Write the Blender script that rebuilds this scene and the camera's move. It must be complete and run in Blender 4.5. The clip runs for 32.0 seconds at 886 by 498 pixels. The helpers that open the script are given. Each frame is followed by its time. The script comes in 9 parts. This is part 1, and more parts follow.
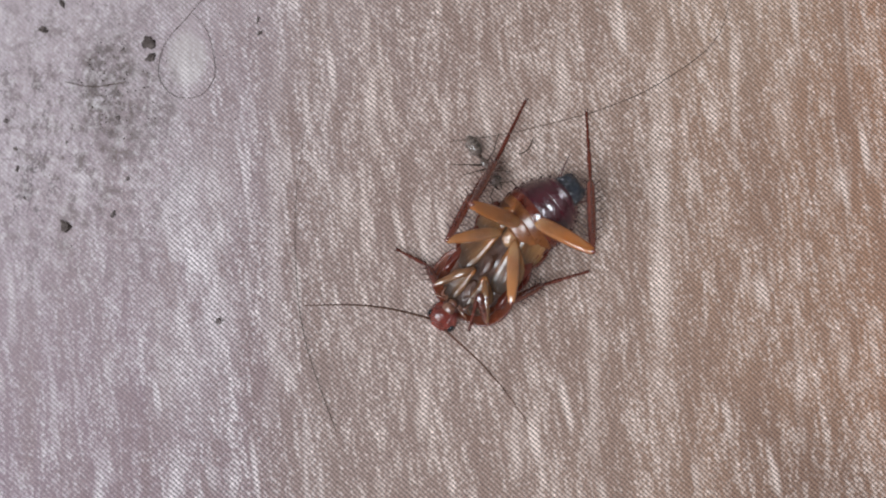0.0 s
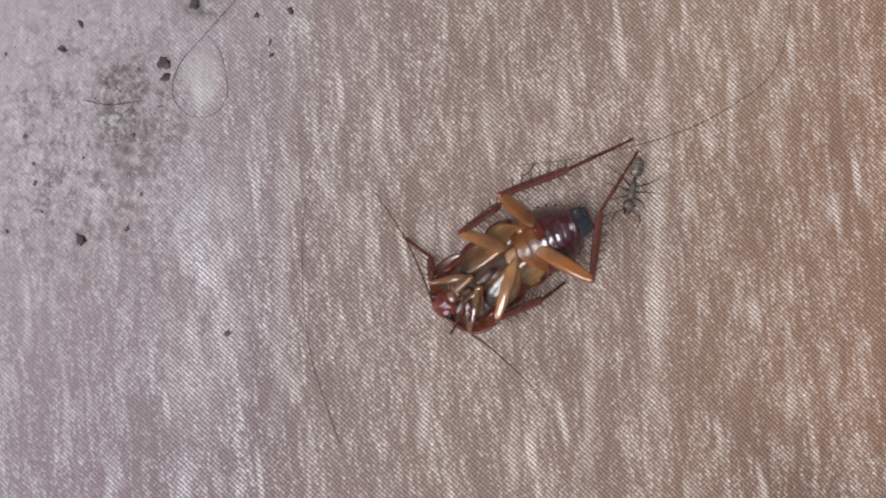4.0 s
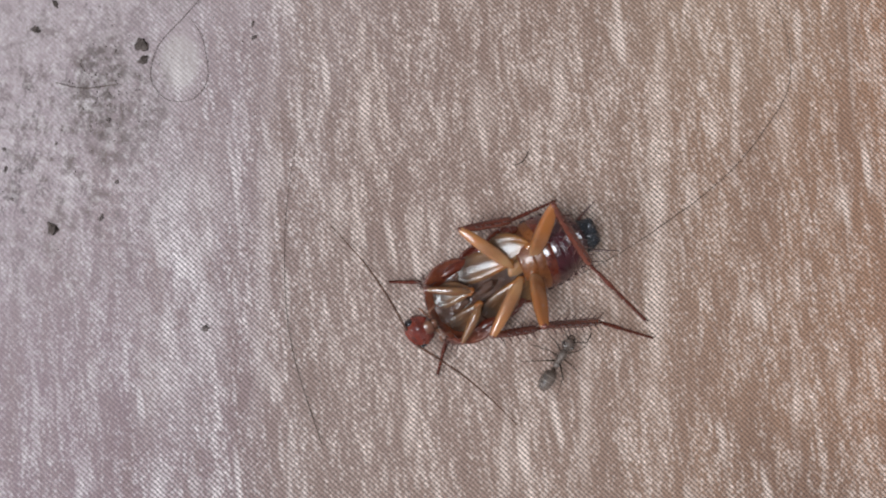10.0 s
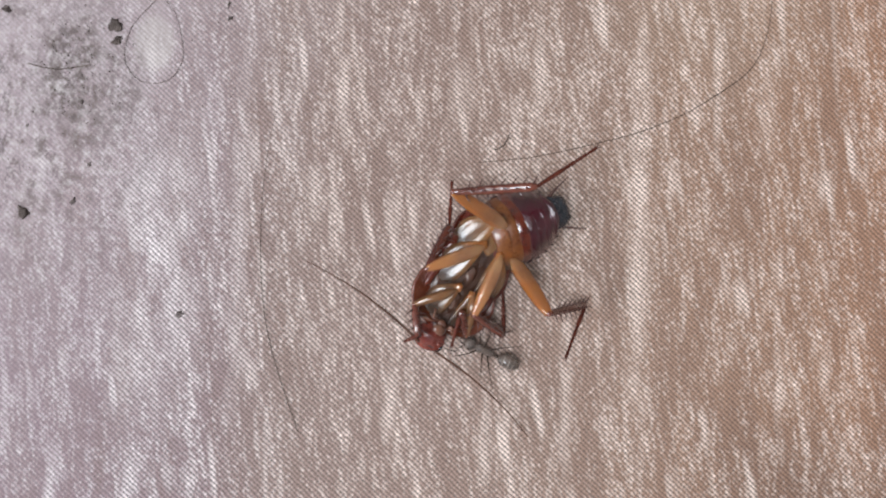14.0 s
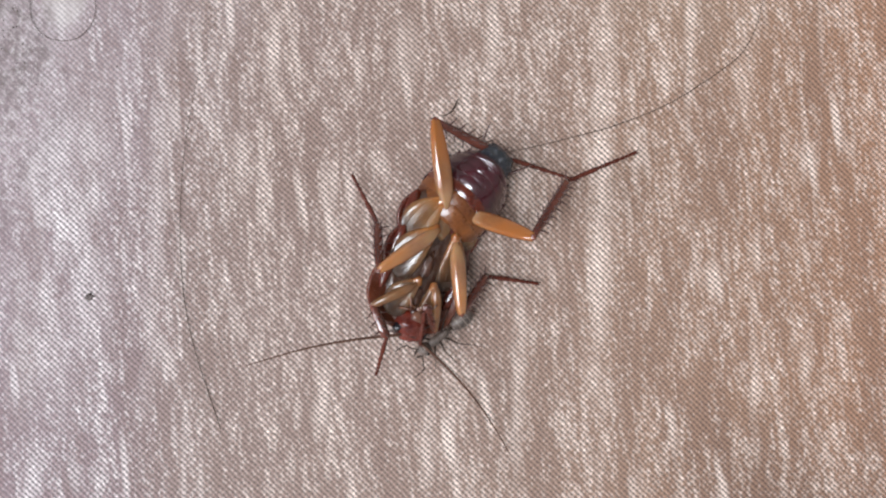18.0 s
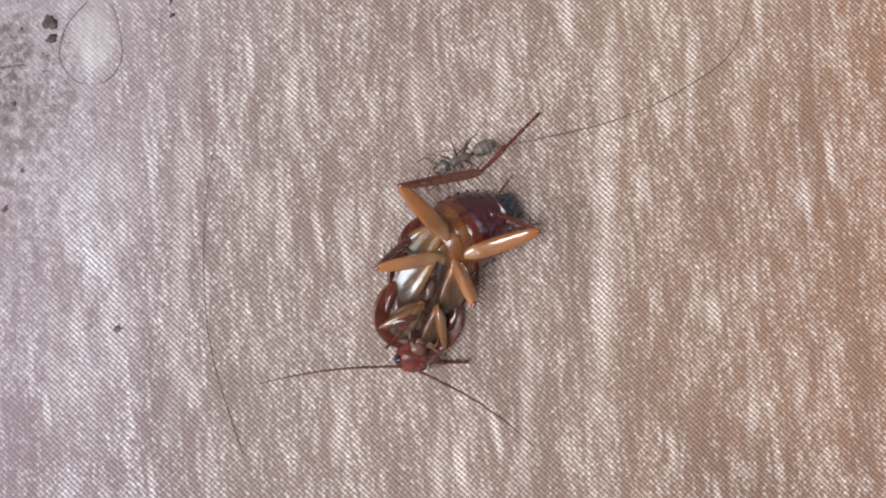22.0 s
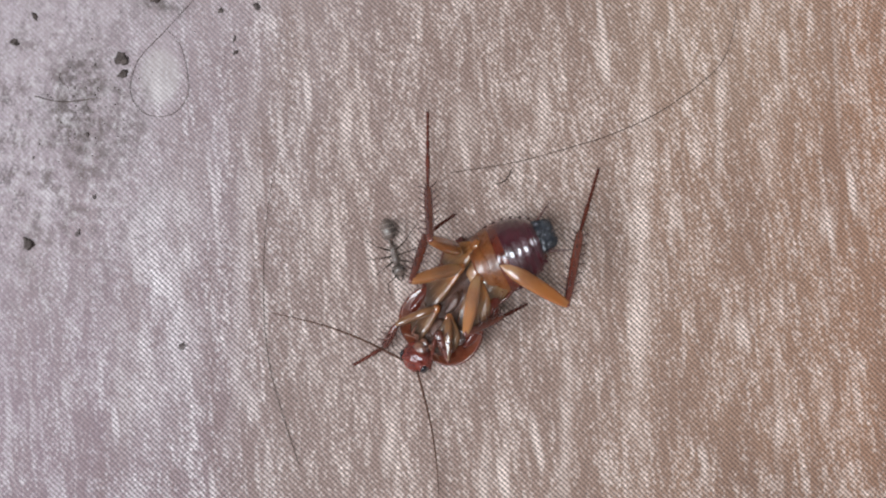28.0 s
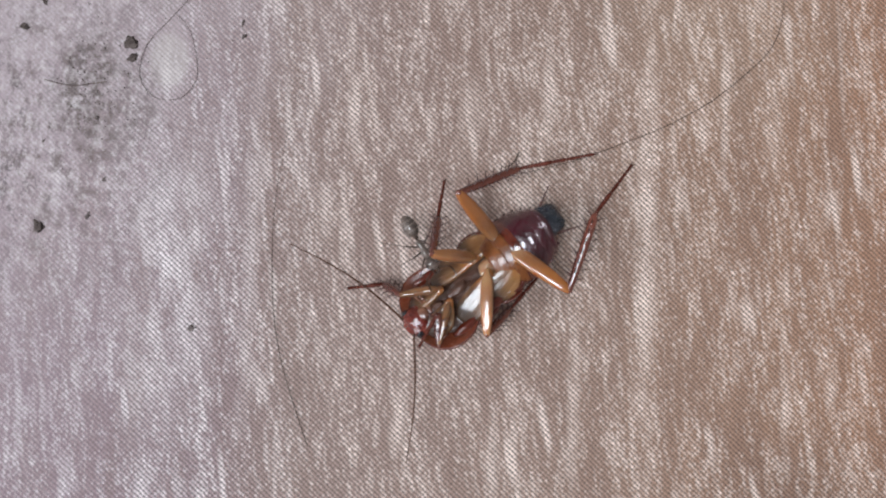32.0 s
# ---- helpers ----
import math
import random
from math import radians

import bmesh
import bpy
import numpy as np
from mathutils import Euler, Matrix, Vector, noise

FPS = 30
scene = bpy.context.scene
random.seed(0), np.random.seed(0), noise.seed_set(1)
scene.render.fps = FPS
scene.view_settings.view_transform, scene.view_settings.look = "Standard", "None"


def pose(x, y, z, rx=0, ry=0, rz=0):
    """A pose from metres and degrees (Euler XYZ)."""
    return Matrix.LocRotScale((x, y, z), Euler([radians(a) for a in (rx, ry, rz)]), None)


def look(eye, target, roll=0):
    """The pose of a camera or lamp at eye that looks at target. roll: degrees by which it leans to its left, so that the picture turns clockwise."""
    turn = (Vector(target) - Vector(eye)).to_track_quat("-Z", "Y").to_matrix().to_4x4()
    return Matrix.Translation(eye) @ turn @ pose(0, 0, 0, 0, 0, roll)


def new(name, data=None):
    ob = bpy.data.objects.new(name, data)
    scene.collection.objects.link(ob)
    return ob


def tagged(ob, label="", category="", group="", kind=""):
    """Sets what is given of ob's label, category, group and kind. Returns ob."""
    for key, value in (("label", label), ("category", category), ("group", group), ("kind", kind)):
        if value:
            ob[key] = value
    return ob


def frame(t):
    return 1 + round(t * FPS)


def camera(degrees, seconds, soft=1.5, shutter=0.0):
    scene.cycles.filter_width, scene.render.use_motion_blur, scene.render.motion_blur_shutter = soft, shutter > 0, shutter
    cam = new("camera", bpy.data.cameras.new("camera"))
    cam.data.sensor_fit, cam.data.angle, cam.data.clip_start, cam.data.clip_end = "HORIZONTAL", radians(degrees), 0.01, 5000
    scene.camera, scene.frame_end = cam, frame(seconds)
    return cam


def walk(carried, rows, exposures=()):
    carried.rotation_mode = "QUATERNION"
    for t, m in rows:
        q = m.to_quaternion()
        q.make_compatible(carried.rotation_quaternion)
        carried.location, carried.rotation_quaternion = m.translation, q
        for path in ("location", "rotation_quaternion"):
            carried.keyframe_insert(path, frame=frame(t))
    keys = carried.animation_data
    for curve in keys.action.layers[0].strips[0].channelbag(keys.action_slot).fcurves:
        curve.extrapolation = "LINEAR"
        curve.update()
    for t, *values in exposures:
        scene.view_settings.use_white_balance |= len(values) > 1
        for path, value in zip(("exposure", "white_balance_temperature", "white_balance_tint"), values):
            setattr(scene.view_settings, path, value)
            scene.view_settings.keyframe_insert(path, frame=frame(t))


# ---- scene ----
cam = camera(60, 32.0, soft=2.2)
walk(cam, [
    (0, pose(0.00000, 0.00000, 0.09700, 2.32, -1.72, 0.00)),
    (0.5, pose(0.00032, -0.00008, 0.09674, 2.26, -1.76, 0.26)),
    (1, pose(0.00008, 0.00078, 0.09800, 2.12, -1.67, 0.38)),
    (1.5, pose(-0.00071, 0.00004, 0.09990, 2.11, -1.72, 0.52)),
    (2, pose(-0.00111, 0.00249, 0.09989, 2.00, -1.78, 0.62)),
    (2.5, pose(-0.00076, 0.00242, 0.09957, 2.20, -1.56, 0.76)),
    (3, pose(-0.00082, 0.00223, 0.09917, 2.05, -1.64, 0.94)),
    (3.5, pose(-0.00012, 0.00291, 0.09928, 2.22, -1.61, 0.97)),
    (4, pose(-0.00006, 0.00221, 0.10018, 2.31, -1.54, 0.93)),
    (4.5, pose(0.00175, 0.00172, 0.10133, 2.72, -1.55, 0.99)),
    (6.5, pose(0.00228, -0.00014, 0.10540, 3.21, -1.46, 1.00)),
    (7, pose(0.00246, -0.00089, 0.10509, 3.42, -1.38, 1.01)),
    (7.5, pose(0.00271, -0.00095, 0.10428, 3.20, -1.44, 1.02)),
    (8, pose(0.00281, -0.00065, 0.10406, 3.22, -1.35, 1.01)),
    (8.5, pose(0.00278, -0.00096, 0.10391, 3.25, -1.49, 0.99)),
    (9, pose(0.00146, -0.00001, 0.10368, 3.13, -1.42, 1.06)),
    (9.5, pose(0.00120, 0.00023, 0.09924, 3.14, -1.49, 1.08)),
    (10, pose(0.00164, 0.00054, 0.09545, 2.84, -1.42, 1.25)),
    (10.5, pose(0.00198, -0.00022, 0.09536, 3.09, -1.66, 1.25)),
    (11, pose(0.00278, -0.00092, 0.09528, 2.96, -1.82, 1.24)),
    (11.5, pose(0.00233, -0.00094, 0.09483, 2.76, -1.94, 1.39)),
    (12, pose(0.00142, -0.00100, 0.09490, 2.79, -2.12, 1.40)),
    (12.5, pose(0.00125, -0.00157, 0.09621, 2.92, -2.01, 1.41)),
    (13, pose(0.00104, -0.00090, 0.09645, 2.69, -2.04, 1.40)),
    (13.5, pose(0.00130, -0.00070, 0.09553, 2.73, -2.00, 1.36)),
    (14, pose(0.00330, -0.00128, 0.09393, 2.92, -2.03, 1.38)),
    (14.5, pose(0.00518, -0.00226, 0.09223, 2.84, -2.15, 1.33)),
    (16.5, pose(0.00928, -0.00108, 0.08526, 2.80, -2.02, 1.38)),
    (17, pose(0.00925, -0.00255, 0.08526, 2.54, -2.20, 1.54)),
    (17.5, pose(0.01047, -0.00296, 0.08410, 2.65, -1.95, 1.53)),
    (18, pose(0.01033, -0.00272, 0.08489, 2.61, -2.01, 1.61)),
    (18.5, pose(0.01043, -0.00221, 0.08563, 2.58, -2.00, 1.60)),
    (19, pose(0.00998, -0.00153, 0.08762, 2.38, -1.99, 1.57)),
    (19.5, pose(0.00984, -0.00100, 0.08809, 2.13, -2.02, 1.57)),
    (20, pose(0.01035, -0.00103, 0.08828, 2.33, -1.87, 1.55)),
    (20.5, pose(0.01036, -0.00109, 0.08830, 2.43, -1.89, 1.55)),
    (21, pose(0.01044, -0.00125, 0.08738, 2.28, -1.90, 1.54)),
    (21.5, pose(0.00968, 0.00001, 0.08853, 2.16, -1.88, 1.53)),
    (22, pose(0.00898, 0.00146, 0.08908, 2.25, -1.88, 1.50)),
    (22.5, pose(0.00782, 0.00209, 0.08903, 2.27, -1.93, 1.52)),
    (23, pose(0.00757, 0.00154, 0.08879, 2.55, -1.85, 1.71)),
    (23.5, pose(0.00745, 0.00158, 0.08907, 2.31, -1.83, 1.79)),
    (24, pose(0.00608, 0.00174, 0.08968, 2.52, -1.91, 1.79)),
    (24.5, pose(0.00563, 0.00277, 0.09092, 2.52, -1.85, 1.78)),
    (25, pose(0.00434, 0.00201, 0.09190, 2.77, -1.81, 1.80)),
    (25.5, pose(0.00445, 0.00193, 0.09208, 3.12, -1.81, 1.82)),
    (27.5, pose(0.00411, 0.00212, 0.09317, 3.29, -1.62, 1.81)),
    (28, pose(0.00351, 0.00228, 0.09462, 3.26, -1.72, 1.80)),
    (28.5, pose(0.00330, 0.00002, 0.09490, 3.60, -1.59, 1.80)),
    (29, pose(0.00418, -0.00078, 0.09410, 3.31, -1.58, 1.80)),
    (29.5, pose(0.00382, -0.00096, 0.09447, 3.42, -1.70, 1.79)),
    (30, pose(0.00413, -0.00067, 0.09482, 3.38, -1.73, 1.81)),
    (30.5, pose(0.00380, -0.00091, 0.09421, 3.31, -1.71, 1.81)),
    (31, pose(0.00330, -0.00054, 0.09574, 3.21, -1.82, 1.78)),
    (31.5, pose(0.00284, -0.00049, 0.09637, 3.63, -1.74, 1.78)),
    (32, pose(0.00256, -0.00036, 0.09495, 3.52, -1.77, 1.80)),
], [
    (0, -0.15, 6350, 11),
    (1, -0.25, 6375, 11),
    (2, -0.15, 6400, 11),
    (3, -0.27, 6425, 11),
    (4, -0.23, 6450, 11),
    (7, -0.13, 6472, 11),
    (8, -0.17, 6480, 11),
    (9, -0.16, 6477, 11),
    (10, -0.17, 6475, 11),
    (11, -0.08, 6473, 11),
    (13, -0.05, 6469, 11),
    (14, 0.05, 6467, 11),
    (17, 0.13, 6460, 11),
    (18, 0.13, 6458, 11),
    (19, 0.17, 6456, 11),
    (20, 0.20, 6454, 11),
    (21, 0.15, 6452, 11),
    (22, 0.11, 6450, 11),
    (23, -0.10, 6433, 11),
    (24, -0.08, 6416, 11),
    (25, -0.06, 6400, 11),
    (28, -0.04, 6350, 11),
    (29, -0.08, 6350, 11),
    (30, -0.05, 6350, 11),
    (31, -0.01, 6350, 11),
    (32, -0.09, 6350, 11),
])

# ---- daylight from a roof window, in a closed plain room ----
world = bpy.data.worlds.new("world")
scene.world = world
world.use_nodes = True
sky = world.node_tree.nodes.new("ShaderNodeTexSky")
sky.sky_type, sky.sun_disc = "NISHITA", False
sky.sun_elevation, sky.sun_rotation = radians(42), radians(-125)
world.node_tree.links.new(sky.outputs[0], world.node_tree.nodes["Background"].inputs[0])
world.node_tree.nodes["Background"].inputs[1].default_value = 0.1

roof_light = new("roof_light", bpy.data.lights.new("roof_light", "AREA"))
roof_light.data.shape, roof_light.data.size, roof_light.data.size_y = "RECTANGLE", 0.95, 0.95
roof_light.data.energy, roof_light.data.color = 60, (0.875, 0.945, 1.0)
roof_light.matrix_world = look((-0.72, -0.42, 2.52), (-0.2, -0.12, 0.0))
window_light = new("window_light", bpy.data.lights.new("window_light", "AREA"))
window_light.data.shape, window_light.data.size, window_light.data.size_y = "RECTANGLE", 0.95, 0.85
window_light.data.energy, window_light.data.color = 50, (0.875, 0.945, 1.0)
window_light.matrix_world = look((-1.96, -0.75, 1.45), (0.0, -0.5, 1.1))
scene.view_settings.exposure = 0.0

MM = 0.001


# ---- materials ----
def material(name):
    m = bpy.data.materials.new(name)
    m.use_nodes = True
    return m, m.node_tree.nodes, m.node_tree.links, m.node_tree.nodes["Principled BSDF"]


def add(nodes, kind, **values):
    n = nodes.new(kind)
    for key, v in values.items():
        n.inputs[key].default_value = v
    return n


def ramp(nodes, links, source, stops):
    r = nodes.new("ShaderNodeValToRGB")
    while len(r.color_ramp.elements) < len(stops):
        r.color_ramp.elements.new(0.5)
    for e, (p, c) in zip(r.color_ramp.elements, stops):
        e.position, e.color = p, (*c, 1) if len(c) == 3 else c
    links.new(source, r.inputs[0])
    return r.outputs[0]


def calc(nodes, links, op, a, b, c=None):
    n = nodes.new("ShaderNodeMath")
    n.operation = op
    for i, v in enumerate((a, b, c)):
        if v is None:
            continue
        if isinstance(v, (int, float)):
            n.inputs[i].default_value = v
        else:
            links.new(v, n.inputs[i])
    return n.outputs[0]


def blend(nodes, links, fac, a, b, kind="MIX"):
    n = nodes.new("ShaderNodeMix")
    n.data_type, n.blend_type = "RGBA", kind
    for i, v in ((0, fac), (6, a), (7, b)):
        if isinstance(v, (int, float)):
            n.inputs[i].default_value = v
        elif isinstance(v, tuple):
            n.inputs[i].default_value = (*v, 1)
        else:
            links.new(v, n.inputs[i])
    return n.outputs[2]


def placed(nodes, links, scale, turn_z=0.0, shift=(0, 0, 0)):
    """Object coordinates in millimetres, turned and stretched."""
    tc = nodes.new("ShaderNodeTexCoord")
    mp = nodes.new("ShaderNodeMapping")
    mp.inputs["Rotation"].default_value = (0, 0, radians(turn_z))
    mp.inputs["Scale"].default_value = [s * 1000 for s in scale]
    mp.inputs["Location"].default_value = shift
    links.new(tc.outputs["Object"], mp.inputs[0])
    return mp.outputs[0]


def leaning(nodes, links, scale, turn_z, shift=(0, 0, 0)):
    """The same, turned before it is stretched, so that streaks lean."""
    tc = nodes.new("ShaderNodeTexCoord")
    rot, mp = nodes.new("ShaderNodeMapping"), nodes.new("ShaderNodeMapping")
    rot.inputs["Rotation"].default_value = (0, 0, radians(turn_z))
    mp.inputs["Scale"].default_value = [s * 1000 for s in scale]
    mp.inputs["Location"].default_value = shift
    links.new(tc.outputs["Object"], rot.inputs[0])
    links.new(rot.outputs[0], mp.inputs[0])
    return mp.outputs[0]


def noise_of(nodes, links, vector, detail=3, rough=0.55, scale=1.0):
    n = add(nodes, "ShaderNodeTexNoise", Scale=scale, Detail=detail, Roughness=rough)
    links.new(vector, n.inputs["Vector"])
    return n.outputs[0]


STREAKS = ((-30.2, 25.4, 2.6, 12, 0.3), (-28.5, 8.9, 3.0, 13, 0.4), (-18.4, 4.6, 1.4, 31, 0.55), (-9.3, 10.5, 1.8, 6.8, 0.7), (-6.2, 22.5, 1.4, 6.9, 0.8), (0.5, -15.5, 1.2, 5.2, 0.8),
           (8.3, 22.5, 2.0, 8.5, 0.4), (12.3, -20.6, 1.1, 7.1, 0.8), (18.0, 26.6, 1.2, 10.1, 0.8), (22.0, -12.9, 1.2, 14.2, 0.7), (30.7, 6.3, 1.8, 36, 0.85), (40.5, 24.1, 0.9, 10.2, 0.9),
           (47.1, 21.8, 1.6, 8.8, 0.4), (48.5, -12.5, 1.0, 9.1, 0.8), (53.8, 12.2, 1.2, 3.9, 0.7), (54.2, -10.1, 1.0, 4.5, 0.7), (-30.2, -24.8, 1.2, 3.7, 0.8))


def vinyl():
    """Sheet vinyl printed in a screen of slanting dots with a streaked wood pattern."""
    m, nodes, links, bsdf = material("printed_vinyl")
    bands = noise_of(nodes, links, leaning(nodes, links, (0.075, 0.008, 1), -2), 2)
    columns = noise_of(nodes, links, leaning(nodes, links, (0.24, 0.034, 1), -3, (5, 1, 0)), 3, 0.6)
    mid = noise_of(nodes, links, leaning(nodes, links, (0.46, 0.12, 1), -6, (3, 7, 0)), 3, 0.6)
    dashes = noise_of(nodes, links, leaning(nodes, links, (1.25, 0.25, 1), -8, (11, 2, 0)), 2, 0.6)
    specks = noise_of(nodes, links, placed(nodes, links, (2.2, 1.5, 1), 8), 3, 0.7)
    jit = calc(nodes, links, "MULTIPLY", noise_of(nodes, links, placed(nodes, links, (1.3, 1.3, 1)), 2), 4.2)
    sep = nodes.new("ShaderNodeSeparateXYZ")
    links.new(placed(nodes, links, (1, 1, 1)), sep.inputs[0])
    x, y = sep.outputs[0], sep.outputs[1]
    # the print goes from grey planks to browner ones
    across = calc(nodes, links, "MULTIPLY_ADD", calc(nodes, links, "MULTIPLY_ADD", bands, 9, calc(nodes, links, "SUBTRACT", x, 4.5)), 1 / 130, 0.5)
    across = calc(nodes, links, "PINGPONG", across, 1.0)
    ground = ramp(nodes, links, across, [(0.06, (0.196, 0.126, 0.145)), (0.33, (0.212, 0.143, 0.144)), (0.40, (0.228, 0.154, 0.132)), (0.68, (0.246, 0.158, 0.121)), (0.76, (0.258, 0.155, 0.108)), (0.90, (0.268, 0.151, 0.098)), (0.98, (0.288, 0.152, 0.094))])
    ground = blend(nodes, links, ramp(nodes, links, columns, [(0.34, (0.34, 0.34, 0.34)), (0.56, (0, 0, 0))]), ground, (0.17, 0.100, 0.076))
    # the ground is paler and greyer round x 40, y 36 mm
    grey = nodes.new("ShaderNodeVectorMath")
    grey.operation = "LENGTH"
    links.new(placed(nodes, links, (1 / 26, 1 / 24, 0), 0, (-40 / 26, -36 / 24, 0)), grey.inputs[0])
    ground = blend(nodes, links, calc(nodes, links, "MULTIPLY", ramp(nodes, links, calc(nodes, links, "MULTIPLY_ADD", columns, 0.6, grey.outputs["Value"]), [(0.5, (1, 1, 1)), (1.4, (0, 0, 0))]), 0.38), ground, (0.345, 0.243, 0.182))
    # and browner and darker round x 52, y -30 mm
    brown = nodes.new("ShaderNodeVectorMath")
    brown.operation = "LENGTH"
    links.new(placed(nodes, links, (1 / 30, 1 / 26, 0), 0, (-52 / 30, 30 / 26, 0)), brown.inputs[0])
    ground = blend(nodes, links, calc(nodes, links, "MULTIPLY", ramp(nodes, links, calc(nodes, links, "MULTIPLY_ADD", columns, 0.6, brown.outputs["Value"]), [(0.5, (1, 1, 1)), (1.5, (0, 0, 0))]), 0.85), ground, (0.176, 0.100, 0.070))
    lit = calc(nodes, links, "ADD", calc(nodes, links, "MULTIPLY", dashes, 0.42), calc(nodes, links, "ADD", calc(nodes, links, "MULTIPLY", mid, 0.28), calc(nodes, links, "MULTIPLY", columns, 0.30)))
    streak = ramp(nodes, links, calc(nodes, links, "MULTIPLY_ADD", specks, 0.62, calc(nodes, links, "SUBTRACT", lit, 0.31)), [(0.475, (0, 0, 0)), (0.69, (0.9, 0.9, 0.9))])
    lines = ramp(nodes, links, calc(nodes, links, "MULTIPLY_ADD", specks, 0.3, noise_of(nodes, links, leaning(nodes, links, (0.42, 0.016, 1), -2, (2, 9, 0)), 2, 0.5)), [(0.80, (0, 0, 0)), (0.96, (0.6, 0.6, 0.6))])
    streak = calc(nodes, links, "MAXIMUM", streak, lines)
    strokes = noise_of(nodes, links, leaning(nodes, links, (0.48, 0.080, 1), -8, (6, 12, 0)), 1, 0.5)
    strokes = ramp(nodes, links, calc(nodes, links, "MULTIPLY_ADD", specks, 0.22, strokes), [(0.715, (0, 0, 0)), (0.86, (0.8, 0.8, 0.8))])
    streak = calc(nodes, links, "MAXIMUM", streak, strokes)
    # the broader pale streaks of the wood pattern
    broken = calc(nodes, links, "MULTIPLY_ADD", mid, 0.5, calc(nodes, links, "MULTIPLY", specks, 0.9))
    wobble = noise_of(nodes, links, leaning(nodes, links, (0.5, 0.16, 1), -8, (8, 3, 0)), 3, 0.65)
    for cx, cy, rx, ry, k in STREAKS:
        from_it = nodes.new("ShaderNodeVectorMath")
        from_it.operation = "LENGTH"
        links.new(placed(nodes, links, (1 / rx, 1 / ry, 0), 0, (-cx / rx, -cy / ry, 0)), from_it.inputs[0])
        inside = ramp(nodes, links, calc(nodes, links, "MULTIPLY_ADD", calc(nodes, links, "SUBTRACT", wobble, 0.5), 2.2, from_it.outputs["Value"]), [(0.2, (k, k, k)), (1.3, (0, 0, 0))])
        streak = calc(nodes, links, "MAXIMUM", streak, calc(nodes, links, "MULTIPLY", inside, ramp(nodes, links, broken, [(0.46, (0, 0, 0)), (0.76, (1, 1, 1))])))
    # a broken pale cloud in the print of the grey plank
    cloud = nodes.new("ShaderNodeVectorMath")
    cloud.operation = "LENGTH"
    links.new(placed(nodes, links, (1 / 8, 1 / 28, 0), 0, (28.5 / 8, -1.0 / 28, 0)), cloud.inputs[0])
    ragged = noise_of(nodes, links, leaning(nodes, links, (0.26, 0.10, 1), -8, (2, 5, 0)), 5, 0.7)
    pale = calc(nodes, links, "MULTIPLY", ramp(nodes, links, cloud.outputs["Value"], [(0.2, (1, 1, 1)), (1.2, (0, 0, 0))]), ramp(nodes, links, ragged, [(0.40, (0.1, 0.1, 0.1)), (0.58, (1, 1, 1))]))
    pale = calc(nodes, links, "MULTIPLY", pale, ramp(nodes, links, broken, [(0.50, (0.15, 0.15, 0.15)), (0.74, (1.0, 1.0, 1.0))]))
    streak = calc(nodes, links, "MAXIMUM", streak, pale)
    paler = blend(nodes, links, 0.60, ground, ramp(nodes, links, across, [(0.30, (0.83, 0.765, 0.755)), (0.45, (0.85, 0.71, 0.63))]))
    colour = blend(nodes, links, streak, ground, paler)
    # the printing screen: slanting rows of light dots
    k = 2 * math.pi / 0.47 / math.sqrt(2)
    a = calc(nodes, links, "SINE", calc(nodes, links, "MULTIPLY_ADD", calc(nodes, links, "ADD", calc(nodes, links, "MULTIPLY", x, 0.94), calc(nodes, links, "MULTIPLY", y, 1.06)), k, jit), 0)
    b = calc(nodes, links, "SINE", calc(nodes, links, "MULTIPLY_ADD", calc(nodes, links, "SUBTRACT", x, y), k, jit), 0)
    weave = calc(nodes, links, "ADD", calc(nodes, links, "MULTIPLY", a, 0.74), calc(nodes, links, "MULTIPLY", b, 0.26))
    grain = noise_of(nodes, links, placed(nodes, links, (3.4, 3.4, 1), 40), 2, 0.6)
    strong = calc(nodes, links, "MULTIPLY_ADD", calc(nodes, links, "MULTIPLY_ADD", specks, 0.5, streak), 0.40, 0.40)
    # the dot screen fades leftwards, painted weaker for glare and soft focus
    glare_fade = ramp(nodes, links, calc(nodes, links, "MULTIPLY_ADD", x, 1 / 60, 1.0), [(0.2, (0.65, 0.65, 0.65)), (0.5, (1.1, 1.1, 1.1))])
    strong = calc(nodes, links, "MULTIPLY", strong, glare_fade)
    gain = calc(nodes, links, "ADD", calc(nodes, links, "MULTIPLY_ADD", weave, strong, 0.62), calc(nodes, links, "MULTIPLY", grain, 0.76))
    comb = nodes.new("ShaderNodeCombineColor")
    for i in range(3):
        links.new(gain, comb.inputs[i])
    colour = blend(nodes, links, 1.0, colour, comb.outputs[0], "MULTIPLY")
    # pale dried drop and grey dirt at the far corner
    off = nodes.new("ShaderNodeVectorMath")
    off.operation = "DISTANCE"
    links.new(placed(nodes, links, (1 / 3.3, 1 / 4.4, 0), 0, (29.6 / 3.3, -28.0 / 4.4, 0)), off.inputs[0])
    drop = ramp(nodes, links, calc(nodes, links, "ADD", off.outputs["Value"], calc(nodes, links, "MULTIPLY", jit, 0.06)),
                [(0.75, (1, 1, 1)), (1.1, (0, 0, 0))])
    colour = blend(nodes, links, calc(nodes, links, "MULTIPLY", drop, 0.34), colour, (0.60, 0.57, 0.50))
    # mauve tone of the plank beyond it
    beyond = calc(nodes, links, "MULTIPLY", ramp(nodes, links, calc(nodes, links, "MULTIPLY_ADD", x, -1 / 60, 0.0), [(0.42, (0, 0, 0)), (0.62, (1, 1, 1))]), ramp(nodes, links, ragged, [(0.40, (1, 1, 1)), (0.62, (0.15, 0.15, 0.15))]))
    colour = blend(nodes, links, calc(nodes, links, "MULTIPLY", beyond, 0.32), colour, (0.235, 0.160, 0.185))
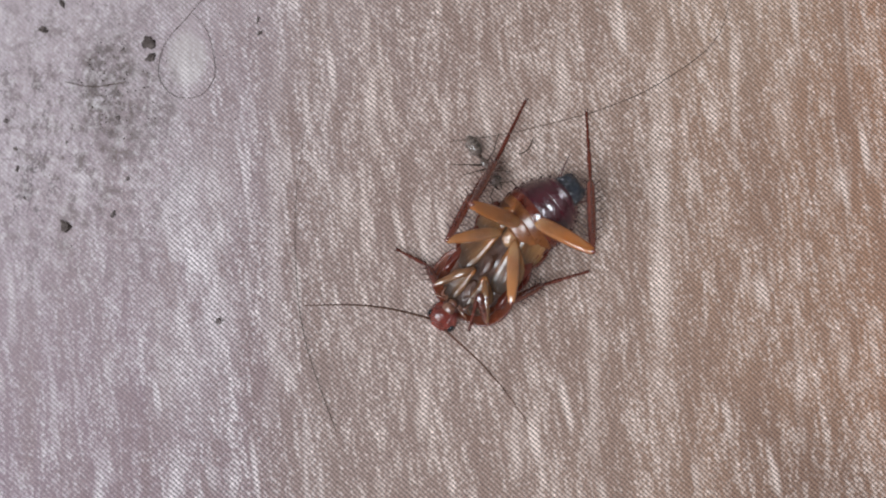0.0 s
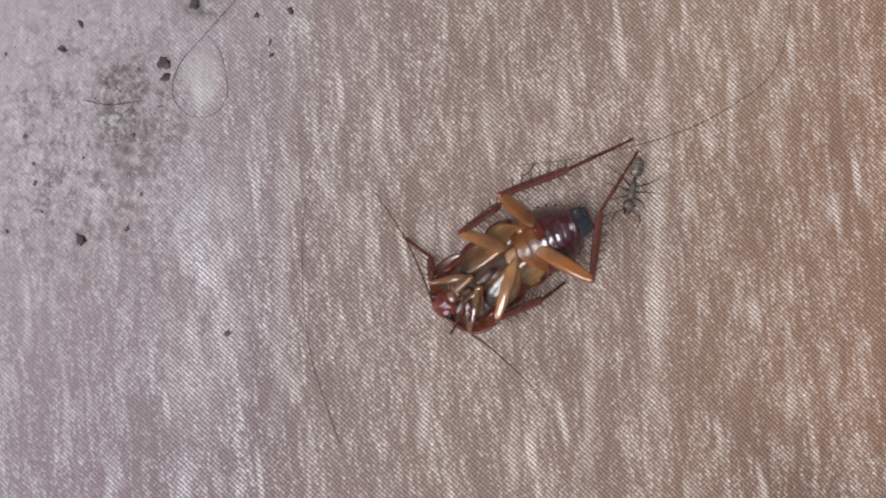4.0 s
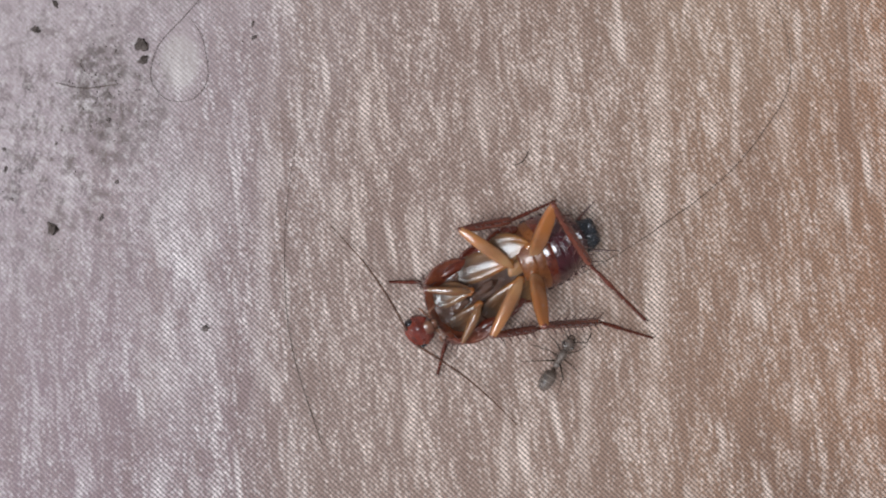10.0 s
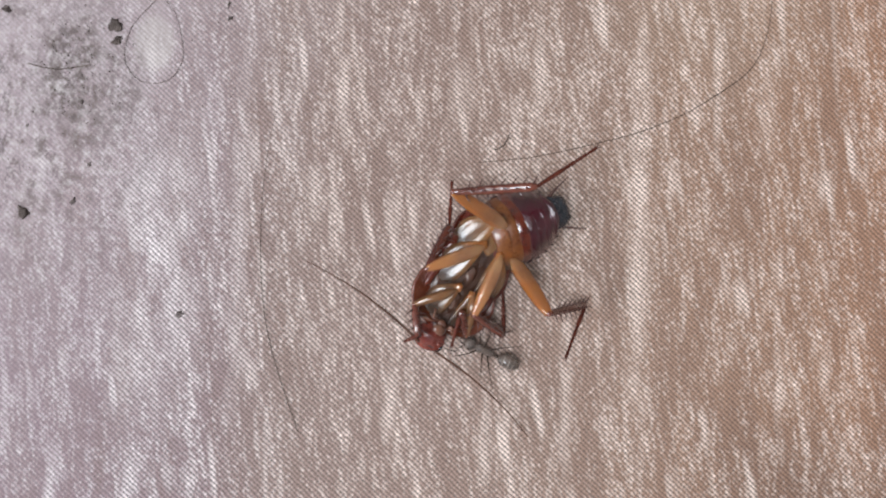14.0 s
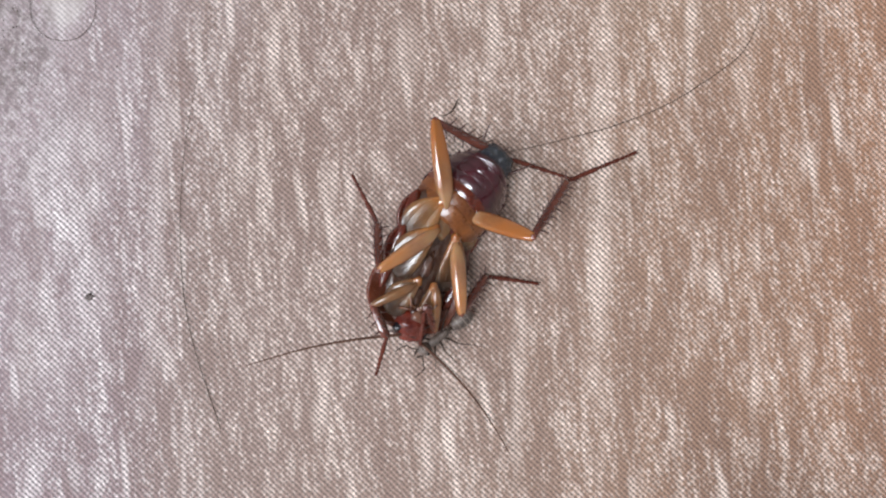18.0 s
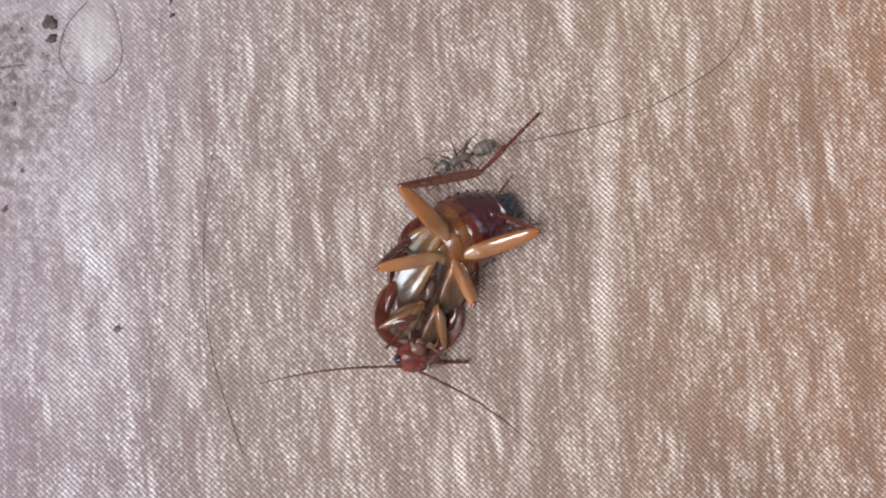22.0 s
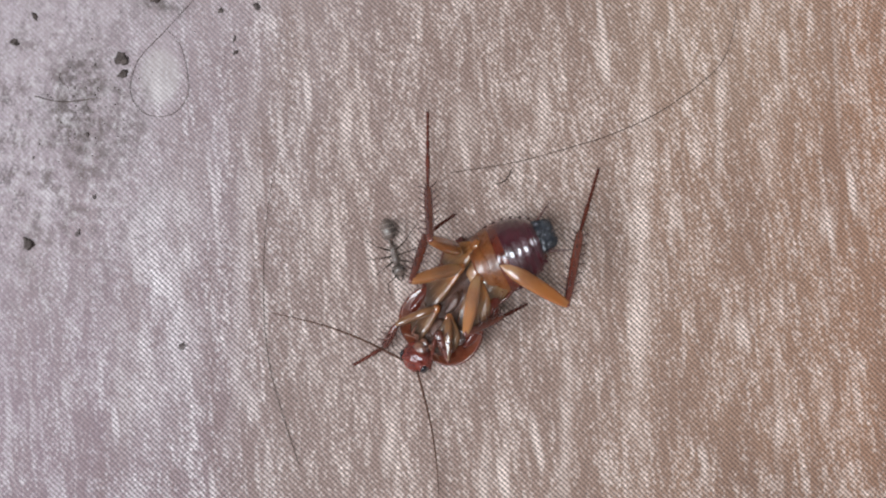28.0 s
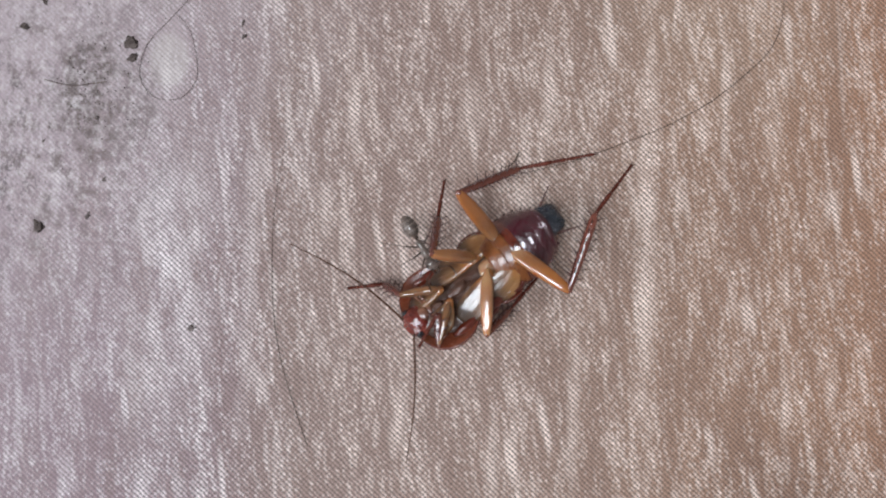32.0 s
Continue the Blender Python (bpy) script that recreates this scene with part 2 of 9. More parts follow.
    # the window's pale glare beyond the dirt, painted into the sheet's colour
    far = calc(nodes, links, "MULTIPLY_ADD", calc(nodes, links, "SUBTRACT", calc(nodes, links, "MULTIPLY", y, 0.7), x), 1 / 90, calc(nodes, links, "MULTIPLY", calc(nodes, links, "SUBTRACT", calc(nodes, links, "ADD", ragged, calc(nodes, links, "MULTIPLY", specks, 0.8)), 0.72), 0.75))
    glare = ramp(nodes, links, far, [(0.28, (0, 0, 0)), (0.95, (0.62, 0.62, 0.62))])
    spread = nodes.new("ShaderNodeVectorMath")
    spread.operation = "LENGTH"
    links.new(placed(nodes, links, (1 / 85, 1 / 85, 0), 0, (62 / 85, -45 / 85, 0)), spread.inputs[0])
    glare = calc(nodes, links, "MULTIPLY", glare, ramp(nodes, links, spread.outputs["Value"], [(0.4, (1, 1, 1)), (1.0, (0, 0, 0))]))
    colour = blend(nodes, links, glare, colour, (0.455, 0.385, 0.395))
    away = nodes.new("ShaderNodeVectorMath")
    away.operation = "DISTANCE"
    links.new(placed(nodes, links, (1 / 19, 1 / 25, 0), 0, (44.0 / 19, -19.0 / 25, 0)), away.inputs[0])
    grime = calc(nodes, links, "MULTIPLY", ramp(nodes, links, away.outputs["Value"], [(0.2, (1, 1, 1)), (1.2, (0, 0, 0))]),
                 ramp(nodes, links, noise_of(nodes, links, placed(nodes, links, (0.42, 0.30, 1)), 5, 0.72), [(0.50, (0, 0, 0)), (0.60, (1, 1, 1))]))
    colour = blend(nodes, links, calc(nodes, links, "MULTIPLY", grime, 0.8), colour, (0.108, 0.072, 0.066))
    # thin dark crinkles of dried dirt
    thread = calc(nodes, links, "ABSOLUTE", calc(nodes, links, "SUBTRACT", noise_of(nodes, links, placed(nodes, links, (0.34, 0.22, 1), 25, (3, 8, 0)), 4, 0.62), 0.5), 0)
    thread = calc(nodes, links, "MULTIPLY", ramp(nodes, links, thread, [(0.004, (1, 1, 1)), (0.022, (0, 0, 0))]), ramp(nodes, links, noise_of(nodes, links, placed(nodes, links, (0.13, 0.12, 1), 0, (2, 2, 0)), 3, 0.6), [(0.48, (0, 0, 0)), (0.60, (1, 1, 1))]))
    thread = calc(nodes, links, "MULTIPLY", thread, ramp(nodes, links, away.outputs["Value"], [(0.5, (1, 1, 1)), (1.3, (0, 0, 0))]))
    colour = blend(nodes, links, calc(nodes, links, "MULTIPLY", thread, 0.7), colour, (0.085, 0.066, 0.066))
    near = nodes.new("ShaderNodeVectorMath")
    near.operation = "DISTANCE"
    links.new(placed(nodes, links, (1 / 8, 1 / 11, 0), 0, (37.4 / 8, -23.5 / 11, 0)), near.inputs[0])
    smear = calc(nodes, links, "MULTIPLY", ramp(nodes, links, near.outputs["Value"], [(0.45, (1, 1, 1)), (1.2, (0, 0, 0))]),
                 ramp(nodes, links, noise_of(nodes, links, placed(nodes, links, (0.85, 0.85, 1)), 6, 0.78), [(0.44, (0.12, 0.12, 0.12)), (0.55, (1, 1, 1))]))
    smear = calc(nodes, links, "MULTIPLY", smear, ramp(nodes, links, noise_of(nodes, links, placed(nodes, links, (0.16, 0.16, 1), 0, (1, 6, 0)), 3, 0.6), [(0.36, (0.2, 0.2, 0.2)), (0.52, (1, 1, 1))]))
    colour = blend(nodes, links, calc(nodes, links, "MULTIPLY", smear, 0.85), colour, (0.085, 0.060, 0.052))
    patch = nodes.new("ShaderNodeVectorMath")
    patch.operation = "LENGTH"
    links.new(placed(nodes, links, (1 / 5, 1 / 4, 0), 0, (30.0 / 5, -37.5 / 4, 0)), patch.inputs[0])
    upper = calc(nodes, links, "MULTIPLY", ramp(nodes, links, patch.outputs["Value"], [(0.3, (1, 1, 1)), (1.2, (0, 0, 0))]),
                 ramp(nodes, links, noise_of(nodes, links, placed(nodes, links, (0.5, 0.5, 1), 0, (9, 1, 0)), 5, 0.7), [(0.44, (0.1, 0.1, 0.1)), (0.6, (1, 1, 1))]))
    colour = blend(nodes, links, calc(nodes, links, "MULTIPLY", upper, 0.75), colour, (0.075, 0.055, 0.044))
    flecks = calc(nodes, links, "MULTIPLY", ramp(nodes, links, away.outputs["Value"], [(0.2, (1, 1, 1)), (1.4, (0, 0, 0))]),
                  ramp(nodes, links, noise_of(nodes, links, placed(nodes, links, (0.5, 0.6, 1), 20, (4, 4, 0)), 5, 0.72), [(0.52, (0, 0, 0)), (0.68, (1, 1, 1))]))
    colour = blend(nodes, links, calc(nodes, links, "MULTIPLY", flecks, 0.6), colour, (0.62, 0.555, 0.545))
    # rubbed specks of the bare sheet and dark grit on the grey plank
    grit = noise_of(nodes, links, placed(nodes, links, (1.15, 0.9, 1), 15, (7, 3, 0)), 4, 0.75)
    side = ramp(nodes, links, calc(nodes, links, "MULTIPLY_ADD", x, -1 / 60, 0.0), [(0.30, (0, 0, 0)), (0.55, (1, 1, 1))])
    side = calc(nodes, links, "MULTIPLY", side, ramp(nodes, links, away.outputs["Value"], [(0.6, (1, 1, 1)), (1.5, (0.35, 0.35, 0.35))]))
    colour = blend(nodes, links, calc(nodes, links, "MULTIPLY", side, ramp(nodes, links, grit, [(0.55, (0, 0, 0)), (0.68, (0.55, 0.55, 0.55))])), colour, (0.60, 0.535, 0.525))
    colour = blend(nodes, links, calc(nodes, links, "MULTIPLY", side, ramp(nodes, links, grit, [(0.34, (0.5, 0.5, 0.5)), (0.45, (0, 0, 0))])), colour, (0.14, 0.105, 0.105))
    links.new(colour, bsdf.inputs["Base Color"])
    rough = calc(nodes, links, "MULTIPLY_ADD", specks, 0.18, 0.56)
    links.new(rough, bsdf.inputs["Roughness"])
    bump = add(nodes, "ShaderNodeBump", Strength=0.25, Distance=0.00006)
    links.new(calc(nodes, links, "MULTIPLY_ADD", weave, 0.5, specks), bump.inputs["Height"])
    links.new(bump.outputs[0], bsdf.inputs["Normal"])
    return m


def plaster():
    m, nodes, links, bsdf = material("painted_plaster")
    n = noise_of(nodes, links, placed(nodes, links, (0.004, 0.004, 0.004)), 5)
    links.new(ramp(nodes, links, n, [(0.3, (0.25, 0.235, 0.215)), (0.7, (0.33, 0.312, 0.29))]), bsdf.inputs["Base Color"])
    bsdf.inputs["Roughness"].default_value = 0.85
    bump = add(nodes, "ShaderNodeBump", Strength=0.2, Distance=0.001)
    links.new(n, bump.inputs["Height"])
    links.new(bump.outputs[0], bsdf.inputs["Normal"])
    return m


def chitin(name, dark, light, rough=0.22, scatter=0.0, grain=1.6, coat=0.4, bumps=0.25, deep=0.00005, along=1.0, gloss=0.13, root=None, tip=None):
    """Shell of an insect: mottled, glossy, a little translucent."""
    m, nodes, links, bsdf = material(name)
    big = noise_of(nodes, links, placed(nodes, links, (grain * 0.35 * along, grain * 0.35, grain * 0.35)), 3)
    fine = noise_of(nodes, links, placed(nodes, links, (grain * 3.5 * along, grain * 3.5, grain * 3.5)), 3, 0.6)
    both = calc(nodes, links, "MULTIPLY_ADD", fine, 0.35, calc(nodes, links, "MULTIPLY", big, 0.65))
    colour = ramp(nodes, links, both, [(0.34, dark), (0.66, light)])
    if root:
        sep = nodes.new("ShaderNodeSeparateXYZ")
        links.new(placed(nodes, links, (0.2, 0.2, 0.2)), sep.inputs[0])
        place = calc(nodes, links, "MULTIPLY_ADD", big, 0.35, calc(nodes, links, "SUBTRACT", sep.outputs[0], 0.17))
        colour = blend(nodes, links, ramp(nodes, links, place, [(0.08, (1, 1, 1)), (0.42, (0, 0, 0))]), colour, root)
        colour = blend(nodes, links, ramp(nodes, links, place, [(0.60, (0, 0, 0)), (0.92, (1, 1, 1))]), colour, tip)
    links.new(colour, bsdf.inputs["Base Color"])
    links.new(calc(nodes, links, "MULTIPLY_ADD", fine, 0.2, rough - 0.1), bsdf.inputs["Roughness"])
    bsdf.inputs["Coat Weight"].default_value, bsdf.inputs["Coat Roughness"].default_value = coat, gloss
    bsdf.inputs["Coat IOR"].default_value = 1.6 if coat > 0.85 else 1.5
    bsdf.inputs["Specular IOR Level"].default_value = 0.06 if coat < 0.2 else 0.15 if rough > 0.4 else 0.5
    if scatter:
        bsdf.inputs["Subsurface Weight"].default_value = scatter
        bsdf.inputs["Subsurface Radius"].default_value = (1.0, 0.45, 0.2)
        bsdf.inputs["Subsurface Scale"].default_value = 0.0008
    bump = add(nodes, "ShaderNodeBump", Strength=bumps, Distance=deep)
    links.new(fine, bump.inputs["Height"])
    links.new(bump.outputs[0], bsdf.inputs["Normal"])
    return m


VINYL, PLASTER = vinyl(), plaster()
SHELL = chitin("red_brown_shell", (0.050, 0.007, 0.005), (0.135, 0.024, 0.011), 0.2, 0.25, 1.0, 0.7, 0.35)
RIM = chitin("dark_red_edge", (0.052, 0.009, 0.005), (0.145, 0.030, 0.014), 0.3, 0.2, 1.0, 0.6)
SHIELD = chitin("red_translucent_shell", (0.075, 0.016, 0.008), (0.20, 0.054, 0.026), 0.24, 0.4, 0.8, 0.7, 0.6, 0.00012)
BELLY = chitin("brown_membrane", (0.030, 0.011, 0.007), (0.11, 0.046, 0.026), 0.36, 0.15, 1.2, 0.6, 0.8, 0.0002)
OLIVE = chitin("olive_tan_coxa", (0.075, 0.032, 0.014), (0.23, 0.116, 0.054), 0.25, 0.35, 0.75, 0.5, 0.45, 0.00012, 0.22, 0.11, (0.055, 0.029, 0.018), (0.32, 0.125, 0.036))
TAN = chitin("orange_tan_coxa", (0.12, 0.050, 0.018), (0.31, 0.155, 0.064), 0.25, 0.35, 0.75, 0.45, 0.45, 0.00012, 0.22, 0.11, (0.080, 0.044, 0.025), (0.35, 0.130, 0.032))
PALE = chitin("pale_membrane", (0.13, 0.062, 0.030), (0.34, 0.205, 0.115), 0.2, 0.3, 1.4, 0.8, 0.35, 0.0001, 0.3, 0.09)
ORANGE = chitin("orange_femur", (0.16, 0.052, 0.016), (0.36, 0.146, 0.052), 0.2, 0.3, 1.4, 1.0, 0.5, 0.00008, 0.2, 0.08, (0.36, 0.190, 0.095), (0.31, 0.105, 0.025))
PINK = chitin("pinkish_tan_femur", (0.17, 0.060, 0.022), (0.43, 0.205, 0.098), 0.2, 0.3, 1.4, 1.0, 0.5, 0.00008, 0.2, 0.06, (0.38, 0.200, 0.090), (0.40, 0.165, 0.060))
TIBIA = chitin("dark_red_tibia", (0.050, 0.010, 0.007), (0.19, 0.052, 0.032), 0.2, 0.0, 1.6, 0.9, 0.6, 0.0001, 0.3, 0.08)
FOOT = chitin("dark_red_foot", (0.045, 0.010, 0.007), (0.14, 0.038, 0.025), 0.42, 0.0, 1.6, 0.1)
SPINE = chitin("dark_spine", (0.03, 0.009, 0.006), (0.09, 0.024, 0.015), 0.3)
AMBER = chitin("amber_belly_plate", (0.07, 0.016, 0.005), (0.26, 0.085, 0.020), 0.3, 0.2, 0.9, 0.5, 0.5, 0.0001, 1.0, 0.1)
DUSK = chitin("red_brown_belly_plate", (0.045, 0.006, 0.004), (0.14, 0.024, 0.010), 0.16, 0.0, 1.2, 0.9, 0.25, 0.0001)
MAROON = chitin("maroon_belly_plate", (0.017, 0.0012, 0.0038), (0.064, 0.0050, 0.0125), 0.16, 0.0, 1.2, 1.0, 0.5, 0.0002, 1.0, 0.05)
TAIL = chitin("black_tail_plate", (0.003, 0.004, 0.007), (0.013, 0.018, 0.030), 0.2, 0.0, 0.8, 1.0, 0.9, 0.0006, 1.0, 0.04)
FORELEG = chitin("brown_tan_foreleg", (0.10, 0.040, 0.016), (0.29, 0.135, 0.056), 0.2, 0.3, 1.4, 0.9, 0.5, 0.00008, 0.2, 0.08)
FACE = chitin("red_face", (0.058, 0.005, 0.004), (0.29, 0.040, 0.020), 0.24, 0.1, 2.0, 0.8, 1.0, 0.0003, 1.0, 0.11)
MOUTH = chitin("pinkish_mouthpart", (0.085, 0.028, 0.018), (0.26, 0.125, 0.080), 0.22, 0.2, 2.0, 0.8)
EYE = chitin("black_eye", (0.006, 0.005, 0.006), (0.02, 0.016, 0.02), 0.12, 0.0, 3.0, 0.8)
FEELER = chitin("brown_feeler", (0.05, 0.022, 0.014), (0.13, 0.065, 0.045), 0.35, 0.0, 4.0, 0.1)
ANT_SHELL = chitin("grey_black_ant_shell", (0.018, 0.011, 0.009), (0.21, 0.150, 0.122), 0.35, 0.0, 1.5, 0.5, 1.0, 0.00015)
ANT_BAND = chitin("pale_grey_ant_band", (0.10, 0.074, 0.060), (0.29, 0.230, 0.195), 0.3, 0.0, 2.2, 0.5, 0.6, 0.0001)
ANT_LEG = chitin("black_ant_leg", (0.016, 0.009, 0.007), (0.070, 0.046, 0.035), 0.35, 0.0, 3.0, 0.1)
ANT_HAIR = chitin("silver_down", (0.16, 0.125, 0.108), (0.34, 0.28, 0.245), 0.5, 0.0, 3.0, 0.0)
HAIR = chitin("dark_hair", (0.065, 0.046, 0.038), (0.15, 0.11, 0.09), 0.4, 0.0, 0.5, 0.0)
DIRT = chitin("dark_dirt", (0.060, 0.046, 0.042), (0.17, 0.135, 0.122), 0.8, 0.0, 2.5, 0.0, 0.8, 0.0002)
GREY_DIRT = chitin("grey_dirt", (0.085, 0.066, 0.062), (0.24, 0.195, 0.185), 0.85, 0.0, 2.5, 0.0, 0.8, 0.0002)


# ---- mesh helpers, in millimetres ----
def part(name, bm, mat, parent=None, label=""):
    """Links a bmesh, drawn in millimetres, as one mesh object."""
    bmesh.ops.recalc_face_normals(bm, faces=bm.faces)
    for v in bm.verts:
        v.co *= MM
    me = bpy.data.meshes.new(name)
    bm.to_mesh(me)
    bm.free()
    for f in me.polygons:
        f.use_smooth = True
    me.materials.append(mat)
    ob = new(name, me)
    ob.parent = parent
    return tagged(ob, label)


def skin(bm, rings, caps=True):
    """Joins rings of points into a closed surface."""
    made = [[bm.verts.new(p) for p in ring] for ring in rings]
    n = len(made[0])
    for a, b in zip(made, made[1:]):
        for i in range(n):
            bm.faces.new((a[i], a[(i + 1) % n], b[(i + 1) % n], b[i]))
    if caps:
        bm.faces.new(made[0])
        bm.faces.new(made[-1][::-1])
    return made


def loft(bm, stations, n=14, caps=True, square=1.0):
    """A body along x: stations of x, y, z, half width, height above, height below."""
    rings = []
    for x, y, z, w, up, down in stations:
        ring = []
        for i in range(n):
            u = 2 * math.pi * i / n
            c, s = math.cos(u), math.sin(u)
            c, s = math.copysign(abs(c) ** square, c), math.copysign(abs(s) ** square, s)
            ring.append((x, y + w * c, z + (up if s > 0 else down) * s))
        rings.append(ring)
    return skin(bm, rings, caps)


def tube(bm, points, radii, n=7, flat=1.0):
    """A tapered tube along points."""
    points = [Vector(p) for p in points]
    rings = []
    for i, p in enumerate(points):
        d = (points[min(i + 1, len(points) - 1)] - points[max(i - 1, 0)]).normalized()
        side = d.cross(Vector((0, 0, 1)))
        side = side.normalized() if side.length > 0.01 else Vector((0, 1, 0))
        up = side.cross(d)
        rings.append([p + radii[i] * (math.cos(a) * side + flat * math.sin(a) * up) for a in (2 * math.pi * k / n for k in range(n))])
    return skin(bm, rings)


def blob(bm, centre, size, subdivisions=3, rough=0.0, seed=0):
    made = bmesh.ops.create_icosphere(bm, subdivisions=subdivisions, radius=1)["verts"]
    for v in made:
        d = v.co.copy()
        k = 1 + rough * noise.noise(d * 1.7 + Vector((seed * 3.1, seed * 1.7, seed)))
        v.co = Vector(centre) + Vector((d.x * size[0], d.y * size[1], d.z * size[2])) * k
    return made


def shell(bm, cx, a, b, depth, z0, lip=0.35, n=40, m=7):
    """A shallow dish with a rolled edge, open upwards."""
    rings = []

    def ring(k, z):
        out = []
        for i in range(n):
            u = 2 * math.pi * i / n
            c, s = math.cos(u), math.sin(u)
            c, s = math.copysign(abs(c) ** 0.88, c), math.copysign(abs(s) ** 0.88, s)
            out.append((cx + a * k * c, b * k * s, z))
        return out
    for j in range(m):
        v = math.pi / 2 * (1 - j / (m - 1)) * 0.96
        rings.append(ring(math.cos(v), z0 - depth * math.sin(v)))
    rings.append(ring(0.992, z0 + lip * 0.5))
    rings.append(ring(0.975, z0 + lip))
    rings.append(ring(0.95, z0 + lip * 0.95))
    rings.append(ring(0.90, z0 + lip * 0.55))
    rings.append(ring(0.82, z0 - 0.05))
    for k, z in ((0.72, -0.28), (0.58, -0.5), (0.4, -0.64), (0.2, -0.7), (0.05, -0.72)):
        rings.append(ring(k, z0 + z))
    skin(bm, rings)


# poses in millimetres
def lie(x, y, z, rx, rz):
    return pose(x * MM, y * MM, z * MM, rx, 0, rz)


def turn(x, y, z, rz):
    return pose(x * MM, y * MM, z * MM, 0, 0, rz)


def aim(x, y, z, rz, rise):
    return pose(x * MM, y * MM, z * MM, 0, -rise, rz)


def bend(rx, rz):
    """The abdomen's turn on the thorax, its tail a little raised."""
    return pose(-1.5 * MM, 0, -0.2 * MM, rx, 8, rz)


# ---- the room ----
def box(name, lo, hi, mat):
    bm = bmesh.new()
    bmesh.ops.create_cube(bm, size=1)
    for v in bm.verts:
        v.co = Vector([l + (h - l) * (c + 0.5) for l, h, c in zip(lo, hi, v.co)]) / MM
    ob = part(name, bm, mat)
    for f in ob.data.polygons:
        f.use_smooth = False
    return ob


def room():
    r, h, t, west = 1.5, 2.5, 0.12, -1.9
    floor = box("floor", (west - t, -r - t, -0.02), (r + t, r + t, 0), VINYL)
    tagged(floor, "brown sheet vinyl floor printed with pale wood streaks", "floor", kind="structure")
    tagged(box("wall_north", (west - t, r, 0), (r + t, r + t, h), PLASTER), "plain plaster wall", "wall", kind="structure")
    tagged(box("wall_south", (west - t, -r - t, 0), (r + t, -r, h), PLASTER), "plain plaster wall", "wall", kind="structure")
    tagged(box("wall_east", (r, -r, 0), (r + t, r, h), PLASTER), "plain plaster wall", "wall", kind="structure")
    # the west wall has a window opening
    bm = bmesh.new()
    y0, y1, z0, z1 = -1.25, -0.25, 1.0, 1.9
    for lo, hi in (((-r, 0), (r, z0)), ((-r, z1), (r, h)), ((-r, z0), (y0, z1)), ((y1, z0), (r, z1))):
        for v in bmesh.ops.create_cube(bm, size=1)["verts"]:
            v.co = Vector((west - t / 2 + v.co.x * t, lo[0] + (hi[0] - lo[0]) * (v.co.y + 0.5), lo[1] + (hi[1] - lo[1]) * (v.co.z + 0.5))) / MM
    wall = part("wall_west", bm, PLASTER)
    for f in wall.data.polygons:
        f.use_smooth = False
    tagged(wall, "plain plaster wall with a window opening", "wall", kind="structure")
    # the ceiling has the opening of the roof window
    bm = bmesh.new()
    x0, x1, y0, y1 = -1.27, -0.17, -0.97, 0.13
    for lo, hi in (((west - t, -r - t), (x0, r + t)), ((x1, -r - t), (r + t, r + t)), ((x0, -r - t), (x1, y0)), ((x0, y1), (x1, r + t))):
        made = bmesh.ops.create_cube(bm, size=1)["verts"]
        for v in made:
            v.co = Vector((lo[0] + (hi[0] - lo[0]) * (v.co.x + 0.5), lo[1] + (hi[1] - lo[1]) * (v.co.y + 0.5), h + t / 2 + v.co.z * t)) / MM
    ceiling = part("ceiling", bm, PLASTER)
    for f in ceiling.data.polygons:
        f.use_smooth = False
    tagged(ceiling, "plain plaster ceiling with a roof window opening", "ceiling", kind="structure")


room()


# ---- the cockroach on its back ----
cockroach = new("cockroach")
cockroach.empty_display_size = 0.002
tagged(cockroach, "red-brown cockroach lying on its back, legs kicking", "cockroach")


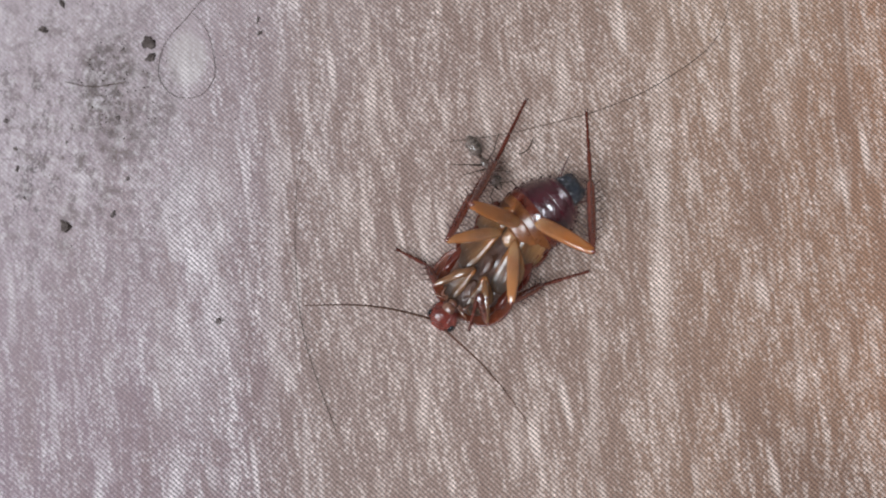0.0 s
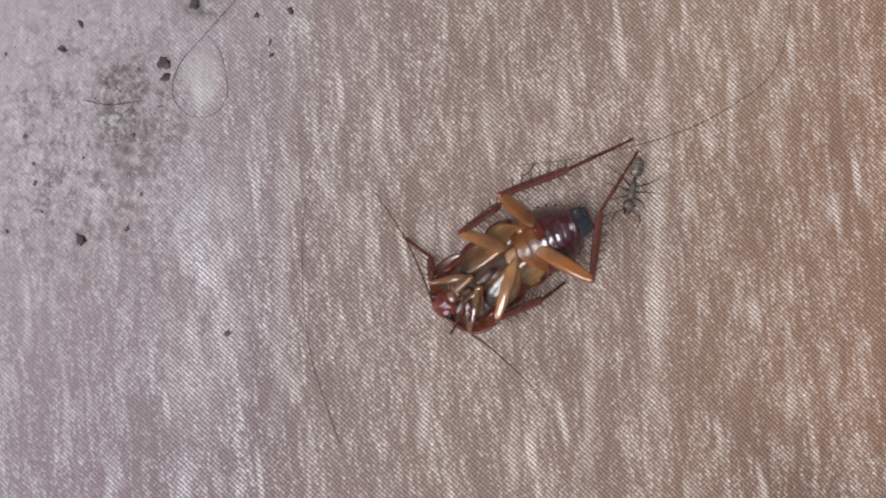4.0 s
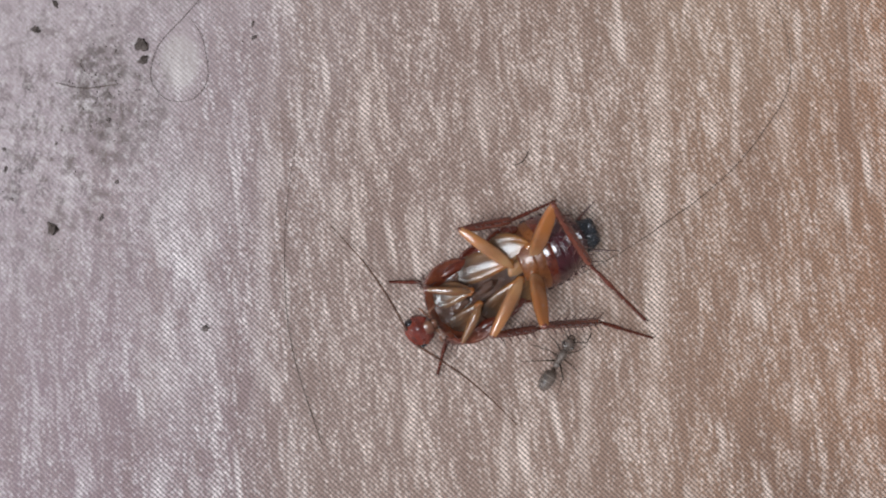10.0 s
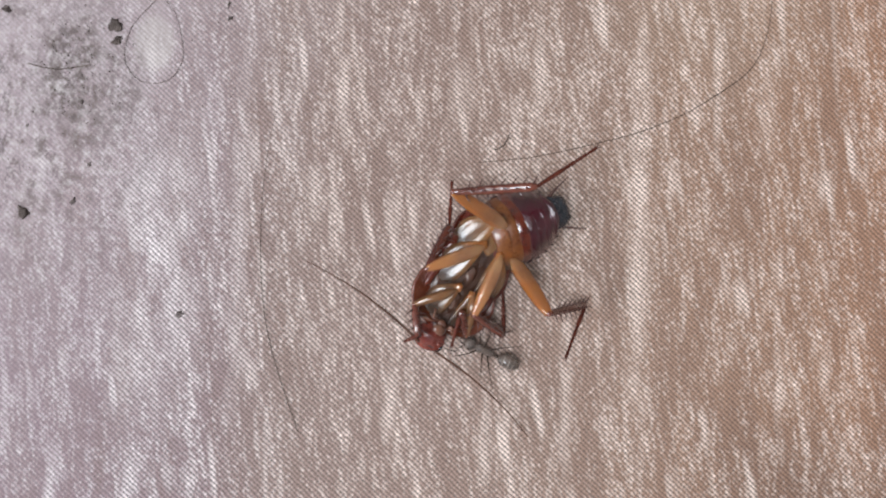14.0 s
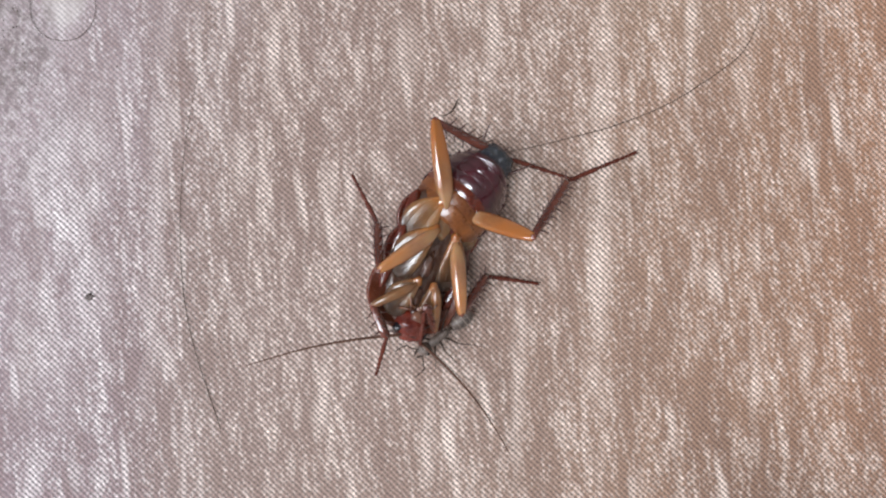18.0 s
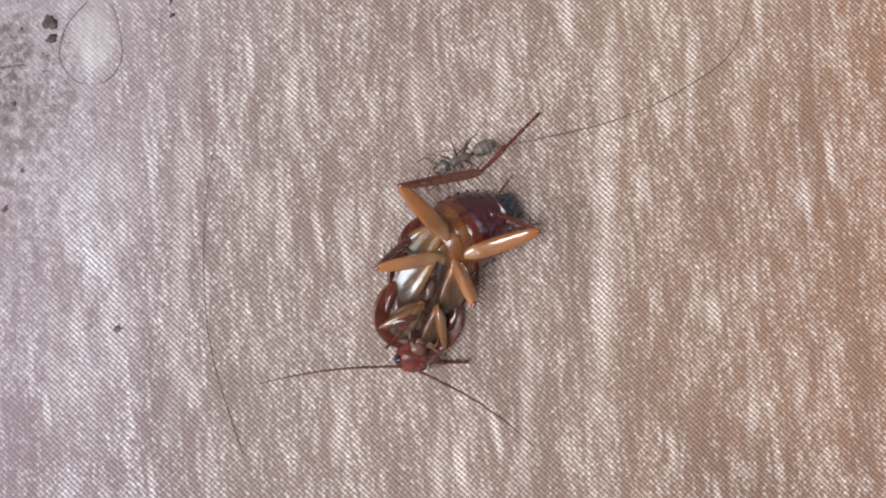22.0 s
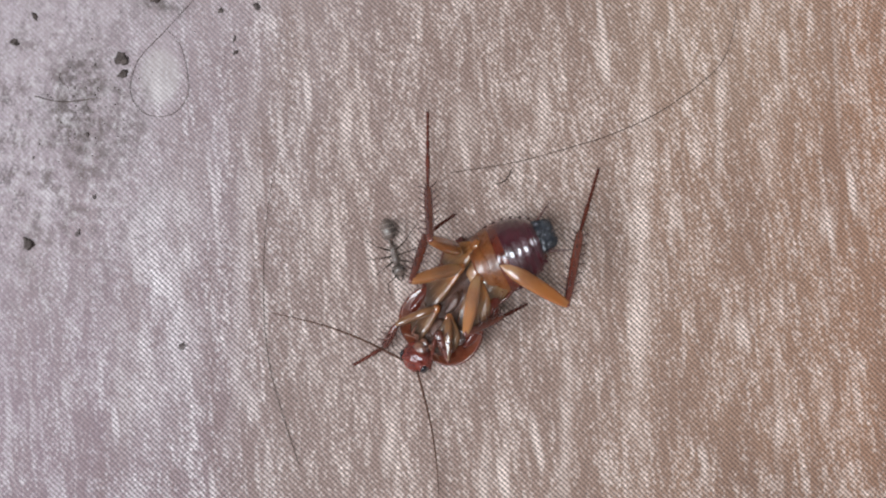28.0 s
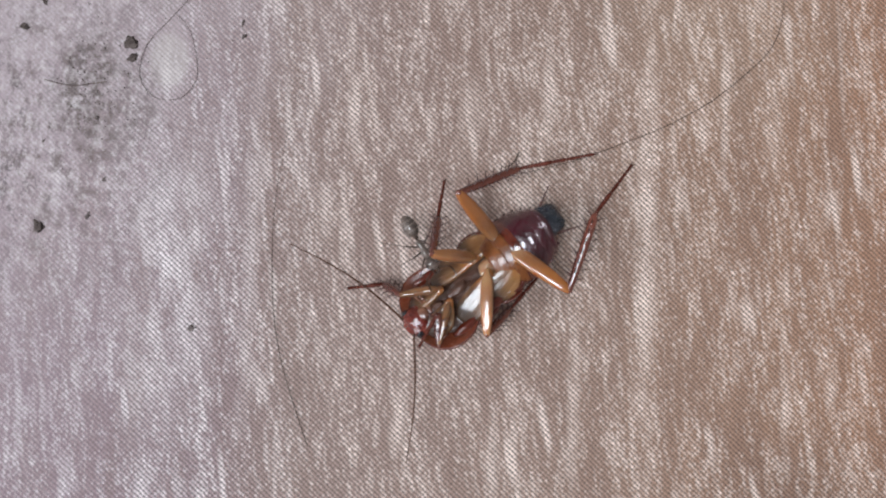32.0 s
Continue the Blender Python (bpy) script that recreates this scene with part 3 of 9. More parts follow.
def coxa(base, hip, width, mat, side, label, tilt):
    """The broad flat first joint of a leg, lying against the belly, with shallow ridges along it."""
    base, hip = Vector(base), Vector(hip)
    d = hip - base
    long = d.length
    bm = bmesh.new()
    shape = ((-0.16, 0.30, 0.20), (-0.10, 0.58, 0.45), (0.0, 0.82, 0.72), (0.14, 0.97, 0.92), (0.32, 1.0, 1.0), (0.5, 0.93, 1.0), (0.68, 0.76, 0.92), (0.84, 0.54, 0.78), (0.96, 0.36, 0.6), (1.04, 0.2, 0.36), (1.08, 0.08, 0.14))
    rings, n = [], 36
    for k, w, h in shape:
        ring = []
        for i in range(n):
            u = 2 * math.pi * i / n
            c, v = math.cos(u), math.sin(u)
            y = width * w * math.copysign(abs(c) ** 0.8, c)
            top = 0.46 * h * abs(v) ** 0.7 * (1 + 0.08 * math.cos(2.6 * math.pi * c + side) + 0.30 * noise.noise((k * 3, c * 2.2, width + side)))
            ring.append((k * long, y - side * 0.22 * width * math.sin(max(k, 0) * 3.0), top if v > 0 else -0.6 * h * abs(v) ** 0.8))
        rings.append(ring)
    skin(bm, rings)
    ob = part("coxa", bm, mat, cockroach, label)
    ob.matrix_basis = aim(*base, math.degrees(math.atan2(d.y, d.x)), math.degrees(math.asin(d.z / long))) @ pose(0, 0, 0, side * tilt)
    # pale ridge along its inner edge
    bm = bmesh.new()
    pts, rad = [], []
    for k in range(11):
        u = 0.10 + 0.86 * k / 10
        w = width * (0.80 - 0.50 * max(0, u - 0.3))
        pts.append((u * long, side * 0.72 * w - side * 0.22 * width * math.sin(u * 3.0), 0.30 + 0.05 * math.sin(u * 3.1) - 0.06 * u))
        rad.append(0.05 * math.sin(0.3 + 2.6 * k / 10) + 0.015)
    tube(bm, pts, rad, 7)
    part("ridge", bm, PALE, ob, "pale glossy ridge")
    # dark seam along the outer edge
    bm = bmesh.new()
    tube(bm, [(u * long, -side * (0.96 - 0.62 * u) * width - side * 0.22 * width * math.sin(u * 3.0), 0.02) for u in (0.05 + 0.11 * k for k in range(8))], [0.10 + 0.05 * math.sin(0.4 * k) for k in range(8)], 7)
    part("seam", bm, SHELL, ob, "dark red seam")
    # the small joint at its end
    bm = bmesh.new()
    blob(bm, (long * 0.99, 0, 0.05), (0.42 * width, 0.34 * width, 0.30 + 0.08 * width), 3, 0.25, width)
    part("trochanter", bm, ORANGE, ob, "orange joint")
    return ob


def thorax():
    bm = bmesh.new()
    loft(bm, [(-4.2, 0, -0.4, 2.2, 0.8, 1.0), (-3.2, 0, -0.3, 3.8, 1.0, 1.6), (-1.0, 0, -0.2, 4.6, 0.8, 1.9), (2.0, 0, -0.2, 4.45, 0.8, 1.9), (5.0, 0, -0.2, 4.1, 0.75, 1.8),
              (7.0, 0, -0.1, 3.6, 0.7, 1.6), (8.6, 0, -0.1, 2.8, 0.6, 1.2), (9.8, 0, -0.1, 1.9, 0.4, 0.7), (10.4, 0, -0.1, 0.9, 0.2, 0.3)], 28)
    bmesh.ops.subdivide_edges(bm, edges=bm.edges, cuts=3, use_grid_fill=True)
    bm.normal_update()
    for v in bm.verts:
        v.co += v.normal * (0.30 * noise.noise(v.co * 0.9) + 0.18 * noise.noise(v.co * 2.3) + 0.06 * noise.noise(v.co * 5.0))
    part("thorax", bm, BELLY, cockroach, "brown belly of the thorax")
    for name, cx, a, b, depth, z0, mat, label in (
            ("pronotum", 6.95, 4.2, 5.45, 2.6, 0.05, SHIELD, "red-brown neck shield"),
            ("mesonotum", 2.9, 3.5, 5.1, 2.7, -0.2, SHELL, "red-brown back plate"),
            ("metanotum", -0.9, 3.4, 5.05, 2.65, -0.25, SHELL, "red-brown back plate")):
        bm = bmesh.new()
        shell(bm, cx, a, b, depth, z0, 0.25)
        ob = part(name, bm, mat, cockroach, label)
        bm = bmesh.new()
        n = 44
        rim = [(cx + a * 0.975 * math.copysign(abs(math.cos(u)) ** 0.88, math.cos(u)), b * 0.975 * math.copysign(abs(math.sin(u)) ** 0.88, math.sin(u)), z0 + 0.2)
               for u in (2 * math.pi * i / n for i in range(n + 1))]
        tube(bm, rim, [0.085 + 0.02 * math.sin(i * 1.9) for i in range(n + 1)], 8, 0.7)
        part("edge", bm, RIM, ob, "red-brown rounded edge")
    # flat plates of the belly between the coxae
    for x, w, l, mat in ((7.4, 0.6, 1.3, BELLY), (3.6, 0.6, 1.5, BELLY), (-0.9, 0.9, 1.6, ORANGE), (-3.6, 1.9, 1.1, ORANGE)):
        bm = bmesh.new()
        blob(bm, (x, 0, 0.70), (l, w, 0.38), 3, 0.45, x)
        part("belly_plate", bm, mat, cockroach, "brown plate between the legs" if mat is BELLY else "orange plate between the hind legs")
    for s in (-1, 1):
        coxa((9.2, s * 2.0, 0.35), (5.6, s * 0.95, 1.75), 1.5, OLIVE, s, "olive-tan glossy coxa", 16)
        coxa((5.0, s * 3.0, 0.35), (0.1, s * 1.3, 1.9), 1.8, OLIVE, s, "tan glossy coxa", 18 if s < 0 else 14)
        coxa((1.1, s * 3.0, 0.4), (-3.2 if s < 0 else -3.5, -1.45 if s < 0 else 2.0, 1.85), 1.9, TAN, s, "orange-tan glossy coxa", 12 if s < 0 else 25)
        # folded side plates below the coxae
        for x in (5.6, 2.0, -1.6):
            bm = bmesh.new()
            blob(bm, (x, s * 3.95, 0.05), (1.9, 0.62, 0.6), 3, 0.3, x + s)
            part("side_plate", bm, SHELL, cockroach, "dark brown side plate")


thorax()


def abdomen_part():
    def width(x):
        u = -x / 8.5
        return 4.4 * (1 - 0.10 * (1 - min(u / 0.3, 1)) ** 2) * (1 - 0.56 * max(0, (u - 0.42) / 0.58) ** 2.1)
    bm = bmesh.new()
    loft(bm, [(x, 0, -0.25, width(x) * 0.97, 1.0, 2.3 * (width(x) / 4.4) ** 0.6) for x in (0.6, -0.8, -2, -3.2, -4.4, -5.6, -6.6, -7.3, -7.9)], 28)
    ob = part("abdomen", bm, SHELL, cockroach, "dark red-brown abdomen, glossy and ringed")
    cuts = (0.5, -1.1, -2.3, -3.4, -4.5, -5.6, -6.6, -7.5)
    for i, (a, b) in enumerate(zip(cuts, cuts[1:])):
        bm = bmesh.new()
        rings = []
        for x, grow in ((a + 0.1, 0.974), (a - 0.2, 0.986), (a - 0.45, 0.995), ((a + b) / 2, 0.998), (b + 0.1, 0.996), (b - 0.1, 0.988), (b - 0.16, 0.975)):
            w, up = width(x) * grow, 3.1 * grow * (width(x) / 4.4) ** 0.5
            # the rear edge bows towards the tail along the middle line
            rings.append([(x - 0.45 * math.sin(u) ** 2 + 0.07 * noise.noise((i * 3.1, u * 2.0, 0)), w * math.cos(u), -0.35 + (up + 0.10 * noise.noise((i * 2.3, u * 2.4, x))) * (1 - abs(math.cos(u)) ** 2.1) ** 0.75) for u in (math.pi * k / 28 for k in range(29))])
        rings = [r + [(p[0], p[1] * 0.9, p[2] - 0.35) for p in r[::-1]] for r in rings]
        skin(bm, rings)
        part("sternite", bm, AMBER if i < 2 else DUSK if i == 2 else MAROON, ob, "amber belly plate" if i < 2 else "")
    # spiny side corners
    for i, b in enumerate(cuts[2:]):
        for s in (-1, 1):
            bm = bmesh.new()
            w = width(b)
            tube(bm, [(b + 0.5, s * (w - 0.2), -0.35), (b, s * (w - 0.02), -0.3), (b - 0.3, s * (w + 0.04), -0.25)], [0.25, 0.16, 0.03], 6)
            part("side_tooth", bm, MAROON, ob)
    bm = bmesh.new()
    loft(bm, [(-6.8, 0, 0.1, 2.1, 1.4, 1.0), (-7.7, 0, 0.25, 2.1, 1.5, 1.0), (-8.5, 0, 0.3, 1.95, 1.35, 0.9), (-9.3, 0, 0.3, 1.65, 1.05, 0.65), (-9.85, 0, 0.25, 1.3, 0.6, 0.4)], 26, True, 0.8)
    bmesh.ops.subdivide_edges(bm, edges=bm.edges, cuts=4, use_grid_fill=True)
    bm.normal_update()
    for v in bm.verts:
        v.co += v.normal * (0.45 * abs(noise.noise(v.co * 1.9)) + 0.36 * abs(noise.noise(v.co * 3.7)) + 0.16 * abs(noise.noise(v.co * 7.3)) - 0.2)
    part("tail_plate", bm, TAIL, ob, "bluish-black wrinkled shiny tail plate")
    for s in (-1, 1):
        bm = bmesh.new()
        pts = [(-8.2 - 2.9 * k / 8, s * (1.85 + 1.7 * k / 8 - 0.3 * (k / 8) ** 2), 0.0 + 0.9 * (k / 8)) for k in range(9)]
        tube(bm, pts, [0.20 + 0.03 * (k % 2) - 0.022 * k for k in range(9)], 8)
        part("cercus", bm, SPINE, ob, "dark pointed tail feeler")
    return ob


abdomen = abdomen_part()


def head_part():
    bm = bmesh.new()
    loft(bm, [(-1.9, 0, 0.1, 0.5, 0.5, 0.3), (-1.6, 0, 0.15, 1.1, 0.9, 0.7), (-0.9, 0, 0.2, 1.65, 1.25, 1.0), (0.0, 0, 0.15, 1.95, 1.35, 1.2), (0.8, 0, 0.05, 1.85, 1.15, 1.15),
              (1.35, 0, -0.05, 1.35, 0.8, 0.9), (1.65, 0, -0.1, 0.7, 0.4, 0.5)], 26)
    bmesh.ops.subdivide_edges(bm, edges=bm.edges, cuts=2, use_grid_fill=True)
    bm.normal_update()
    for v in bm.verts:
        v.co += v.normal * (0.22 * noise.noise(v.co * 1.1) + 0.07 * noise.noise(v.co * 3.2))
    ob = part("head", bm, FACE, cockroach, "reddish-brown shiny head with dark eyes")
    for s in (-1, 1):
        bm = bmesh.new()
        blob(bm, (0.55, s * 1.55, 0.15), (0.62, 0.45, 0.85), 3)
        part("eye", bm, EYE, ob, "black compound eye")
        bm = bmesh.new()
        blob(bm, (0.25, s * 1.05, 1.05), (0.32, 0.3, 0.25), 2)
        part("antenna_socket", bm, FACE, ob)
        bm = bmesh.new()
        blob(bm, (-1.55, s * 0.62, 0.75), (0.62, 0.42, 0.45), 2, 0.2, s)
        part("mandible", bm, SPINE, ob, "dark jaw")
        for j, (reach_x, reach_y) in enumerate(((-0.4, 1.6), (-1.8, 1.0))):
            bm = bmesh.new()
            pts = [(-1.6, s * 0.75, 0.9), (-1.9 - 0.3 * j, s * (1.15 - 0.2 * j), 1.45), (-1.5 + reach_x * 0.3, s * (1.3 + reach_y * 0.3), 1.75), (-1.2 + reach_x, s * (1.1 + reach_y * 0.7), 1.45), (-0.9 + reach_x * 1.2, s * (1.0 + reach_y), 1.0)]
            tube(bm, pts, [0.13, 0.14, 0.12, 0.13, 0.07], 7)
            part("palp", bm, MOUTH, ob, "thin pinkish palp")
    bm = bmesh.new()
    blob(bm, (-1.15, 0, 1.15), (0.7, 0.85, 0.4), 3, 0.1)
    part("clypeus", bm, MOUTH, ob, "pale pinkish upper lip")
    bm = bmesh.new()
    blob(bm, (-1.95, 0, 1.0), (0.45, 0.6, 0.3), 3, 0.1)
    part("labrum", bm, MOUTH, ob)
    return ob


head = head_part()


def leg(mat, lengths, thick, spines):
    """Femur, tibia and tarsus of a leg, each drawn along x from its joint."""
    lf, lt, la = lengths
    made = {}
    bm = bmesh.new()
    loft(bm, [(-0.13 * lf, 0, -0.3, 0.10 * thick, 0.1, 0.1), (-0.11 * lf, 0, -0.25, 0.26 * thick, 0.2, 0.2), (-0.05 * lf, 0, -0.1, 0.40 * thick, 0.32, 0.3), (0.0, 0, 0, 0.56 * thick, 0.40, 0.4), (0.10 * lf, 0, 0, 0.86 * thick, 0.58, 0.52), (0.26 * lf, 0, 0.02, 0.98 * thick, 0.70, 0.6), (0.48 * lf, 0, 0.02, 0.97 * thick, 0.70, 0.58),
              (0.70 * lf, 0, 0, 0.88 * thick, 0.62, 0.52), (0.88 * lf, 0, 0, 0.70 * thick, 0.50, 0.44), (lf, 0, 0, 0.48 * thick, 0.38, 0.38), (lf + 0.3, 0, 0, 0.22 * thick, 0.18, 0.18)], 24, True, 0.62)
    femur = made["femur"] = part("femur", bm, mat, cockroach, {"orange_femur": "glossy orange thigh", "pinkish_tan_femur": "glossy pinkish-tan thigh"}.get(mat.name, "glossy brown-tan thigh"))
    # two keels along the lower edges
    for s in (-1, 1):
        bm = bmesh.new()
        pts = [(lf * (0.1 + 0.85 * k / 7), s * thick * 0.62 * math.sin(0.5 + 2.1 * k / 7), 0.5 - 0.012 * k * k) for k in range(8)]
        tube(bm, pts, [0.03 + 0.055 * math.sin(math.pi * k / 7) for k in range(8)], 6)
        part("keel", bm, mat, femur)
    bm = bmesh.new()
    blob(bm, (lf, 0, 0), (0.42, 0.42 * thick, 0.4), 2)
    part("knee", bm, TIBIA, femur, "darker knee")
    bm = bmesh.new()
    loft(bm, [(-0.15, 0, 0, 0.16, 0.18, 0.18), (0.15, 0, 0, 0.36, 0.36, 0.34), (0.1 * lt, 0, 0, 0.42, 0.38, 0.36), (0.35 * lt, 0, 0, 0.52, 0.44, 0.4), (0.7 * lt, 0, 0, 0.54, 0.44, 0.4), (0.93 * lt, 0, 0, 0.50, 0.42, 0.4),
              (lt, 0, 0, 0.32, 0.28, 0.28), (lt + 0.1, 0, 0, 0.12, 0.1, 0.1)], 12)
    tibia = made["tibia"] = part("tibia", bm, TIBIA, cockroach, "dark red-brown spiny shin")
    bm = bmesh.new()
    tube(bm, [(0, 0, 0), (0.4, 0, 0.06), (0.85, 0, 0.05), (1.15, 0, 0)], [0.11, 0.09, 0.055, 0.012], 5)
    proto = part("spine", bm, SPINE, tibia)
    for k in range(spines):
        ob = proto if k == 0 else new("spine", proto.data)
        ob.parent = tibia
        u = (k + 0.6) / spines
        s = (-1, 1, 0)[k % 3]
        ob.matrix_basis = pose((0.12 + 0.86 * u) * lt * MM, s * 0.34 * MM, (0.3 if s == 0 else 0.1) * MM, 0, -55 if s == 0 else -14, s * (60 + 11 * math.sin(k * 2.3)))
    cuts = (0.0, 0.42, 0.6, 0.72, 0.8, 0.97)
    for i, (a, b) in enumerate(zip(cuts, cuts[1:])):
        bm = bmesh.new()
        r = 0.27 - 0.09 * a
        loft(bm, [(a * la - 0.02, 0, 0, r * 0.55, r * 0.55, r * 0.55), (a * la + 0.08, 0, 0, r * 0.72, r * 0.72, r * 0.72), ((a + (b - a) * 0.8) * la, 0, 0, r, r, r), (b * la, 0, 0, r * 0.85, r * 0.85, r * 0.85), (b * la + 0.04, 0, 0, r * 0.4, r * 0.4, r * 0.4)], 9)
        if i == 0:
            tarsus = made["tarsus"] = part("tarsus", bm, FOOT, cockroach, "thin jointed dark foot")
        else:
            part("tarsus_joint", bm, FOOT, tarsus)
    for s in (-1, 1):
        bm = bmesh.new()
        tube(bm, [(0.96 * la, 0, 0), (0.99 * la, s * 0.14, 0.06), (1.03 * la, s * 0.2, -0.08)], [0.08, 0.07, 0.01], 5)
        part("claw", bm, SPINE, tarsus)
    return made


HIND, MIDDLE, FRONT = (8.2, 9.2, 9.0), (6.9, 6.2, 6.0), (4.6, 3.6, 4.6)
hind_leg_a, hind_leg_b = leg(ORANGE, HIND, 0.95, 20), leg(ORANGE, HIND, 0.95, 20)
middle_leg_a, middle_leg_b = leg(PINK, MIDDLE, 0.78, 14), leg(PINK, MIDDLE, 0.78, 14)
front_leg_a, front_leg_b = leg(FORELEG, FRONT, 0.52, 9), leg(FORELEG, FRONT, 0.52, 9)


def antenna_part(side):
    """A long tapering feeler of many small rings, slightly bowed."""
    bm = bmesh.new()
    n, long = 64, 16.0
    pts = [(long * k / n, side * 0.7 * math.sin(math.pi * k / n), 0.5 * math.sin(math.pi * k / n)) for k in range(n + 1)]
    tube(bm, pts, [(0.165 - 0.115 * k / n) * (1.12 if k % 2 else 0.92) for k in range(n + 1)], 7)
    return part("antenna", bm, FEELER, cockroach, "long thin brown antenna")


antenna_a, antenna_b = antenna_part(-1), antenna_part(1)


# ---- the ant that tugs at it ----
ant = new("ant")
ant.empty_display_size = 0.001
tagged(ant, "small grey-black hairy ant biting the cockroach's leg", "ant")
ant_legs = []


def ant_parts():
    z, size = 1.4, 0.88
    bm = bmesh.new()
    loft(bm, [(2.45, 0, z, 0.25, 0.22, 0.22), (2.6, 0, z, 0.55, 0.42, 0.4), (3.0, 0, z, 0.78, 0.52, 0.48), (3.5, 0, z, 0.74, 0.5, 0.45), (3.95, 0, z - 0.05, 0.52, 0.36, 0.32), (4.15, 0, z - 0.08, 0.25, 0.18, 0.16)], 18)
    skull = part("head", bm, ANT_SHELL, ant, "dark grey head")
    for s in (-1, 1):
        bm = bmesh.new()
        blob(bm, (3.2, s * 0.66, z + 0.22), (0.22, 0.14, 0.18), 2)
        part("eye", bm, EYE, skull, "black eye")
        bm = bmesh.new()
        tube(bm, [(4.0, s * 0.3, z - 0.1), (4.35, s * 0.34, z - 0.12), (4.65, s * 0.16, z - 0.15), (4.78, s * 0.02, z - 0.15)], [0.12, 0.13, 0.09, 0.02], 6)
        part("mandible", bm, ANT_LEG, skull)
        bm = bmesh.new()
        tube(bm, [(3.9, s * 0.35, z + 0.25), (4.4, s * 1.0, z + 0.75), (4.7, s * 1.55, z + 0.9), (5.2, s * 1.7, z + 0.6), (5.9, s * 1.75, z + 0.1), (6.3, s * 1.7, z - 0.2)], [0.07, 0.065, 0.07, 0.06, 0.065, 0.04], 6)
        part("antenna", bm, ANT_LEG, skull, "elbowed black feeler")
    bm = bmesh.new()
    loft(bm, [(2.5, 0, z, 0.2, 0.2, 0.18), (2.2, 0, z + 0.05, 0.42, 0.36, 0.3), (1.7, 0, z + 0.08, 0.52, 0.44, 0.36), (1.1, 0, z + 0.05, 0.42, 0.36, 0.34), (0.8, 0, z, 0.36, 0.3, 0.32), (0.3, 0, z + 0.02, 0.42, 0.38, 0.34),
              (-0.2, 0, z, 0.36, 0.32, 0.3), (-0.5, 0, z - 0.1, 0.16, 0.16, 0.14)], 16)
    part("thorax", bm, ANT_SHELL, ant, "dark grey waist and chest")
    bm = bmesh.new()
    loft(bm, [(-0.45, 0, z - 0.1, 0.12, 0.12, 0.12), (-0.65, 0, z, 0.22, 0.36, 0.16), (-0.85, 0, z, 0.22, 0.34, 0.16), (-1.05, 0, z - 0.05, 0.13, 0.13, 0.13)], 12)
    part("petiole", bm, ANT_LEG, ant)
    profile = [(-1.0, 0.2), (-1.2, 0.52), (-1.6, 0.74), (-2.2, 0.86), (-2.8, 0.86), (-3.4, 0.72), (-3.9, 0.45), (-4.15, 0.15)]
    bm = bmesh.new()
    loft(bm, [(x, 0, z, w, w * 0.78, w * 0.72) for x, w in profile], 20)
    gaster = part("gaster", bm, ANT_SHELL, ant, "grey oval hind body with pale rings")
    for x, w in ((-1.8, 0.80), (-2.6, 0.87), (-3.25, 0.775)):
        bm = bmesh.new()
        loft(bm, [(x + 0.06, 0, z, w * 0.97, w * 0.76, w * 0.7), (x, 0, z, w * 1.02, w * 0.80, w * 0.74), (x - 0.1, 0, z, w * 1.0, w * 0.79, w * 0.73), (x - 0.14, 0, z, w * 0.94, w * 0.72, w * 0.66)], 20)
        part("ring", bm, ANT_BAND, gaster, "pale grey ring")
    # fine silvery hairs
    rng = random.Random(5)
    bm = bmesh.new()
    for k in range(260):
        if k % 3 == 0:
            x, w, cz = rng.uniform(2.6, 3.9), 0.62, z
        elif k % 3 == 1:
            x, w, cz = rng.uniform(0.0, 2.3), 0.4, z
        else:
            x = rng.uniform(-4.0, -1.2)
            w, cz = 0.82 * math.sqrt(max(0.05, 1 - ((x + 2.55) / 1.7) ** 2)), z
        u = rng.uniform(-0.4, math.pi + 0.4)
        d = Vector((rng.uniform(-0.7, -0.1), math.cos(u), math.sin(u)))
        p = Vector((x, w * 0.95 * math.cos(u), cz + w * 0.8 * math.sin(u)))
        tube(bm, [p, p + d * rng.uniform(0.2, 0.42)], [0.02, 0.005], 3)
    tagged(part("down", bm, ANT_HAIR, ant, "short silvery hairs"), kind="stuff")
    # legs: hip, knee, ankle, foot
    for s in (-1, 1):
        for hip_x, knee, ankle, foot in ((1.9, (2.8, 1.5, 1.0), (3.5, 2.6, -1.0), (4.2, 3.2, -1.35)), (1.2, (1.1, 1.9, 1.1), (0.7, 3.3, -1.0), (0.4, 4.2, -1.35)), (0.5, (-0.8, 1.8, 1.2), (-2.3, 2.9, -0.9), (-3.3, 3.7, -1.35))):
            bm = bmesh.new()
            h = Vector((0, 0, 0))
            k, a, f = (Vector((p[0] - hip_x, s * (p[1] - 0.3), p[2])) for p in (knee, ankle, foot))
            tube(bm, [h, h.lerp(k, 0.3), h.lerp(k, 0.75), k], [0.11, 0.125, 0.10, 0.07], 7)
            ob = part("leg", bm, ANT_LEG, ant, "thin black leg")
            bm = bmesh.new()
            tube(bm, [k.lerp(h, 0.03), k.lerp(a, 0.2), k.lerp(a, 0.8), a], [0.065, 0.055, 0.05, 0.04], 7)
            part("shin", bm, ANT_LEG, ob)
            bm = bmesh.new()
            tube(bm, [a.lerp(k, 0.03), a.lerp(f, 0.3), a.lerp(f, 0.6), f], [0.04, 0.034, 0.034, 0.015], 6)
            part("foot", bm, ANT_LEG, ob)
            ob.matrix_basis = lie(hip_x, s * 0.3, z - 0.12, 0, 0)
            ant_legs.append((ob, hip_x * size, s * 0.3 * size, (z - 0.12) * size, s))
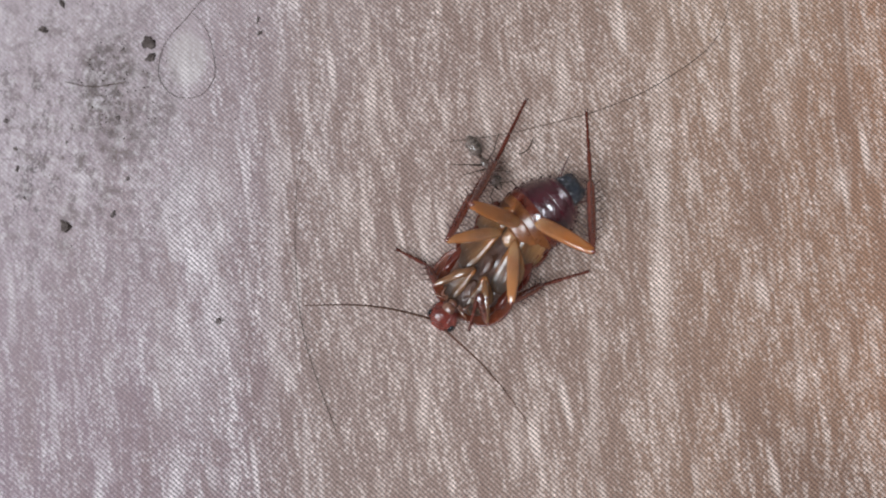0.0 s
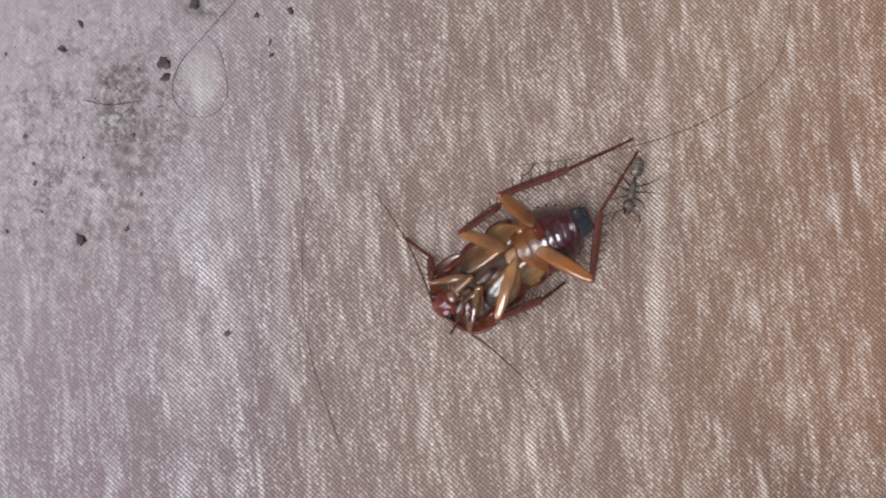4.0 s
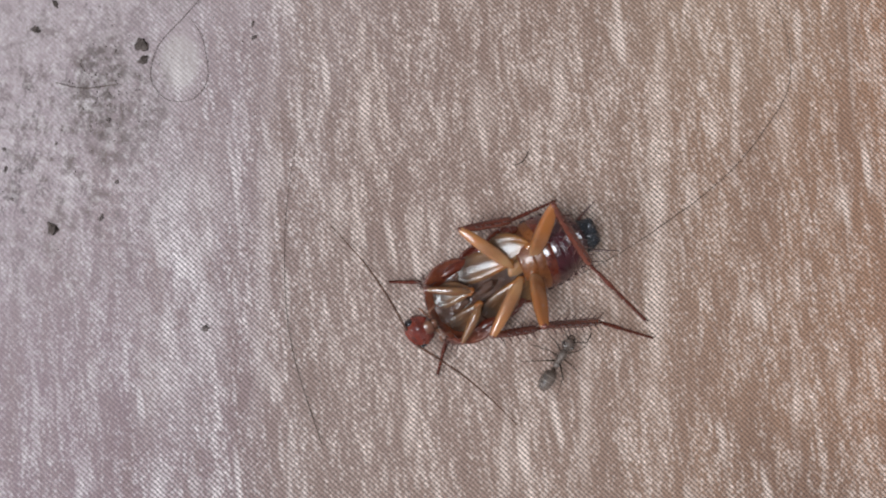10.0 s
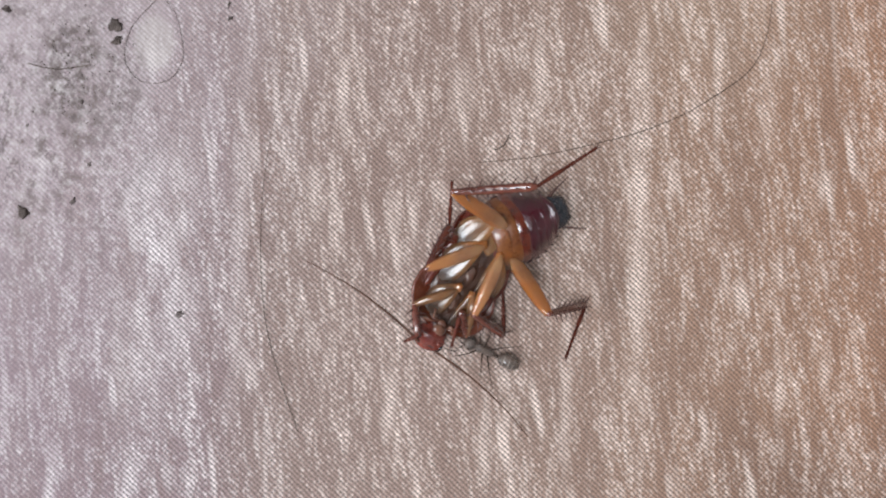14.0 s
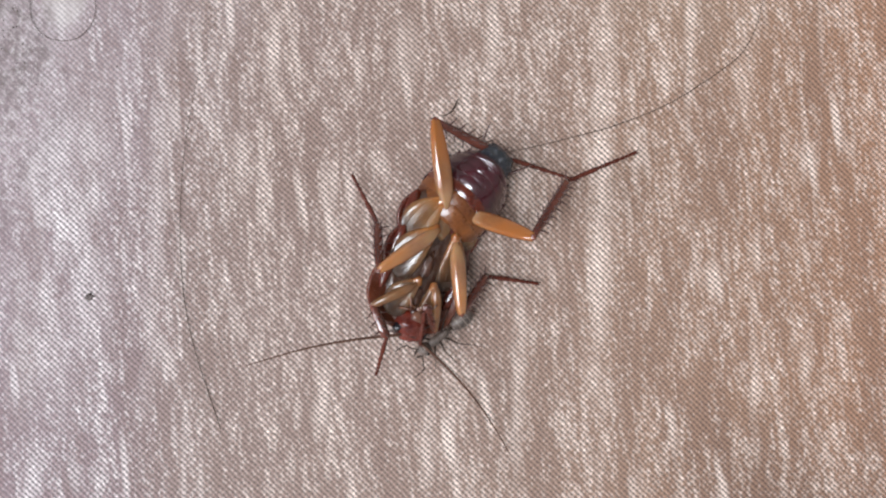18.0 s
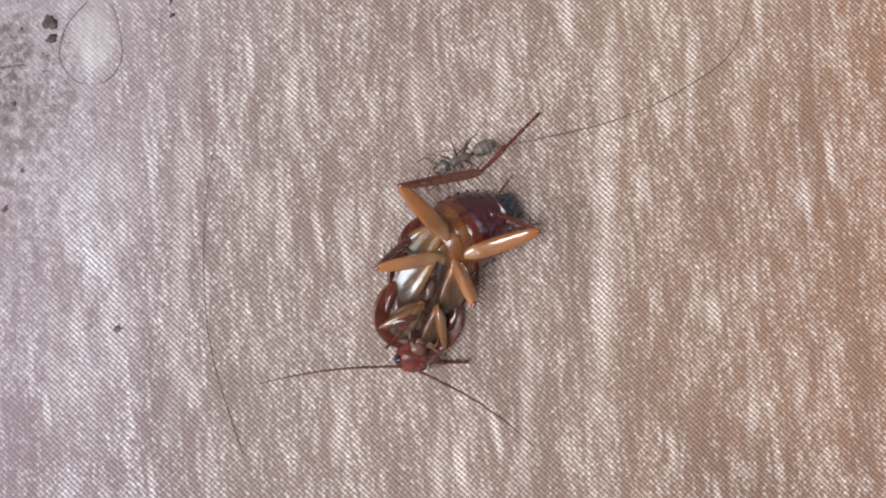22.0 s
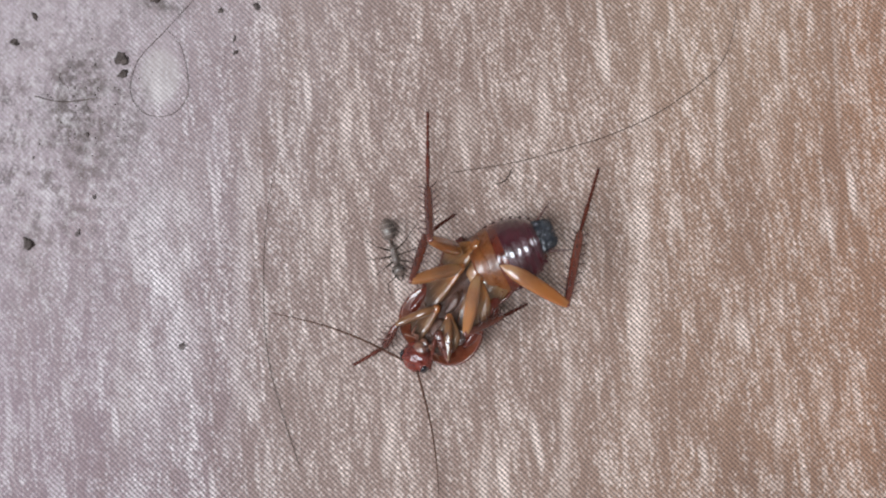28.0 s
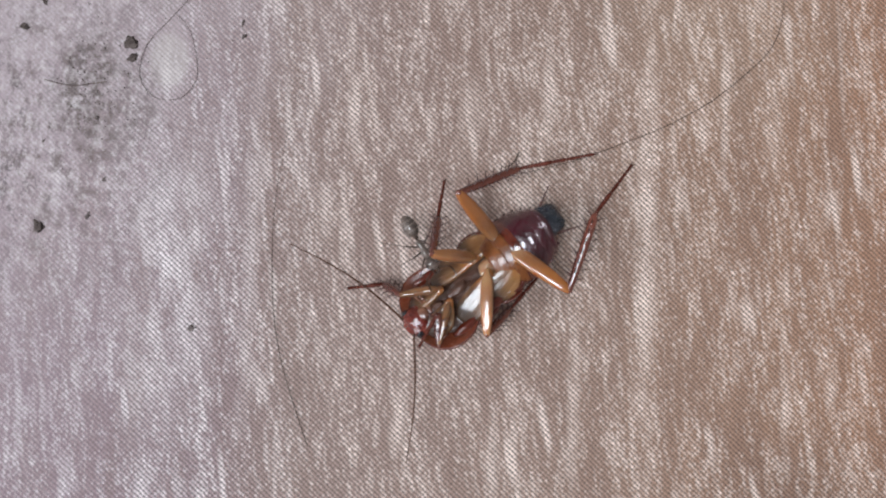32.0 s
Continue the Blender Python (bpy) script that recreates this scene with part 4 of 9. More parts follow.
    for ob in ant.children_recursive:
        ob.data.transform(Matrix.Diagonal((size, size * (1.0 if ob.name.startswith(("leg", "shin", "foot")) else 1.14), size, 1)))
        ob.location *= size


ant_parts()


# ---- hairs and dirt on the floor ----
def smooth_line(points, steps=10):
    out = []
    pts = [Vector(p) for p in points]
    for i in range(len(pts) - 1):
        p0, p1, p2, p3 = pts[max(i - 1, 0)], pts[i], pts[i + 1], pts[min(i + 2, len(pts) - 1)]
        for k in range(steps):
            t = k / steps
            out.append(0.5 * ((2 * p1) + (p2 - p0) * t + (2 * p0 - 5 * p1 + 4 * p2 - p3) * t * t + (3 * p1 - p0 - 3 * p2 + p3) * t ** 3))
    return out + [pts[-1]]


def hair(name, points, thick, label, thin=1.0):
    bm = bmesh.new()
    pts = smooth_line(points)
    tube(bm, pts, [thick * (0.6 + 0.4 * math.sin(math.pi * (0.15 + 0.8 * i / len(pts)))) * (1 + (thin - 1) * i / len(pts)) for i in range(len(pts))], 6)
    return tagged(part(name, bm, HAIR), label, "hair")


hair("hair", [(-10.4, -19.0, 0.1), (-13.9, -9.3, 0.12), (-15.4, -1.3, 0.12), (-15.7, 9.0, 0.12), (-14.6, 18.7, 0.12), (-12.2, 27.7, 0.12)], 0.045,
     "long thin dark hair lying on the floor", 0.2)
hair("hair", [(-20.0, 46.0, 0.1), (-24.3, 39.8, 0.1), (-29.3, 33.6, 0.1), (-32.3, 29.8, 0.1), (-33.0, 25.9, 0.1), (-31.2, 23.3, 0.1), (-28.0, 23.2, 0.1), (-26.1, 25.5, 0.1), (-26.2, 28.6, 0.1), (-27.2, 31.9, 0.1), (-28.9, 33.8, 0.12)], 0.03,
     "thin hair curled in a loop round a pale stain")
hair("hair", [(-44.6, 24.9, 0.1), (-41.1, 24.3, 0.1), (-37.0, 25.0, 0.1)], 0.06, "short thin hair lying in dirt")
hair("fibre", [(12.6, 16.0, 0.15), (13.7, 16.6, 0.2), (14.4, 18.0, 0.15)], 0.085, "short dark curled fibre on the floor")
moving_hair = hair("hair", [(-34, -10.6, 0.4), (-26.5, -9.8, 0.4), (-19.4, -8.3, 0.35), (-14.0, -6.9, 0.3), (-8.1, -4.6, 0.25), (-3.0, -1.6, 0.2), (-0.2, 0.4, 0.2), (1.2, 2.0, 0.2), (2.2, 3.9, 0.2), (3.2, 7.2, 0.2), (3.7, 12, 0.2), (3.2, 20, 0.2)], 0.047, "long fine hair caught on the cockroach's feet", 0.8)


def crumbs():
    spots = ((-34.3, 30.0, 0.8), (-34.0, 28.1, 0.55), (-30.5, 37.9, 1.05), (-45.2, 34.9, 0.5), (-47.5, 31.5, 0.45), (-44.2, 6.7, 0.85), (-20.4, 31.4, 0.36), (-20.6, 33.1, 0.3), (-18.0, 37.3, 0.62), (-22.4, 36.6, 0.36),
             (-25.1, -5.1, 0.36), (-51.8, 19.9, 0.5), (-50.3, 13.9, 0.5), (-54.7, 30.7, 0.3), (-44.3, 17.3, 0.3), (-36.7, 12.7, 0.36), (-38.4, 8.2, 0.5), (-38.0, 20.4, 0.55), (-53.7, 7.6, 0.4), (-50.6, 16.4, 0.3), (-49.3, 10.2, 0.3))
    for i, (x, y, r) in enumerate(spots):
        r *= 0.75 if i > 10 else 0.95
        bm = bmesh.new()
        blob(bm, (0, 0, r * 0.12), (r * (0.9 + 0.25 * math.sin(i * 2.1)), r * (0.7 + 0.2 * math.cos(i * 1.3)), r * 0.2), 3, 0.95, i + 1)
        ob = part("crumb", bm, GREY_DIRT if i > 9 else DIRT)
        ob.matrix_basis = lie(x, y, 0, 0, 37 * i)
        tagged(ob, "small grey crumb of dirt stuck to the floor" if i > 9 else "dark crumb of dirt stuck to the floor", "crumb", "crumbs on the floor")
    rng = random.Random(11)
    bm = bmesh.new()
    for k in range(260):
        if k < 130:
            x, y = rng.gauss(-38.5, 2.6), rng.gauss(25.5, 4.2)
        else:
            x, y = rng.uniform(-58, -18), rng.uniform(4, 44)
        r = rng.uniform(0.03, 0.11) * (1.0 if k < 130 else 0.8)
        made = bmesh.ops.create_icosphere(bm, subdivisions=1, radius=1)["verts"]
        for v in made:
            v.co = Vector((x + v.co.x * r * rng.uniform(0.6, 1.6), y + v.co.y * r * rng.uniform(0.6, 1.6), 0.02 + r * 0.4 * (v.co.z + 0.6)))
    tagged(part("dirt", bm, DIRT), "fine dark dirt scattered on the floor", "dirt", kind="stuff")


crumbs()


def motions():
    walk(cockroach, [
        (0, lie(10.73, 4.72, 3.04, 12, -127.4)), (1, lie(10.8, 4.83, 3.04, 12, -138.2)), (2, lie(10.89, 5.13, 3.07, 14, -138.6)),
        (3, lie(10.92, 5.27, 3.07, 14, -140.2)), (4, lie(11.01, 5.07, 3.08, 15, -139.9)), (4.5, lie(10.69, 4.06, 3.08, 15, -132.2)),
        (6.5, lie(10.79, 4.39, 3.06, 13, -140.4)), (7, lie(11.09, 4.98, 3.04, 12, -142.1)), (8, lie(10.79, 4.85, 3, 8, -144.9)),
        (9, lie(11.25, 3.58, 2.97, -6, -149.7)), (10, lie(12.03, 2.9, 3.04, -12, -145)), (11, lie(11.74, 2.64, 3.04, -12, -140)),
        (12, lie(11.51, 2.3, 3.04, -12, -141.1)), (13, lie(11.14, 2.93, 3.04, -12, -136.9)), (14, lie(11.41, 3.6, 3.14, -20, -121.1)),
        (14.5, lie(10.72, 2.32, 3.16, -22, -120.4)), (16.5, lie(11.24, 3.09, 3.19, -24, -119.2)), (17, lie(11.57, 3.37, 3.19, -24, -111.7)),
        (18, lie(12.48, 2.82, 3.19, -24, -109.1)), (19, lie(12.06, 3.63, 3.19, -24, -104.1)), (20, lie(11.85, 3.91, 3.19, -24, -108.4)),
        (21, lie(11.37, 3.81, 3.19, -24, -112.6)), (22, lie(11.24, 3.91, 3.16, -22, -107)), (23, lie(11.26, 3.66, 3.14, -20, -104.9)),
        (24, lie(10.09, 3.95, 3.07, -14, -107.3)), (24.5, lie(9.89, 3.89, 2.96, 5, -114.8)), (25, lie(10.14, 2.97, 3.09, 16, -119.6)),
        (25.5, lie(10.11, 2.98, 3.12, 18, -117.3)), (27.5, lie(9.18, 3.96, 3.14, 20, -122.6)), (28, lie(9.8, 4.34, 3.14, 20, -122.4)),
        (29, lie(10.64, 3.14, 3.12, 18, -129.6)), (30, lie(10.19, 3.61, 3.09, 16, -134.3)), (31, lie(10.24, 3.23, 3.1, 17, -135.1)),
        (32, lie(10.22, 2.85, 3.14, 20, -139.6)),
    ])
    walk(abdomen, [
        (0, bend(0, -16.6)), (1, bend(0, -9.2)), (2, bend(0, -14)), (3, bend(0, -14.2)),
        (4, bend(0, -15.7)), (4.5, bend(0, -18.1)), (6.5, bend(0, -5)), (7, bend(0, -4.4)),
        (8, bend(0, -2.4)), (9, bend(4, 5.6)), (10, bend(8, -8.8)), (11, bend(8, -11.7)),
        (12, bend(8, -15.7)), (13, bend(8, -20)), (14, bend(13, -34.5)), (14.5, bend(14, -30.4)),
        (16.5, bend(16, -29.9)), (17, bend(16, -27.3)), (18, bend(16, -19.9)), (19, bend(16, -37.1)),
        (20, bend(16, -37.2)), (21, bend(16, -32.4)), (22, bend(14, -42.6)), (23, bend(13, -44.1)),
        (24, bend(9, -42.1)), (24.5, bend(0, -13.8)), (25, bend(0, -0.8)), (25.5, bend(0, -5.5)),
        (27.5, bend(0, -31.5)), (28, bend(0, -33.6)), (29, bend(0, -19.8)), (30, bend(0, -10.5)),
        (31, bend(0, -4.6)), (32, bend(0, -3.2)),
    ])
    walk(head, [
        (0, turn(12.03, -0.58, 0.1, 0)), (1, turn(11.34, -0.48, 0.1, 0)), (2, turn(10.84, -0.51, 0.1, 0)), (3, turn(9.64, -0.62, 0.1, 0)),
        (4, turn(9.92, -0.65, 0.1, 0)), (4.5, turn(8.9, 0, 0.1, 0)), (6.5, turn(9.29, 0, 0.1, 0)), (7, turn(10.73, -0.83, 0.1, 0)),
        (8, turn(10.45, -0.66, 0.1, 0)), (9, turn(12.78, 0.42, 0.1, 0)), (10, turn(13.19, -0.02, 0.1, 0)), (11, turn(13, 0.12, 0.1, 0)),
        (12, turn(13.22, 0.11, 0.1, 0)), (13, turn(12.49, -0.06, 0.1, 0)), (14, turn(12.19, 0, 0.1, 0)), (14.5, turn(10.17, 0, 0.1, 0)),
        (16.5, turn(10.51, 0, 0.1, 0)), (17, turn(11.12, 0.72, 0.1, 0)), (18, turn(10.29, 0.85, 0.1, 0)), (19, turn(10.31, 0.45, 0.1, 0)),
        (20, turn(11.35, 1.11, 0.1, 0)), (21, turn(11.32, 0.8, 0.1, 0)), (22, turn(11.46, 0.65, 0.1, 0)), (23, turn(11.34, 0.15, 0.1, 0)),
        (24, turn(11.49, -0.14, 0.1, 0)), (24.5, turn(11.05, 0, 0.1, 0)), (25, turn(10, -0.56, 0.1, 0)), (25.5, turn(10.82, 0, 0.1, 0)),
        (27.5, turn(10.9, 0, 0.1, 0)), (28, turn(11.6, -0.14, 0.1, 0)), (29, turn(9.82, -0.53, 0.1, 0)), (30, turn(11.04, 0.14, 0.1, 0)),
        (31, turn(11.31, -0.37, 0.1, 0)), (32, turn(9.95, -0.25, 0.1, 0)),
    ])
    walk(hind_leg_a["femur"], [
        (0, aim(-2.27, 0.01, 2.3, -63.8, 52.6)), (0.5, aim(-2.29, -0.35, 2.29, -61.3, 52.9)), (1, aim(-2.3, -0.71, 2.28, -58.8, 53.2)),
        (1.5, aim(-1.83, -0.66, 2.28, -66.5, 50.3)), (2, aim(-1.35, -0.61, 2.27, -73.2, 46.9)), (2.5, aim(-2.71, -0.68, 2.28, -71.4, 51.1)),
        (3, aim(-4.08, -0.75, 2.3, -69.2, 55.2)), (3.5, aim(-4.46, -0.94, 2.3, -66.1, 58.3)), (4, aim(-4.84, -1.13, 2.3, -62.5, 61.3)),
        (4.5, aim(-3.14, -1.4, 2.26, -126.2, 58.9)), (5, aim(-3.12, -1.38, 2.25, -124.8, 55.2)), (5.5, aim(-3.11, -1.36, 2.25, -123.7, 51.4)),
        (6, aim(-3.09, -1.34, 2.25, -122.7, 47.7)), (6.5, aim(-3.07, -1.32, 2.24, -121.8, 43.9)), (7, aim(-4.01, -0.63, 2.25, -106.6, 42.7)),
        (7.5, aim(-4.2, -0.72, 2.21, -113.4, 44.1)), (8, aim(-4.4, -0.81, 2.18, -120.6, 45.2)), (8.5, aim(-3.65, -1.29, 2.23, -121.5, 43.9)),
        (9, aim(-2.89, -1.78, 2.29, -122.4, 42.6)), (9.5, aim(-2.98, -1.2, 2.29, -126.1, 42.7)), (10, aim(-3.06, -0.62, 2.3, -129.8, 42.6)),
        (10.5, aim(-3.54, -0.36, 2.22, -139.5, 43.3)), (11, aim(-4.01, -0.1, 2.15, -149.2, 43.1)), (11.5, aim(-3.79, -0.19, 2.28, -120, 30.7)),
        (12, aim(-3.56, -0.29, 2.41, -98.4, 13.5)), (12.5, aim(-3.16, -0.29, 2.36, -96, 5.4)), (13, aim(-2.76, -0.28, 2.32, -93.5, -2.7)),
        (13.5, aim(-2.97, -0.45, 2.37, -90.2, 5.1)), (14, aim(-3.18, -0.61, 2.43, -86.9, 12.9)), (14.5, aim(-3.19, -1.4, 2.29, -94, 21.6)),
        (15, aim(-3.19, -1.4, 2.29, -93.4, 20.8)), (15.5, aim(-3.2, -1.4, 2.29, -92.9, 19.9)), (16, aim(-3.2, -1.4, 2.29, -92.4, 19.1)),
        (16.5, aim(-3.2, -1.4, 2.29, -91.8, 18.2)), (17, aim(-2.64, -1.21, 2.32, -93.6, 14.5)), (17.5, aim(-2.97, -1.33, 2.31, -122.7, 5.2)),
        (18, aim(-3.3, -1.45, 2.3, -150.8, -5.3)), (18.5, aim(-3.27, -0.86, 2.33, -151.7, -6.7)), (19, aim(-3.24, -0.27, 2.36, -152.5, -8.1)),
        (19.5, aim(-3.35, -0.36, 2.33, -145.1, 5.6)), (20, aim(-3.47, -0.45, 2.3, -137.3, 19.3)), (20.5, aim(-3.63, -0.37, 2.33, -125.5, 14.2)),
        (21, aim(-3.79, -0.29, 2.36, -114.3, 8.5)), (21.5, aim(-3.09, -0.65, 2.36, -113.6, 11.2)), (22, aim(-2.39, -1.01, 2.35, -113, 13.9)),
        (22.5, aim(-2.98, -0.75, 2.35, -112.9, 15.5)), (23, aim(-3.57, -0.49, 2.35, -112.8, 17.1)), (23.5, aim(-3.39, -0.97, 2.33, -99.2, 33.3)),
        (24, aim(-3.2, -1.46, 2.31, -79.8, 47.4)), (24.5, aim(-3.21, -1.43, 2.29, -70.4, 47.6)), (25, aim(-3.24, -1.4, 2.27, -61.9, 54.3)),
        (25.5, aim(-3.22, -1.43, 2.29, -53.3, 59)), (26, aim(-3.22, -1.44, 2.29, -47.7, 63.8)), (26.5, aim(-3.22, -1.44, 2.29, -39.9, 68.3)),
        (27, aim(-3.22, -1.44, 2.28, -28.5, 72.3)), (27.5, aim(-3.22, -1.45, 2.28, -11.9, 75.2)), (28, aim(-1.6, -2.41, 2.3, -27.4, 79.2)),
        (28.5, aim(-2.31, -1.84, 2.3, -56.9, 69)), (29, aim(-3.02, -1.26, 2.3, -66.6, 57)), (29.5, aim(-3.21, -1.36, 2.3, -65.1, 56.3)),
        (30, aim(-3.41, -1.46, 2.3, -63.6, 55.5)), (30.5, aim(-3.79, -1.84, 2.3, -58, 61.9)), (31, aim(-4.18, -2.22, 2.3, -49.6, 68)),
        (31.5, aim(-3.77, -1.96, 2.29, -68.5, 63.8)), (32, aim(-3.36, -1.69, 2.27, -81.6, 57.9)),
    ])
    walk(hind_leg_a["tibia"], [
        (0, aim(-0.07, -4.46, 8.81, -162.1, -39.4)), (0.5, aim(0.09, -4.69, 8.83, -157.4, -37.3)), (1, aim(0.24, -4.91, 8.85, -152.9, -34.9)),
        (1.5, aim(0.26, -5.46, 8.58, -156.8, -41.3)), (2, aim(0.27, -5.97, 8.26, -161.6, -47.5)), (2.5, aim(-1.07, -5.56, 8.66, -178.6, -34.1)),
        (3, aim(-2.41, -5.13, 9.03, 169.3, -19.1)), (3.5, aim(-2.71, -4.89, 9.28, 167.7, -17.8)), (4, aim(-3.03, -4.62, 9.5, 166.1, -16.6)),
        (4.5, aim(-5.64, -4.81, 9.28, 155.4, -16.9)), (5, aim(-5.8, -5.22, 8.99, 155.2, -19.2)), (5.5, aim(-5.94, -5.61, 8.66, 154.9, -21.6)),
        (6, aim(-6.07, -5.99, 8.31, 154.6, -24)), (6.5, aim(-6.19, -6.34, 7.92, 154.3, -26.3)), (7, aim(-5.73, -6.41, 7.8, 148.7, -27.3)),
        (7.5, aim(-6.54, -6.12, 7.92, 137.9, -26.6)), (8, aim(-7.34, -5.79, 7.99, 127.3, -25.2)), (8.5, aim(-6.74, -6.33, 7.92, 115.4, -11.2)),
        (9, aim(-6.13, -6.87, 7.84, 104.7, 3.2)), (9.5, aim(-6.53, -6.07, 7.85, 99.3, -6.8)), (10, aim(-6.92, -5.26, 7.85, 93.7, -16.8)),
        (10.5, aim(-8.07, -4.24, 7.84, 90.2, -14.5)), (11, aim(-9.15, -3.17, 7.75, 86.8, -12)), (11.5, aim(-7.31, -6.3, 6.47, 111, -11.6)),
        (12, aim(-4.73, -8.17, 4.33, 134.8, -9.3)), (12.5, aim(-4.01, -8.4, 3.14, 137.1, 7.3)), (13, aim(-3.27, -8.46, 1.93, 139.6, 23.8)),
        (13.5, aim(-3, -8.61, 3.11, 135, 28.3)), (14, aim(-2.74, -8.59, 4.27, 130.1, 32.6)), (14.5, aim(-3.72, -9, 5.31, 125.3, 0.8)),
        (15, aim(-3.65, -9.05, 5.2, 123.3, -0.6)), (15.5, aim(-3.58, -9.1, 5.09, 121.4, -2)), (16, aim(-3.51, -9.14, 4.97, 119.4, -3.5)),
        (16.5, aim(-3.45, -9.18, 4.86, 117.4, -4.9)), (17, aim(-3.14, -9.14, 4.37, 106.2, 6.8)), (17.5, aim(-7.38, -8.2, 3.06, 97.8, 0.2)),
        (18, aim(-10.43, -5.43, 1.54, 89.4, -6.4)), (18.5, aim(-10.44, -4.72, 1.37, 84.1, 3.3)), (19, aim(-10.44, -4.01, 1.2, 78.7, 13.1)),
        (19.5, aim(-10.04, -5.03, 3.13, 90, 10.2)), (20, aim(-9.16, -5.7, 5.01, 101.2, 7)), (20.5, aim(-8.25, -6.84, 4.33, 109.4, 15.9)),
        (21, aim(-7.12, -7.68, 3.57, 118.5, 24.5)), (21.5, aim(-6.31, -8.02, 3.95, 119.1, 12.2)), (22, aim(-5.49, -8.34, 4.33, 119.6, -0.1)),
        (22.5, aim(-6.05, -8.03, 4.54, 118, 8.2)), (23, aim(-6.61, -7.71, 4.75, 116.3, 16.6)), (23.5, aim(-4.48, -7.74, 6.83, 123.8, 0.8)),
        (24, aim(-2.21, -6.93, 8.34, 131.3, -15)), (24.5, aim(-1.36, -6.63, 8.35, 144.9, -57.9)), (25, aim(-0.98, -5.62, 8.93, 172.7, -66.2)),
        (25.5, aim(-0.69, -4.82, 9.31, -171.3, -62)), (26, aim(-0.78, -4.12, 9.64, -157.4, -57.4)), (26.5, aim(-0.89, -3.39, 9.9, -146.9, -51.8)),
        (27, aim(-1.02, -2.64, 10.09, -138.9, -45.4)), (27.5, aim(-1.17, -1.88, 10.21, -132.6, -38.5)),
        (28, aim(-0.23, -3.12, 10.36, -132.6, -29.6)), (28.5, aim(-0.7, -4.3, 9.95, -152.1, -24)), (29, aim(-1.25, -5.36, 9.18, -169.7, -16.1)),
        (29.5, aim(-1.29, -5.49, 9.12, -173.2, -10.7)), (30, aim(-1.34, -5.62, 9.06, -176.5, -5.2)), (30.5, aim(-1.75, -5.12, 9.54, -174.9, -15.7)),
        (31, aim(-2.19, -4.56, 9.91, -173, -26.3)), (31.5, aim(-2.44, -5.32, 9.65, -177.6, -28.2)), (32, aim(-2.73, -6, 9.22, 177.7, -29.9)),
    ])
